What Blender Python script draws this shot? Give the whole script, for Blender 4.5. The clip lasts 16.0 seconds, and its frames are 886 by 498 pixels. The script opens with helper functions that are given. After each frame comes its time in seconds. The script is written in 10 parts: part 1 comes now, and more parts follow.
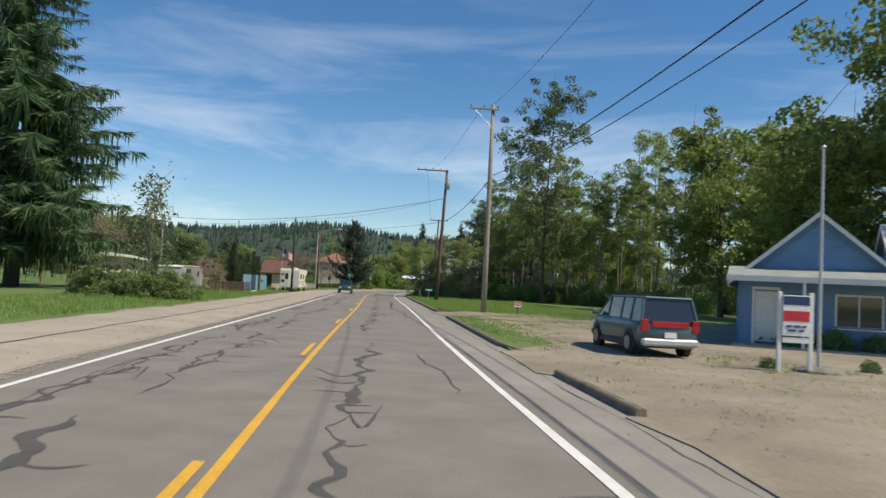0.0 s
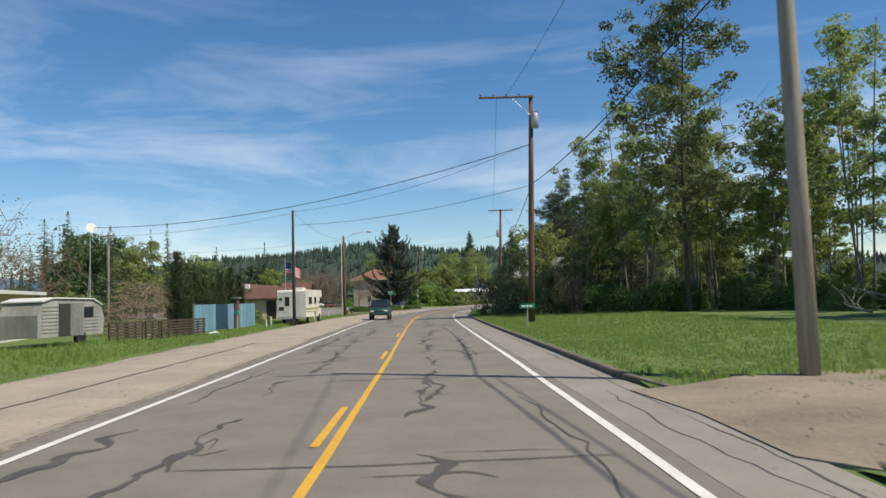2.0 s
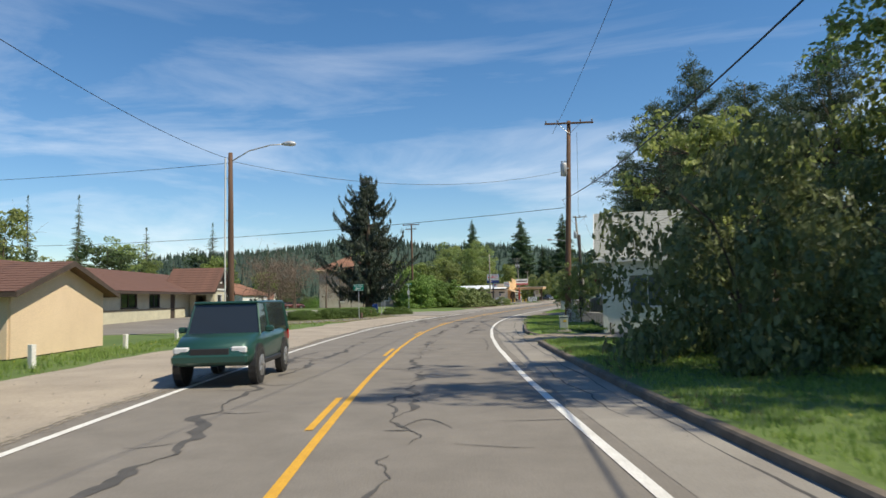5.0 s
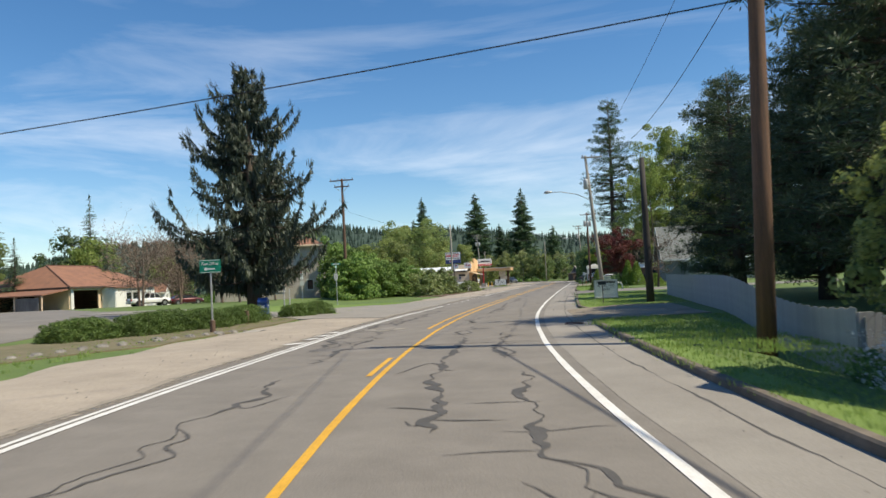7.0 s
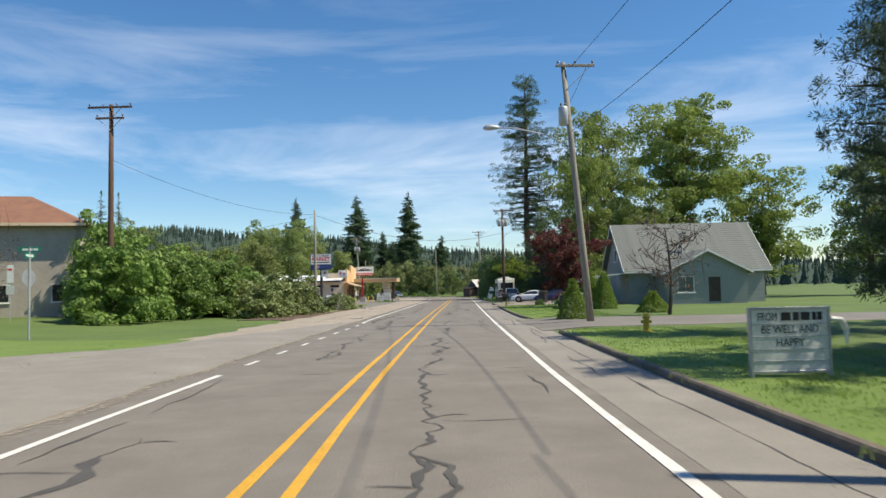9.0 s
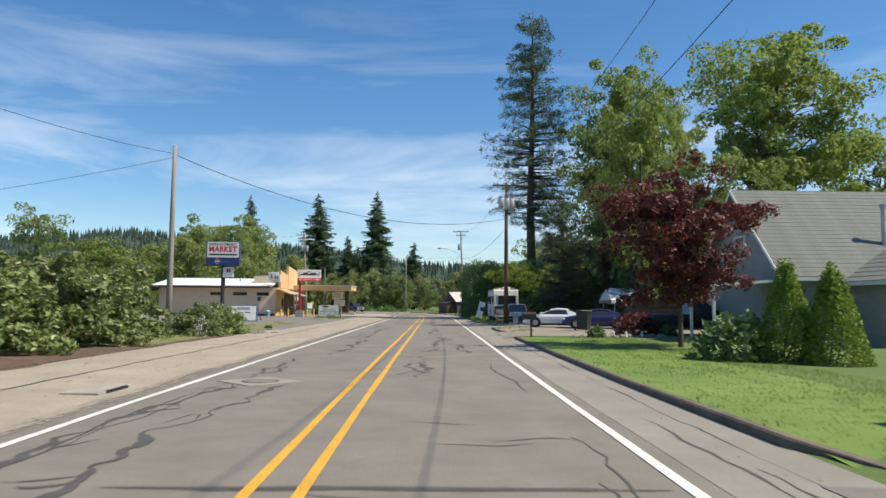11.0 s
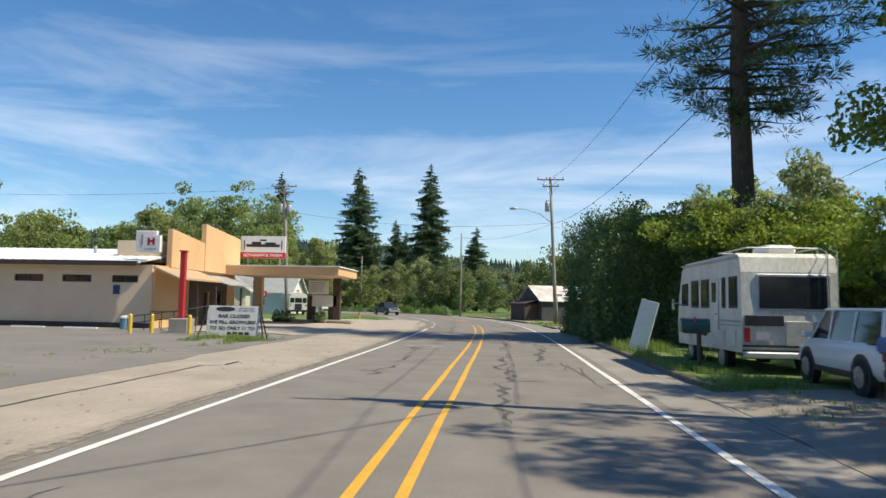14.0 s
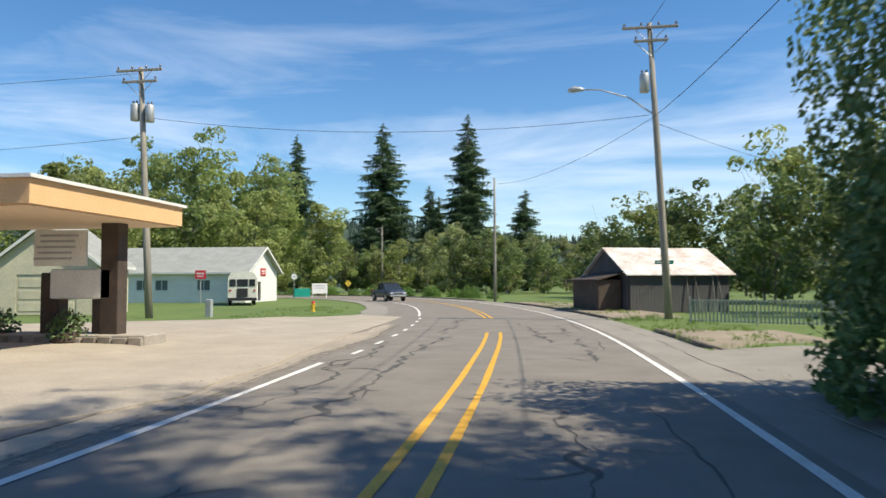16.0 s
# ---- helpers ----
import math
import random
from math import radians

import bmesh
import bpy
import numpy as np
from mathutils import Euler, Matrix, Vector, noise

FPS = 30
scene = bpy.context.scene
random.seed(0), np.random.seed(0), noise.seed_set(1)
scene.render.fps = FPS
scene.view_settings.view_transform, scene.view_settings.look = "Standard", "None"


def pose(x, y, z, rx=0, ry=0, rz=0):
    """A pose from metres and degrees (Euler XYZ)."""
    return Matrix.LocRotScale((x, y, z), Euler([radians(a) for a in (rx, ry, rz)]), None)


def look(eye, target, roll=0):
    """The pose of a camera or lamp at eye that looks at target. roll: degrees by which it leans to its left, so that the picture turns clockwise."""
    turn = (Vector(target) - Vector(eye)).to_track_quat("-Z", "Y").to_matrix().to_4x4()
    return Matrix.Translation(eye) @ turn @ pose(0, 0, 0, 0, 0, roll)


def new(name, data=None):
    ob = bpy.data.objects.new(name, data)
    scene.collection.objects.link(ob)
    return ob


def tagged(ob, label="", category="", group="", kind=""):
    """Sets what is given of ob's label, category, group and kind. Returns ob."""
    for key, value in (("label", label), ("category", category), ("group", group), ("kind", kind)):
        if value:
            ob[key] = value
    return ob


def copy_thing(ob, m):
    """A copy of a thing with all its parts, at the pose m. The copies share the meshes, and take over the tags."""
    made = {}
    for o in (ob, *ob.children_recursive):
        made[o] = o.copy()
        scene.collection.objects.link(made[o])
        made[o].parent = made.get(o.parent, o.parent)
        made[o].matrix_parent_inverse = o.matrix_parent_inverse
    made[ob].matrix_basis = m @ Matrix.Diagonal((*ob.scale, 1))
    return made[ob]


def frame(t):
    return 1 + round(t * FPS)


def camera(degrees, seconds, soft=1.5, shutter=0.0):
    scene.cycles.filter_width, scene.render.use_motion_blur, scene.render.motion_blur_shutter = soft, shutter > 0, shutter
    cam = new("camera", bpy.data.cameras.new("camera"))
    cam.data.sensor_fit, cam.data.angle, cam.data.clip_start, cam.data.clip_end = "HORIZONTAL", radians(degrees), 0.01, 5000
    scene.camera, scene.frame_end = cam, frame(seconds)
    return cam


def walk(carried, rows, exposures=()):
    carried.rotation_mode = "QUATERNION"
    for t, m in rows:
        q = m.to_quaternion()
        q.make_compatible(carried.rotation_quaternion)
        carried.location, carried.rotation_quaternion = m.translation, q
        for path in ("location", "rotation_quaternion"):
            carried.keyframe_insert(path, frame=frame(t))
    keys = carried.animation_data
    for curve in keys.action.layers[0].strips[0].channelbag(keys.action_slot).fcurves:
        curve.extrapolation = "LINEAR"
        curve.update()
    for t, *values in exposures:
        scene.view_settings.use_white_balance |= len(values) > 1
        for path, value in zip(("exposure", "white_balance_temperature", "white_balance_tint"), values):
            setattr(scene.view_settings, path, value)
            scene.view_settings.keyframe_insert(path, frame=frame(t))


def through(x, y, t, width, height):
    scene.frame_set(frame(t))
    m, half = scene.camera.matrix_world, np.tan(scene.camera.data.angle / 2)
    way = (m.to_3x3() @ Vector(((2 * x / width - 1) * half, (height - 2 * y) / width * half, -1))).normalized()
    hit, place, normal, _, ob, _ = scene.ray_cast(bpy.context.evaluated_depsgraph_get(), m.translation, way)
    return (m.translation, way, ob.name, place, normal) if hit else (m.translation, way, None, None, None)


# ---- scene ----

cam = camera(64.1, 16.0, soft=1.5, shutter=0.15)
PATH = [  # seconds, x, y, z, yaw, pitch, roll
    (0, 0.01, 0.00, 1.74, 11.40, 2.97, -2.93),
    (0.5, -2.36, 7.78, 1.74, 13.96, 1.92, -3.13),
    (1, -4.74, 15.56, 1.74, 15.80, 1.51, -1.38),
    (1.5, -7.06, 23.47, 1.74, 16.13, 2.83, 0.96),
    (2, -9.53, 31.52, 1.76, 15.31, 4.02, 1.82),
    (2.5, -12.05, 39.41, 1.74, 14.72, 4.04, 1.62),
    (3, -14.50, 47.23, 1.73, 14.30, 3.66, 1.17),
    (3.5, -16.84, 55.12, 1.78, 14.44, 3.91, 0.60),
    (6, -27.91, 95.35, 1.82, 15.06, 3.68, 2.22),
    (6.5, -30.10, 103.58, 1.75, 12.90, 2.83, 2.98),
    (7, -32.07, 111.80, 1.75, 10.92, 2.59, 2.93),
    (7.5, -33.62, 120.00, 1.74, 8.57, 3.09, 2.66),
    (8, -34.91, 128.07, 1.76, 5.75, 3.49, 2.53),
    (8.5, -35.76, 136.30, 1.76, 2.80, 3.35, 2.34),
    (11, -36.80, 177.43, 1.67, -1.08, 4.51, -0.50),
    (11.5, -36.85, 185.70, 1.72, 0.10, 5.22, -0.75),
    (12, -36.80, 194.01, 1.73, 1.36, 5.61, -0.21),
    (12.5, -36.77, 202.26, 1.70, 2.41, 5.67, -0.22),
    (13, -36.74, 210.53, 1.74, 3.54, 5.16, -0.61),
    (13.5, -36.79, 218.87, 1.74, 4.32, 4.45, -0.44),
    (14, -36.82, 227.33, 1.73, 4.26, 4.46, -1.05),
    (14.5, -36.77, 235.76, 1.74, 3.33, 4.13, -1.60),
    (15, -36.71, 244.22, 1.74, 2.22, 3.73, -1.56),
    (15.5, -36.52, 252.78, 1.76, 2.52, 3.86, -1.12),
    (16, -36.43, 261.40, 1.78, 8.78, 2.79, 0.23),
]
walk(cam, [(t, pose(x, y, z, 90 + pitch, roll, yaw)) for t, x, y, z, yaw, pitch, roll in PATH],
     exposures=[(0.0, 0.0), (3.5, 0.04), (6.0, 0.14), (8.5, 0.22), (14.5, 0.24), (16.0, 0.38)])

# ---- sky, sun ----
SUN_EL, SUN_DIR = 53.0, (0.985, -0.17)
sky_world = bpy.data.worlds.new("sky")
scene.world = sky_world
sky_world.use_nodes = True
wn, wl = sky_world.node_tree.nodes, sky_world.node_tree.links
wn.clear()
w_out, w_bg, w_sky = wn.new("ShaderNodeOutputWorld"), wn.new("ShaderNodeBackground"), wn.new("ShaderNodeTexSky")
w_sky.sky_type, w_sky.sun_disc = "NISHITA", False
w_sky.sun_elevation, w_sky.sun_rotation = radians(SUN_EL), math.atan2(SUN_DIR[0], SUN_DIR[1])
w_sky.air_density, w_sky.dust_density, w_sky.ozone_density = 1.0, 0.1, 3.0
w_bg.inputs["Strength"].default_value = 0.118
w_tc, w_map, w_n1, w_n2 = wn.new("ShaderNodeTexCoord"), wn.new("ShaderNodeMapping"), wn.new("ShaderNodeTexNoise"), wn.new("ShaderNodeTexNoise")
w_map.inputs["Rotation"].default_value = (0, 0, radians(20))
w_map.inputs["Scale"].default_value = (1.0, 2.2, 7.0)
w_n1.inputs["Scale"].default_value, w_n1.inputs["Detail"].default_value, w_n1.inputs["Roughness"].default_value = 1.7, 7.0, 0.6
w_n1.inputs["Distortion"].default_value = 0.5
w_ramp = wn.new("ShaderNodeValToRGB")
w_ramp.color_ramp.elements[0].position, w_ramp.color_ramp.elements[1].position = 0.47, 0.85
w_ramp.color_ramp.elements[0].color, w_ramp.color_ramp.elements[1].color = (0, 0, 0, 1), (0.5, 0.5, 0.5, 1)
w_mix = wn.new("ShaderNodeMixRGB")
w_mix.inputs["Color2"].default_value = (8.6, 8.9, 9.3, 1)
wl.new(w_tc.outputs["Generated"], w_map.inputs["Vector"])
wl.new(w_map.outputs["Vector"], w_n1.inputs["Vector"])
wl.new(w_n1.outputs["Fac"], w_ramp.inputs["Fac"])
w_sep, w_fade, w_mul = wn.new("ShaderNodeSeparateXYZ"), wn.new("ShaderNodeMapRange"), wn.new("ShaderNodeMath")
w_fade.inputs["From Min"].default_value, w_fade.inputs["From Max"].default_value = 0.08, 0.42
w_fade.inputs["To Min"].default_value, w_fade.inputs["To Max"].default_value = 1.65, 0.18
w_mul.operation = "MULTIPLY"
wl.new(w_tc.outputs["Generated"], w_sep.inputs["Vector"])
wl.new(w_sep.outputs["Z"], w_fade.inputs["Value"])
wl.new(w_ramp.outputs["Color"], w_mul.inputs[0])
wl.new(w_fade.outputs["Result"], w_mul.inputs[1])
wl.new(w_mul.outputs["Value"], w_mix.inputs["Fac"])
w_hs = wn.new("ShaderNodeHueSaturation")
w_hs.inputs["Saturation"].default_value = 1.24
wl.new(w_sky.outputs["Color"], w_hs.inputs["Color"])
wl.new(w_hs.outputs["Color"], w_mix.inputs["Color1"])
wl.new(w_mix.outputs["Color"], w_bg.inputs["Color"])
wl.new(w_bg.outputs["Background"], w_out.inputs["Surface"])
sun = new("sun", bpy.data.lights.new("sun", "SUN"))
sun.data.energy, sun.data.angle, sun.data.color = 5.3, radians(0.53), (1.0, 0.905, 0.71)
_el = radians(SUN_EL)
sun.matrix_world = look((SUN_DIR[0] * 90 * math.cos(_el), SUN_DIR[1] * 90 * math.cos(_el), 90 * math.sin(_el)), (0, 0, 0))
scene.view_settings.exposure = 0.25

# ---- small helpers ----
class Geo:
    """Collects the vertices and faces of one mesh."""

    def __init__(self):
        self.v, self.f, self.n = [], [], 0

    def add(self, verts, faces):
        verts = np.asarray(verts, float)
        self.v.append(verts)
        self.f.extend([tuple(i + self.n for i in f) for f in faces])
        self.n += len(verts)
        return self

    def quads(self, verts):
        """verts: n x 4 x 3."""
        verts = np.asarray(verts, float)
        k = len(verts)
        idx = (np.arange(k * 4) + self.n).reshape(k, 4)
        self.v.append(verts.reshape(-1, 3))
        self.f.extend(map(tuple, idx.tolist()))
        self.n += k * 4
        return self

    def box(self, c, s, rz=0.0, bev=0.0, rx=0.0, ry=0.0):
        hx, hy, hz = s[0] / 2, s[1] / 2, s[2] / 2
        if bev <= 0:
            p = [(x, y, z) for z in (-hz, hz) for y in (-hy, hy) for x in (-hx, hx)]
            fs = [(0, 2, 3, 1), (4, 5, 7, 6), (0, 1, 5, 4), (2, 6, 7, 3), (0, 4, 6, 2), (1, 3, 7, 5)]
        else:
            b = min(bev, hx * 0.9, hy * 0.9, hz * 0.9)
            ring = [(-hx + b, -hy), (hx - b, -hy), (hx, -hy + b), (hx, hy - b), (hx - b, hy), (-hx + b, hy), (-hx, hy - b), (-hx, -hy + b)]
            inr = [(x * (hx - b) / hx, y * (hy - b) / hy) for x, y in ring]
            p = [(x, y, -hz) for x, y in inr] + [(x, y, -hz + b) for x, y in ring] + [(x, y, hz - b) for x, y in ring] + [(x, y, hz) for x, y in inr]
            fs = [tuple(range(7, -1, -1)), tuple(range(24, 32))]
            for k in range(3):
                fs += [(8 * k + i, 8 * k + (i + 1) % 8, 8 * k + 8 + (i + 1) % 8, 8 * k + 8 + i) for i in range(8)]
        m = Euler((rx, ry, rz)).to_matrix()
        p = [m @ Vector(q) for q in p]
        return self.add([(q.x + c[0], q.y + c[1], q.z + c[2]) for q in p], fs)

    def span(self, x0, x1, y0, y1, z0, z1, bev=0.0):
        return self.box(((x0 + x1) / 2, (y0 + y1) / 2, (z0 + z1) / 2), (abs(x1 - x0), abs(y1 - y0), abs(z1 - z0)), bev=bev)

    def tube(self, pts, radii, n=8, caps=True):
        pts = [Vector(p) for p in pts]
        rings = []
        for i, p in enumerate(pts):
            d = (pts[min(i + 1, len(pts) - 1)] - pts[max(i - 1, 0)]).normalized()
            a = d.cross(Vector((0, 0, 1)) if abs(d.z) < 0.9 else Vector((1, 0, 0))).normalized()
            b = d.cross(a)
            r = radii[i] if hasattr(radii, "__len__") else radii
            rings += [p + (a * math.cos(2 * math.pi * k / n) + b * math.sin(2 * math.pi * k / n)) * r for k in range(n)]
        fs = []
        for i in range(len(pts) - 1):
            fs += [(i * n + k, i * n + (k + 1) % n, (i + 1) * n + (k + 1) % n, (i + 1) * n + k) for k in range(n)]
        if caps:
            fs += [tuple(range(n - 1, -1, -1)), tuple(range((len(pts) - 1) * n, len(pts) * n))]
        return self.add([tuple(q) for q in rings], fs)

    def cyl(self, p0, p1, r0, r1=None, n=12):
        return self.tube([p0, p1], [r0, r0 if r1 is None else r1], n)

    def prism(self, prof, a, b, axis="y"):
        """A closed profile (u, z) swept from a to b along an axis."""
        k = len(prof)
        pt = (lambda u, z, w: (u, w, z)) if axis == "y" else (lambda u, z, w: (w, u, z))
        vs = [pt(u, z, a) for u, z in prof] + [pt(u, z, b) for u, z in prof]
        fs = [tuple(range(k)), tuple(range(2 * k - 1, k - 1, -1))] + [(i, k + i, k + (i + 1) % k, (i + 1) % k) for i in range(k)]
        return self.add(vs, fs)

    def wall(self, p0, p1, z0, z1, th, openings=()):
        """A wall along p0-p1, of that thickness, with openings (u0, u1, z0, z1) that go through it."""
        d = Vector((p1[0] - p0[0], p1[1] - p0[1], 0))
        ln, ang = d.length, math.atan2(d.y, d.x)
        d.normalize()
        us = sorted({0.0, ln, *(o[0] for o in openings), *(o[1] for o in openings)})
        zs = sorted({z0, z1, *(o[2] for o in openings), *(o[3] for o in openings)})
        nu, nz = len(us), len(zs)
        side_v = Vector((-d.y, d.x, 0)) * th / 2
        vs = [(p0[0] + d.x * u + k * side_v.x, p0[1] + d.y * u + k * side_v.y, z) for k in (-1, 1) for u in us for z in zs]
        ix = lambda k, i, j: (k * nu + i) * nz + j  # noqa: E731

        def solid(i, j):
            if not (0 <= i < nu - 1 and 0 <= j < nz - 1):
                return False
            um, zm = (us[i] + us[i + 1]) / 2, (zs[j] + zs[j + 1]) / 2
            return not any(o[0] < um < o[1] and o[2] < zm < o[3] for o in openings)

        fs = []
        for i in range(nu - 1):
            for j in range(nz - 1):
                if not solid(i, j):
                    continue
                a, b, c, e = (i, j), (i + 1, j), (i + 1, j + 1), (i, j + 1)
                fs += [tuple(ix(0, *q) for q in (a, b, c, e)), tuple(ix(1, *q) for q in (a, e, c, b))]
                for (q, r), (ni, nj) in (((a, b), (i, j - 1)), ((b, c), (i + 1, j)), ((c, e), (i, j + 1)), ((e, a), (i - 1, j))):
                    if not solid(ni, nj):
                        fs.append((ix(0, *r), ix(0, *q), ix(1, *q), ix(1, *r)))
        used = sorted({k for f in fs for k in f})
        back = {k: n for n, k in enumerate(used)}
        return self.add([vs[k] for k in used], [tuple(back[k] for k in f) for f in fs])

    def mesh(self, name, smooth=False):
        me = bpy.data.meshes.new(name)
        vs = np.concatenate(self.v) if self.v else np.zeros((0, 3))
        me.from_pydata(vs.tolist(), [], self.f)
        if smooth:
            me.polygons.foreach_set("use_smooth", [True] * len(me.polygons))
        me.update()
        return me


def part(name, g, material, parent=None, label="", smooth=False):
    me = g.mesh(name, smooth) if isinstance(g, Geo) else g
    if material and not me.materials:
        me.materials.append(material)
    ob = new(name, me)
    if parent:
        ob.parent = parent
    return tagged(ob, label)


def thing(name, x, y, z=0.0, rz=0.0, label="", category="", group="", kind=""):
    ob = new(name)
    ob.empty_display_size = 0.2
    ob.matrix_basis = pose(x, y, z, 0, 0, rz)
    return tagged(ob, label, category, group, kind)


def solo(name, g, material, label, category, group="", kind="", x=0, y=0, z=0, rz=0, smooth=False):
    ob = part(name, g, material, None, label, smooth)
    ob.matrix_basis = pose(x, y, z, 0, 0, rz)
    return tagged(ob, label, category, group, kind)


# ---- materials ----
def nodes_of(name):
    m = bpy.data.materials.new(name)
    m.use_nodes = True
    return m, m.node_tree.nodes, m.node_tree.links, m.node_tree.nodes["Principled BSDF"]


def surf(name, c1, c2=None, rough=0.7, scale=3.0, fine=40.0, bump=0.15, metal=0.0, spread=0.0, streak=None, coat=0.0, bump_scale=None):
    """A painted or mineral surface: two tones in coarse blotches, fine grain, relief."""
    c2 = c2 or tuple(v * 0.72 for v in c1)
    m, ns, ls, p = nodes_of(name)
    tc = ns.new("ShaderNodeTexCoord")
    mp = ns.new("ShaderNodeMapping")
    mp.inputs["Scale"].default_value = streak or (1, 1, 1)
    ls.new(tc.outputs["Object"], mp.inputs["Vector"])
    a, b = ns.new("ShaderNodeTexNoise"), ns.new("ShaderNodeTexNoise")
    a.inputs["Scale"].default_value, a.inputs["Detail"].default_value, a.inputs["Roughness"].default_value = scale, 6, 0.65
    b.inputs["Scale"].default_value, b.inputs["Detail"].default_value = fine, 3
    ls.new(mp.outputs["Vector"], a.inputs["Vector"])
    ls.new(mp.outputs["Vector"], b.inputs["Vector"])
    r = ns.new("ShaderNodeValToRGB")
    r.color_ramp.elements[0].position, r.color_ramp.elements[1].position = 0.33, 0.68
    r.color_ramp.elements[0].color, r.color_ramp.elements[1].color = (*c2, 1), (*c1, 1)
    ls.new(a.outputs["Fac"], r.inputs["Fac"])
    mx = ns.new("ShaderNodeMixRGB")
    mx.blend_type = "MULTIPLY"
    mx.inputs["Fac"].default_value = 0.55
    g = ns.new("ShaderNodeValToRGB")
    g.color_ramp.elements[0].position, g.color_ramp.elements[1].position = 0.25, 0.7
    g.color_ramp.elements[0].color, g.color_ramp.elements[1].color = (0.6, 0.6, 0.6, 1), (1.15, 1.15, 1.15, 1)
    ls.new(b.outputs["Fac"], g.inputs["Fac"])
    ls.new(r.outputs["Color"], mx.inputs["Color1"])
    ls.new(g.outputs["Color"], mx.inputs["Color2"])
    last = mx.outputs["Color"]
    if spread:
        oi, hs, mr = ns.new("ShaderNodeObjectInfo"), ns.new("ShaderNodeHueSaturation"), ns.new("ShaderNodeMapRange")
        mr.inputs["To Min"].default_value, mr.inputs["To Max"].default_value = 1 - spread, 1 + spread
        ls.new(oi.outputs["Random"], mr.inputs["Value"])
        ls.new(mr.outputs["Result"], hs.inputs["Value"])
        ls.new(last, hs.inputs["Color"])
        last = hs.outputs["Color"]
    ls.new(last, p.inputs["Base Color"])
    p.inputs["Roughness"].default_value, p.inputs["Metallic"].default_value = rough, metal
    p.inputs["Coat Weight"].default_value = coat
    if bump:
        bp = ns.new("ShaderNodeBump")
        bp.inputs["Strength"].default_value, bp.inputs["Distance"].default_value = bump, 0.02
        ls.new(b.outputs["Fac"], bp.inputs["Height"])
        ls.new(bp.outputs["Normal"], p.inputs["Normal"])
    return m


def leafy(name, c1, c2, through=0.35, rough=0.55, spread=0.18):
    """Leaves: each leaf and each plant a little different, light passing through."""
    m, ns, ls, p = nodes_of(name)
    geo, oi = ns.new("ShaderNodeNewGeometry"), ns.new("ShaderNodeObjectInfo")
    mx = ns.new("ShaderNodeMixRGB")
    mx.inputs["Color1"].default_value, mx.inputs["Color2"].default_value = (*c1, 1), (*c2, 1)
    ls.new(geo.outputs["Random Per Island"], mx.inputs["Fac"])
    hs, mr = ns.new("ShaderNodeHueSaturation"), ns.new("ShaderNodeMapRange")
    mr.inputs["To Min"].default_value, mr.inputs["To Max"].default_value = 1 - spread, 1 + spread
    ls.new(oi.outputs["Random"], mr.inputs["Value"])
    ls.new(mr.outputs["Result"], hs.inputs["Value"])
    ls.new(mx.outputs["Color"], hs.inputs["Color"])
    ls.new(hs.outputs["Color"], p.inputs["Base Color"])
    p.inputs["Roughness"].default_value = rough
    tr, ms = ns.new("ShaderNodeBsdfTranslucent"), ns.new("ShaderNodeMixShader")
    ls.new(hs.outputs["Color"], tr.inputs["Color"])
    ms.inputs["Fac"].default_value = through
    ls.new(p.outputs["BSDF"], ms.inputs[1])
    ls.new(tr.outputs["BSDF"], ms.inputs[2])
    ls.new(ms.outputs["Shader"], ns["Material Output"].inputs["Surface"])
    return m


def glassy(name, tint, rough=0.05):
    m, ns, ls, p = nodes_of(name)
    p.inputs["Base Color"].default_value = (*tint, 1)
    p.inputs["Roughness"].default_value = rough
    p.inputs["Specular IOR Level"].default_value = 0.8
    return m


M_ASPHALT = surf("asphalt", (0.228, 0.205, 0.178), (0.172, 0.154, 0.133), 0.88, 0.8, 42, 0.3)
M_SHOULDER = surf("old_asphalt_shoulder", (0.30, 0.275, 0.24), (0.225, 0.205, 0.18), 0.9, 0.5, 40, 0.3)
M_DIRT = surf("gravel_dirt", (0.405, 0.345, 0.275), (0.295, 0.252, 0.203), 0.95, 0.45, 22, 0.5)
M_GRAVEL = surf("gravel_drive", (0.33, 0.275, 0.205), (0.195, 0.16, 0.12), 0.95, 0.35, 18, 0.5)
M_LOT = surf("lot_asphalt", (0.225, 0.205, 0.183), (0.165, 0.15, 0.134), 0.9, 0.3, 35, 0.3)
M_GROUND = surf("grass_ground", (0.125, 0.18, 0.042), (0.085, 0.135, 0.03), 0.95, 0.16, 9, 0.5)
M_LAWN = surf("mown_lawn", (0.175, 0.25, 0.052), (0.12, 0.19, 0.036), 0.95, 0.3, 30, 0.5)
M_BLADE = leafy("grass_blade", (0.18, 0.285, 0.058), (0.3, 0.385, 0.11), 0.5, 0.6)
M_TAR = surf("tar_seal", (0.098, 0.091, 0.085), (0.066, 0.062, 0.058), 0.85, 1.6, 30, 0.1)
M_WHITE_LINE = surf("white_road_paint", (0.78, 0.77, 0.74), (0.62, 0.6, 0.56), 0.7, 1.6, 30, 0.1)
M_YELLOW_LINE = surf("yellow_road_paint", (0.72, 0.40, 0.035), (0.60, 0.32, 0.03), 0.7, 1.6, 30, 0.1)
M_CONCRETE = surf("concrete", (0.42, 0.385, 0.33), (0.30, 0.27, 0.235), 0.9, 1.2, 25, 0.3)
M_KERB = surf("dirty_kerb", (0.205, 0.168, 0.13), (0.1, 0.082, 0.063), 0.9, 1.5, 25, 0.3)
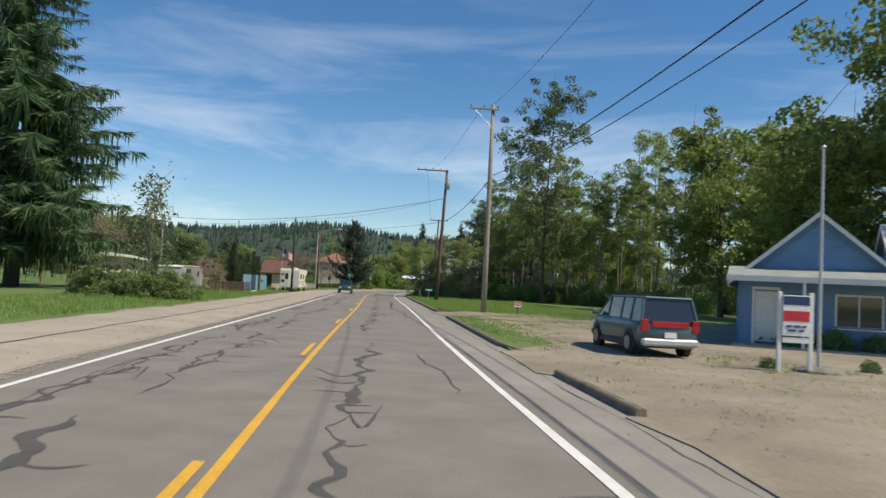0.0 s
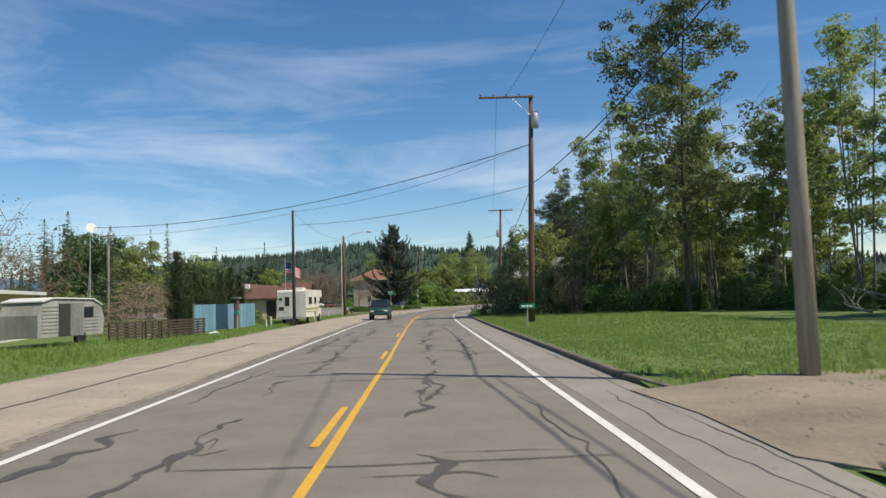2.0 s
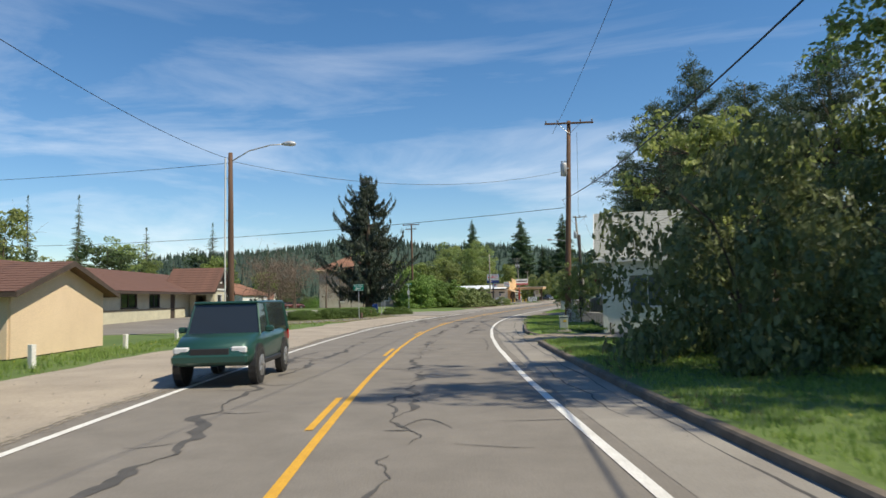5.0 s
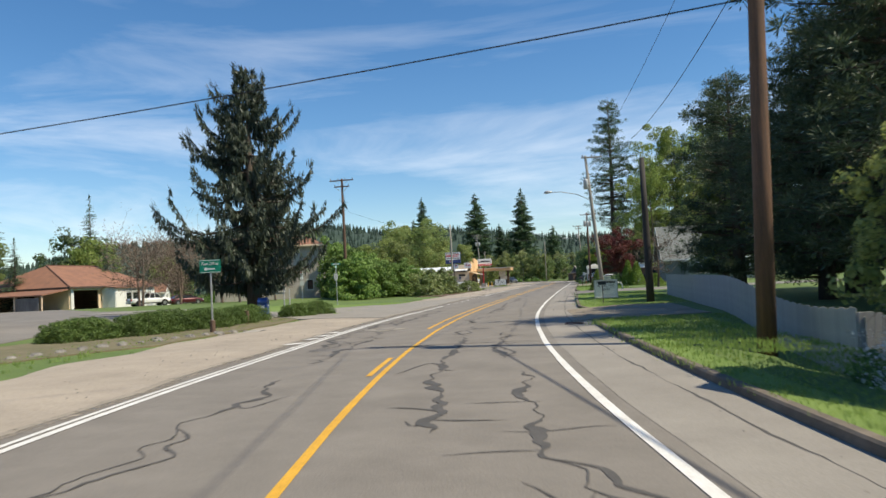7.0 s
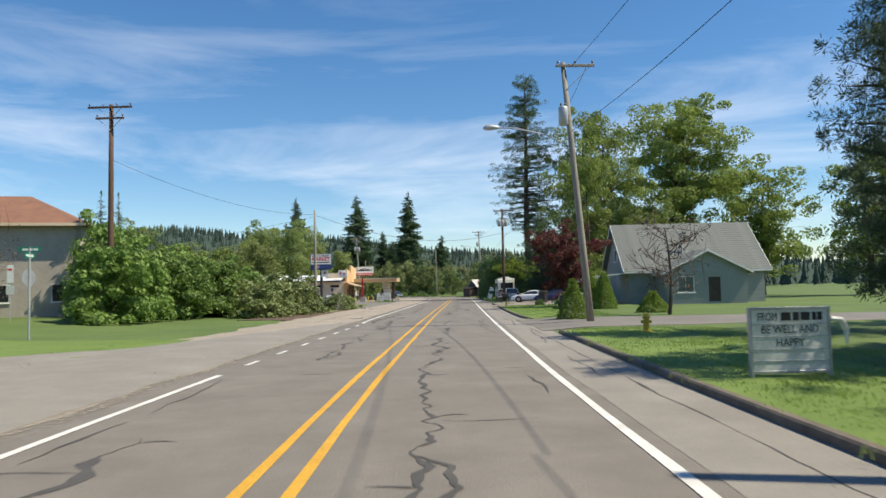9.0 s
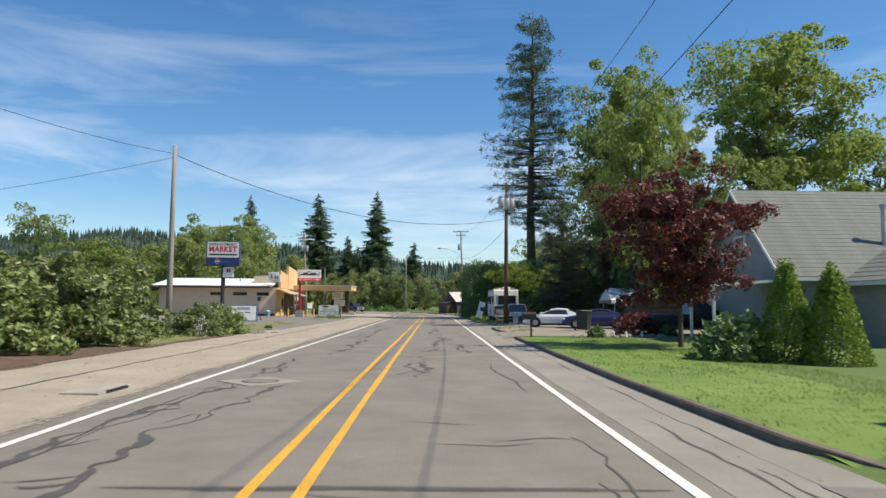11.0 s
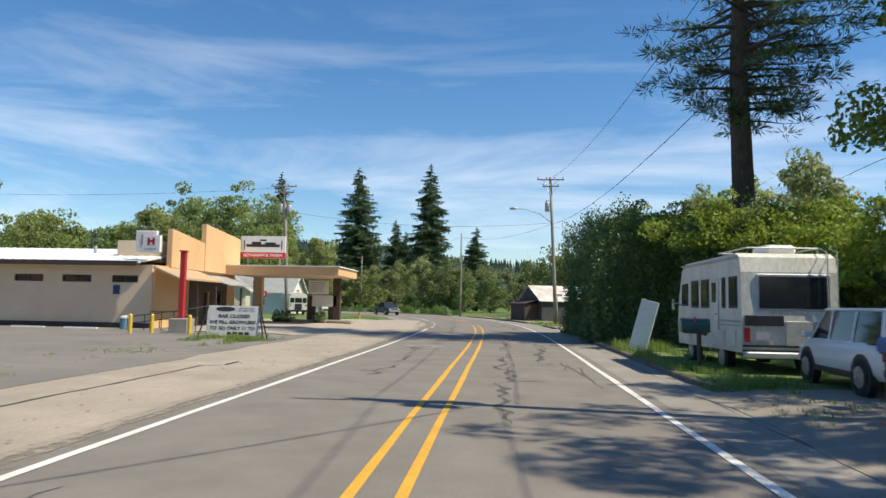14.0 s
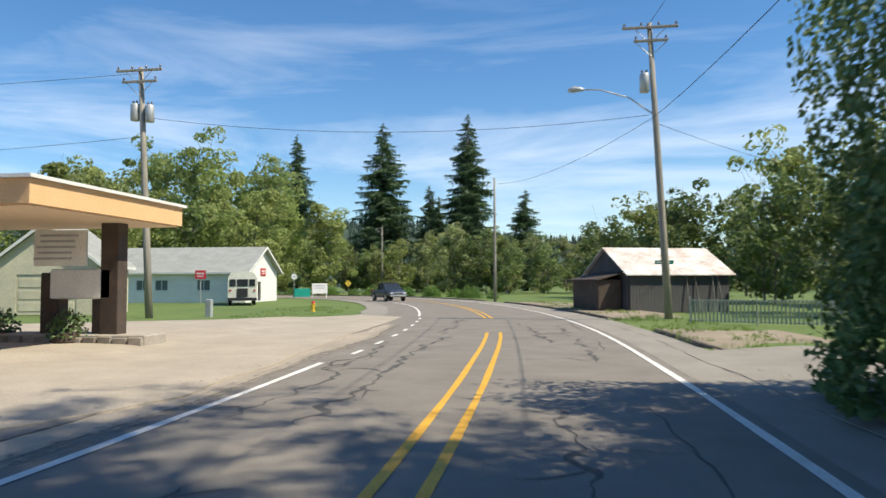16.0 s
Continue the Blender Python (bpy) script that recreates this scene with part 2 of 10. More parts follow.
M_POLE = surf("creosote_pole", (0.17, 0.092, 0.055), (0.085, 0.052, 0.036), 0.85, 2.0, 20, 0.4, streak=(6, 6, 0.4), spread=0.12)
M_POLE_GREY = surf("weathered_pole", (0.36, 0.33, 0.28), (0.22, 0.2, 0.17), 0.85, 2.0, 20, 0.4, streak=(6, 6, 0.4))
M_POLE_DARK = surf("dark_pole", (0.05, 0.045, 0.042), (0.025, 0.023, 0.022), 0.8, 2.0, 20, 0.3, streak=(6, 6, 0.4))
M_WIRE = surf("wire", (0.02, 0.02, 0.022), None, 0.5, 3, 30, 0)
M_METAL = surf("grey_metal", (0.45, 0.46, 0.47), (0.35, 0.36, 0.37), 0.45, 2, 30, 0.05, 0.6)
M_GALV = surf("galvanised", (0.55, 0.56, 0.57), (0.42, 0.43, 0.44), 0.5, 2, 30, 0.05, 0.4)
M_PORCELAIN = surf("insulator", (0.22, 0.2, 0.19), None, 0.25, 3, 30, 0)
M_BARK = surf("bark", (0.13, 0.10, 0.075), (0.06, 0.047, 0.037), 0.95, 3, 18, 0.6, streak=(4, 4, 0.7))
M_BARK_PALE = surf("pale_alder_bark", (0.30, 0.28, 0.24), (0.13, 0.115, 0.095), 0.9, 2, 14, 0.4, streak=(3, 3, 1))
M_FIR = leafy("fir_needles", (0.0508, 0.0978, 0.043), (0.0978, 0.1623, 0.0626), 0.25)
M_SPRUCE = leafy("spruce_needles", (0.052, 0.083, 0.047), (0.098, 0.138, 0.07), 0.3)
M_OLDSPRUCE = leafy("old_spruce_needles", (0.03, 0.046, 0.03), (0.052, 0.07, 0.04), 0.12)
M_PINE = leafy("pine_needles", (0.0578, 0.1073, 0.0462), (0.1073, 0.165, 0.066), 0.25)
M_ALDER = leafy("alder_leaves", (0.22, 0.285, 0.085), (0.37, 0.44, 0.16), 0.62)
M_MAPLE = leafy("maple_leaves", (0.16, 0.22, 0.05), (0.3, 0.365, 0.095), 0.5)
M_COTTON = leafy("cottonwood_leaves", (0.095, 0.13, 0.05), (0.18, 0.225, 0.09), 0.4)
M_DARKLEAF = leafy("dense_leaves", (0.075, 0.135, 0.045), (0.15, 0.235, 0.07), 0.2)
M_SHRUB = leafy("shrub_leaves", (0.0896, 0.1794, 0.0344), (0.1794, 0.2966, 0.0552), 0.35)
M_RHODO = leafy("rhododendron_leaves", (0.105, 0.155, 0.045), (0.27, 0.31, 0.105), 0.3, 0.4)
M_HEDGE = leafy("hedge_leaves", (0.0525, 0.1125, 0.027), (0.1125, 0.195, 0.042), 0.25)
M_YELLOWGREEN = leafy("new_leaves", (0.1955, 0.276, 0.0345), (0.322, 0.391, 0.0575), 0.45)
M_REDLEAF = leafy("red_maple_leaves", (0.075, 0.016, 0.014), (0.14, 0.035, 0.028), 0.35)
M_DULL = leafy("dull_green_leaves", (0.11, 0.16, 0.05), (0.2, 0.265, 0.085), 0.45, spread=0.25)
M_OLIVE = leafy("olive_new_leaves", (0.18, 0.22, 0.06), (0.3, 0.34, 0.11), 0.5, spread=0.2)
M_DEEP = leafy("deep_green_leaves", (0.05, 0.085, 0.03), (0.1, 0.15, 0.045), 0.3, spread=0.2)
M_CYPRESS = leafy("cypress_sprays", (0.034, 0.06, 0.022), (0.075, 0.115, 0.035), 0.2, spread=0.2)
M_DRYBRUSH = surf("dry_branches", (0.36, 0.28, 0.2), (0.22, 0.165, 0.115), 0.9, 3, 20, 0.3)
M_TWIG = surf("bare_twigs", (0.24, 0.175, 0.135), (0.15, 0.105, 0.08), 0.9, 3, 20, 0.3)
M_BLOSSOM = leafy("white_blossom", (0.75, 0.74, 0.7), (0.85, 0.82, 0.8), 0.2)
M_GLASS = glassy("dark_window_glass", (0.025, 0.03, 0.035), 0.04)
M_GLASS_PALE = glassy("curtained_glass", (0.14, 0.165, 0.165), 0.06)
M_WHITE = surf("white_paint", (0.78, 0.78, 0.75), (0.66, 0.66, 0.63), 0.55, 1.2, 30, 0.06)
M_BLACK = surf("rubber_and_hole_shade", (0.018, 0.018, 0.019), None, 0.75, 4, 40, 0.1)

# ---- the road's line ----
CENTRE = [(31, -100), (21.2, -70), (11.5, -40), (1.76, -10), (-2.97, 5), (-7.55, 20), (-11.95, 35), (-16.4, 50), (-20.96, 65), (-25.47, 80), (-29.72, 95),
          (-33.36, 110), (-36.03, 125), (-37.49, 140), (-37.96, 155), (-38.04, 170), (-38.04, 185), (-37.99, 200), (-37.88, 215), (-37.79, 230), (-37.69, 245),
          (-37.6, 260), (-37.8, 275), (-38.7, 290), (-41.0, 305), (-44.8, 320), (-50.4, 334), (-58.5, 347), (-69.5, 357), (-83, 363.5), (-98, 367), (-130, 370), (-190, 371)]


def smooth_line(pts, step):
    out = []
    for i in range(len(pts) - 1):
        p0, p1, p2, p3 = (np.array(pts[min(max(i + k, 0), len(pts) - 1)], float) for k in (-1, 0, 1, 2))
        n = max(2, int(np.linalg.norm(p2 - p1) / step))
        for k in range(n):
            w = k / n
            out.append(0.5 * (2 * p1 + (p2 - p0) * w + (2 * p0 - 5 * p1 + 4 * p2 - p3) * w**2 + (3 * p1 - p0 - 3 * p2 + p3) * w**3))
    return np.array(out + [np.array(pts[-1], float)])


LINE = smooth_line(CENTRE, 1.0)
LINE_T = np.gradient(LINE, axis=0)
LINE_T /= np.linalg.norm(LINE_T, axis=1)[:, None]
LINE_R = np.stack([LINE_T[:, 1], -LINE_T[:, 0]], -1)
# station measured so that it equals y on the road's centre up to y = 300
LINE_S = np.concatenate([LINE[:, 1][LINE[:, 1] <= 300], 300 + np.cumsum(np.r_[1.0, np.linalg.norm(np.diff(LINE[LINE[:, 1] > 300], axis=0), axis=1)])[: int((LINE[:, 1] > 300).sum())]])


def at(s, lat):
    """The place at a station along the road and metres to its right."""
    x, y = np.interp(s, LINE_S, LINE[:, 0]), np.interp(s, LINE_S, LINE[:, 1])
    rx, ry = np.interp(s, LINE_S, LINE_R[:, 0]), np.interp(s, LINE_S, LINE_R[:, 1])
    return x + rx * lat, y + ry * lat


def lat_of(x, y):
    """Metres to the right of the road's centre; far off, the distance alone counts."""
    d = (x[..., None] - LINE[:, 0]) ** 2 + (y[..., None] - LINE[:, 1]) ** 2
    k = d.argmin(-1)
    return (x - LINE[k, 0]) * LINE_R[k, 0] + (y - LINE[k, 1]) * LINE_R[k, 1]


def ease(v, a, b):
    w = np.clip((v - a) / (b - a), 0, 1)
    return w * w * (3 - 2 * w)


def gz(x, y, lat=None):
    """The height of the ground."""
    x, y = np.asarray(x, float), np.asarray(y, float)
    lat = lat_of(x, y) if lat is None else lat
    z = np.where(lat > 0, -0.06 + 0.17 * ease(lat, 5.0, 7.0), -0.07 + 0.12 * ease(-lat, 8.2, 10.5))
    z = z + 0.5 * ease(-lat, 14, 26) * ease(y, 100, 118) * (1 - ease(y, 190, 215))
    z = z - (0.35 * ease(lat, 6.3, 8.3) + 0.5 * ease(lat, 8.0, 10.2)) * ease(y, 105, 113) * (1 - ease(y, 127, 140)) * (lat > 0)
    far = ease(y, 292, 305)
    z = z * (1 - far) + far * (-0.05)
    return z


def strip(name, s0, s1, lat_a, lat_b, z, material, kind="structure", label="", category="", step=1.5, across=1, wob=0.0, parent=None):
    """A sheet between two offsets from the road's centre; offsets and heights may be numbers or functions of the station."""
    ss = np.arange(s0, s1 + step * 0.5, step)
    ss[-1] = s1
    f = lambda v, s: np.array([v(q) for q in s]) if callable(v) else np.full(len(s), float(v))  # noqa: E731
    la, lb = f(lat_a, ss), f(lat_b, ss)
    if wob:
        la = la + np.array([noise.noise((s * 0.35, 3.1, 0)) for s in ss]) * wob
        lb = lb + np.array([noise.noise((s * 0.35, 9.7, 0)) for s in ss]) * wob
    vs = []
    for k in range(across + 1):
        w = k / across
        lat = la * (1 - w) + lb * w
        x, y = at(ss, lat)
        zz = np.zeros(len(ss)) + (z(ss, w) if callable(z) else z)
        vs.append(np.stack([x, y, zz], -1))
    n = len(ss)
    fs = [(k * n + i, (k + 1) * n + i, (k + 1) * n + i + 1, k * n + i + 1) for k in range(across) for i in range(n - 1)]
    g = Geo().add(np.concatenate(vs), fs)
    ob = part(name, g, material, parent, label)
    return tagged(ob, label, category, "", kind) if not parent else ob


# the ground, one sheet to the horizon
us = np.r_[-3200, -1800, -900, -500, -300, -200, -150, -120, -100, -80, -65, -52, -42, -34, -28, -24, np.arange(-21, 21.1, 1.5), 24, 28, 34, 42, 52, 65, 80, 100, 130, 200, 300, 500, 900, 1800, 3200]
vs_ = np.r_[-2500, -900, -400, -200, -140, -100, np.arange(-70, 400, 3.0), 410, 430, 460, 500, 600, 800, 1200, 2000, 3600]
cx_ = np.interp(np.clip(vs_, -60, 300), LINE[:, 1][:400], LINE[:, 0][:400])
gx, gy = (cx_[:, None] + us[None]), (vs_[:, None] + 0 * us[None])
gzz = gz(gx, gy) + np.array([[0.05 * noise.noise((x * 0.11, y * 0.11, 0)) if 48 < abs(u) < 200 else 0 for x, u in zip(rx_, us)] for rx_, y in zip(gx, vs_)])
nn = len(us)
tagged(part("ground", Geo().add(np.stack([gx, gy, gzz], -1).reshape(-1, 3), [(j * nn + i, j * nn + i + 1, (j + 1) * nn + i + 1, (j + 1) * nn + i) for j in range(len(vs_) - 1) for i in range(nn - 1)]), M_GROUND, None, "", True),
       "rough green spring grass over flat valley ground", "ground", "", "structure")

road = strip("road", -90, 520, -5.6, 5.15, 0.0, M_ASPHALT, "structure", "grey two-lane asphalt road with sealed cracks", "road", across=4)
strip("shoulder", 292, 420, -7.2, -4.55, lambda s, w: np.full(len(s), -0.004 - 0.01 * w), M_SHOULDER, "structure", "worn pale asphalt road shoulder", "shoulder", across=2, wob=0.5)
strip("right_shoulder", -90, 420, 3.95, lambda s: 5.26 + 0.4 * ease(s, 108, 128) - 0.25 * ease(s, 178, 195) + 0.3 * ease(s, 270, 285), 0.004, M_SHOULDER, "structure", "pale worn asphalt gutter beside the kerb", "shoulder", wob=0.05)
dirt_edge = lambda s: -4.42 + 0.2 * noise.noise((s * 0.3, 9.7, 0)) + 0.09 * noise.noise((s * 1.4, 4.2, 0)) + 0.05 * noise.noise((s * 4.1, 1.2, 0))  # noqa: E731
strip("dirt_shoulder", -90, 292, lambda s: -9.4 + 0.9 * noise.noise((s * 0.35, 3.1, 0)), dirt_edge, lambda s, w: 0.006 + 0.045 * np.sin(np.clip(1 - w, 0, 1) * 2.6) - 0.05 * (w < 0.01), M_DIRT, "structure", "tan gravel and dirt road shoulder", "shoulder", across=6, step=0.6)


def scattered(name, c1, c2, cover):
    """Loose grit that lies in specks and lets the paving show between them."""
    m = surf(name, c1, c2, 0.95, 0.6, 26, 0.4)
    ns, ls = m.node_tree.nodes, m.node_tree.links
    tc, n1, rp = ns.new("ShaderNodeTexCoord"), ns.new("ShaderNodeTexNoise"), ns.new("ShaderNodeValToRGB")
    n1.inputs["Scale"].default_value, n1.inputs["Detail"].default_value, n1.inputs["Roughness"].default_value = 5.0, 8, 0.8
    ls.new(tc.outputs["Object"], n1.inputs["Vector"])
    e = rp.color_ramp.elements
    e[0].position, e[1].position = 0.5 - (cover - 0.5) * 0.35 - 0.06, 0.5 - (cover - 0.5) * 0.35 + 0.06
    e[0].color, e[1].color = (0, 0, 0, 1), (1, 1, 1, 1)
    ls.new(n1.outputs["Fac"], rp.inputs["Fac"])
    ls.new(rp.outputs["Color"], ns["Principled BSDF"].inputs["Alpha"])
    return m


for k, (wide, cover) in enumerate(((0.62, 0.25), (0.36, 0.5), (0.17, 0.78))):
    strip("loose_grit", -90, 292, lambda s: dirt_edge(s) - 0.03, lambda s, wide=wide: min(-3.84, dirt_edge(s) + wide * (1 + 0.4 * noise.noise((s * 0.5, wide * 9, 2)))), 0.0085 + 0.0012 * k,
          scattered("loose_grit", (0.36, 0.31, 0.25), (0.27, 0.235, 0.19), cover), "structure", "thin grit washed over the asphalt's edge", "shoulder", step=1.0)


def line_mark(name, s0, s1, lat, w, material, label, z=0.009, wob=0.02):
    return strip(name, s0, s1, (lat if callable(lat) else lambda s: lat - w / 2) if not callable(lat) else (lambda s: lat(s) - w / 2),
                 (lambda s: lat + w / 2) if not callable(lat) else (lambda s: lat(s) + w / 2), z, material, "structure", label, "road marking", wob=wob)


edge_l = lambda s: -3.72 + 0.25 * ease(s, 120, 132) * (1 - ease(s, 175, 190))  # noqa: E731
line_mark("edge_line", -90, 400, 3.66, 0.14, M_WHITE_LINE, "worn white painted line along the road's edge")
line_mark("edge_line", -90, 160, edge_l, 0.14, M_WHITE_LINE, "worn white painted line along the road's edge")
line_mark("edge_line", 118, 152, lambda s: -3.92 + 0.25 * ease(s, 120, 132), 0.1, M_WHITE_LINE, "thin second white edge line")
line_mark("edge_line", 184, 277, edge_l, 0.14, M_WHITE_LINE, "worn white painted line along the road's edge")
line_mark("edge_line", 300, 400, -3.6, 0.14, M_WHITE_LINE, "worn white painted line along the road's edge")
for q in [*np.arange(162, 184, 3.1), *np.arange(279, 299, 3.0)]:
    tagged(line_mark("edge_dash", q, q + 1.1, -3.5, 0.13, M_WHITE_LINE, "short white dash across a side street", wob=0), group="edge dashes")
line_mark("centre_line", -90, 139, 0.1, 0.12, M_YELLOW_LINE, "solid yellow painted centre line")
line_mark("centre_line", 139, 287, 0.12, 0.12, M_YELLOW_LINE, "one of two solid yellow painted centre lines")
line_mark("centre_line", 137.5, 287, -0.36, 0.12, M_YELLOW_LINE, "one of two solid yellow painted centre lines")
line_mark("centre_line", 297, 400, 0.17, 0.12, M_YELLOW_LINE, "one of two solid yellow painted centre lines")
line_mark("centre_line", 297, 400, -0.17, 0.12, M_YELLOW_LINE, "one of two solid yellow painted centre lines")
q = 15.2 - 12.19 * 8
while q < 132:
    tagged(line_mark("centre_dash", q, q + 3.1, -0.12, 0.12, M_YELLOW_LINE, "yellow painted centre dash", wob=0), group="centre dashes")
    q += 12.19

# tar-sealed cracks
rng = np.random.RandomState(4)


def tar_strip(g, s, lat, w):
    x, y = at(np.array(s), np.array(lat))
    d = np.gradient(np.stack([x, y], -1), axis=0)
    d /= np.linalg.norm(d, axis=1)[:, None] + 1e-9
    nrm = np.stack([d[:, 1], -d[:, 0]], -1) * (np.array(w) / 2)[:, None]
    a, b = np.stack([x, y], -1) + nrm, np.stack([x, y], -1) - nrm
    k = len(x)
    z = 0.005 + 0.0028 * (g.n * 7 % 101) / 101
    vs = np.concatenate([np.c_[a, np.full(k, z)], np.c_[b, np.full(k, z)]])
    g.add(vs, [(i, k + i, k + i + 1, i + 1) for i in range(k - 1)])


tar = Geo()


def seam(s, lat, w):
    """A poured seam with tapered ends and uneven sides."""
    k = len(s)
    w = np.asarray(w) * np.array([0.8 + 0.5 * noise.noise((a * 3.1, b * 3.1, 6)) for a, b in zip(s, lat)])
    ends = np.minimum(1, np.minimum(np.arange(k), k - 1 - np.arange(k)) / max(1, min(4, k // 3)) + 0.12)
    tar_strip(tar, s, lat, np.maximum(w * ends, 0.012))


for base_lat, amp, chance in ((1.25, 0.5, 0.95), (2.55, 0.35, 0.32), (-1.95, 0.6, 0.9), (-2.95, 0.3, 0.3)):
    s = -14.0
    while s < 292:
        ln = rng.uniform(5, 17)
        early = 1.0 if s < 145 else 0.5
        if rng.uniform() > chance * (0.55 + 0.45 * early):
            s += ln * 0.8
            continue
        n = int(ln / 0.13)
        ss = s + np.arange(n) * 0.13
        ph = rng.uniform(0, 99)
        lt = base_lat + np.array([amp * noise.noise((q * 0.11, ph, 0)) + 0.3 * noise.noise((q * 0.55, ph, 3)) + 0.3 * noise.noise((q * 1.5, ph, 8)) + 0.1 * noise.noise((q * 4.0, ph, 2)) for q in ss])
        wide = rng.uniform(0.75, 1.25) * (0.7 + 0.35 * early)
        ww = np.clip([wide * (0.1 + 0.34 * noise.noise((q * 0.75, ph, 5)) + 0.12 * noise.noise((q * 2.6, ph, 1))) for q in ss], 0.03, 0.24)
        seam(ss, lt, ww)
        for _ in range(int(ln * 0.55 * early)):
            k = rng.randint(2, n - 2)
            sg = rng.choice([-1, 1])
            m = rng.randint(4, 11)
            step = rng.uniform(0.06, 0.13)
            curl = rng.uniform(-1.0, 1.0)
            l2 = lt[k] + sg * np.arange(m) * step
            s2 = ss[k] + curl * np.sin(np.linspace(0, rng.uniform(1.5, 4.5), m)) * rng.uniform(0.2, 0.9) + np.array([0.1 * noise.noise((q * 1.3, ph, 7)) for q in l2])
            seam(s2, l2, np.linspace(1.2, 0.5, m) * rng.uniform(0.045, 0.1))
        if rng.uniform() < 0.45:
            k0, m = rng.randint(2, max(3, n - 30)), rng.randint(14, 30)
            off = rng.choice([-1, 1]) * rng.uniform(0.25, 0.5)
            seam(ss[k0 : k0 + m], lt[k0 : k0 + m] + off * np.sin(np.linspace(0, math.pi, len(ss[k0 : k0 + m]))), np.full(len(ss[k0 : k0 + m]), rng.uniform(0.06, 0.14)))
        s += ln + rng.uniform(0, 2.5)
for _ in range(80):
    s, lt0, m = rng.uniform(-4, 290), rng.uniform(-3.5, 3.3), rng.randint(5, 15)
    l2 = lt0 + np.arange(m) * 0.12 * rng.choice([-1, 1])
    seam(s + np.array([0.35 * noise.noise((q * 0.9, s, 3)) for q in l2]), l2, np.full(m, rng.uniform(0.03, 0.06)))
for s in (38.6, 46.5, 62.5, 78.8, 131.0, 184.0, 203.0):
    l2 = np.arange(-2.6 + rng.uniform(0, 2), 3.6, 0.2)
    seam(s + np.array([0.08 * noise.noise((q * 0.8, s, 1)) for q in l2]), l2, np.full(len(l2), 0.16 if s == 184.0 else 0.07))
for _ in range(46):
    s, lt0 = rng.uniform(0, 290), rng.choice([3.2, 2.9, 4.6, 4.5, -3.0])
    m = rng.randint(6, 26)
    seam(s + np.arange(m) * 0.4, lt0 + np.cumsum(rng.normal(0, 0.05, m)), np.full(m, rng.uniform(0.03, 0.07)))
for a in np.arange(-5, 290, 9.0):
    n = 40
    ss = a + np.arange(n) * 0.235
    tar_strip(tar, ss, 4.93 + np.array([0.1 * noise.noise((q * 0.4, 7, 1)) + 0.04 * noise.noise((q * 2.1, 7, 1)) for q in ss]), np.clip([0.03 + 0.07 * noise.noise((q * 0.5, 3, 8)) for q in ss], 0.008, 0.1))
tagged(part("tar_seams", tar, M_TAR), "dark tar seams sealing cracks in the asphalt", "crack seal", "", "stuff")

# kerbs
KERBS = [(9.0, 13.4), (18.4, 38.0), (43.5, 106.0), (110.4, 138.5), (147.5, 173.5), (184.5, 214.6), (220.8, 229.0), (242.6, 262.5), (280, 289), (296, 326), (332, 400)]


def kerb_lat(s):
    return 5.22 + 0.4 * ease(s, 108, 128) - 0.25 * ease(s, 178, 195) + 0.3 * ease(s, 270, 285)


for a, b in KERBS:
    n = max(3, int((b - a) / 1.5))
    ss = np.linspace(a, b, n + 1)
    prof = [(-0.02, -0.05), (-0.0, 0.105), (0.03, 0.132), (0.15, 0.132), (0.17, -0.05)]
    vs = []
    for i, s in enumerate(ss):
        dip = 0.2 if (i in (0, n) and b - a > 6) else 1.0
        turn = 0.5 if (i in (0, n) and b - a > 6) else 0.0
        wob = 0.012 * noise.noise((s * 1.3, 1, 1))
        for u, z in prof:
            x, y = at(s, kerb_lat(s) + u + turn + wob)
            vs.append((x, y, z * dip if z > 0 else z))
    k = len(prof)
    fs = [(i * k + j, i * k + (j + 1) % k, (i + 1) * k + (j + 1) % k, (i + 1) * k + j) for i in range(n) for j in range(k)]
    fs += [tuple(range(k)), tuple(range(n * k + k - 1, n * k - 1, -1))]
    tagged(part("kerb", Geo().add(vs, fs), M_KERB), "dirt-stained concrete kerb along the verge", "kerb", "kerbs", "structure")
    # verge behind the kerb
    if b < 330:
        strip("verge", a + 0.3, b - 0.3, lambda s: kerb_lat(s) + 0.17, lambda s, a=a: kerb_lat(s) + (0.75 if 100 < a < 146 else 4.0), lambda s, w: (0.118 + 0.012 * np.sin(w * 9)) * np.minimum(1, np.minimum(s - s[0], s[-1] - s) / 1.2), M_GRAVEL if a < 15 or 215 < a < 240 or a > 270 else (M_LAWN if 110 < a < 215 else M_GROUND), "structure",
              "grass verge behind the kerb", "verge", across=3)

# broken asphalt edge along the dirt
for a, b, l0 in ((-8, 62, -6.35), (186, 246, -6.6)):
    strip("broken_edge", a, b, lambda s, l0=l0: l0 + 0.14 * noise.noise((s * 0.5, 2, 2)) - 0.03 - 0.05 * abs(noise.noise((s * 1.7, 5, 1))), lambda s, l0=l0: l0 + 0.14 * noise.noise((s * 0.5, 2, 2)) + 0.02 + 0.05 * noise.noise((s * 2.3, 8, 1)), 0.056, M_TAR, "structure", "dark broken edge of old asphalt in the dirt", "crack", step=0.5)

# ---- surfaces beside the road ----
M_APRON = surf("pale_apron", (0.42, 0.365, 0.295), (0.325, 0.282, 0.225), 0.92, 0.6, 24, 0.3)
M_ISLAND = surf("island_soil", (0.2, 0.165, 0.1), (0.12, 0.115, 0.055), 0.95, 0.9, 12, 0.5)
M_YARD = surf("gravelly_yard", (0.3, 0.262, 0.215), (0.215, 0.188, 0.155), 0.93, 0.4, 26, 0.4)


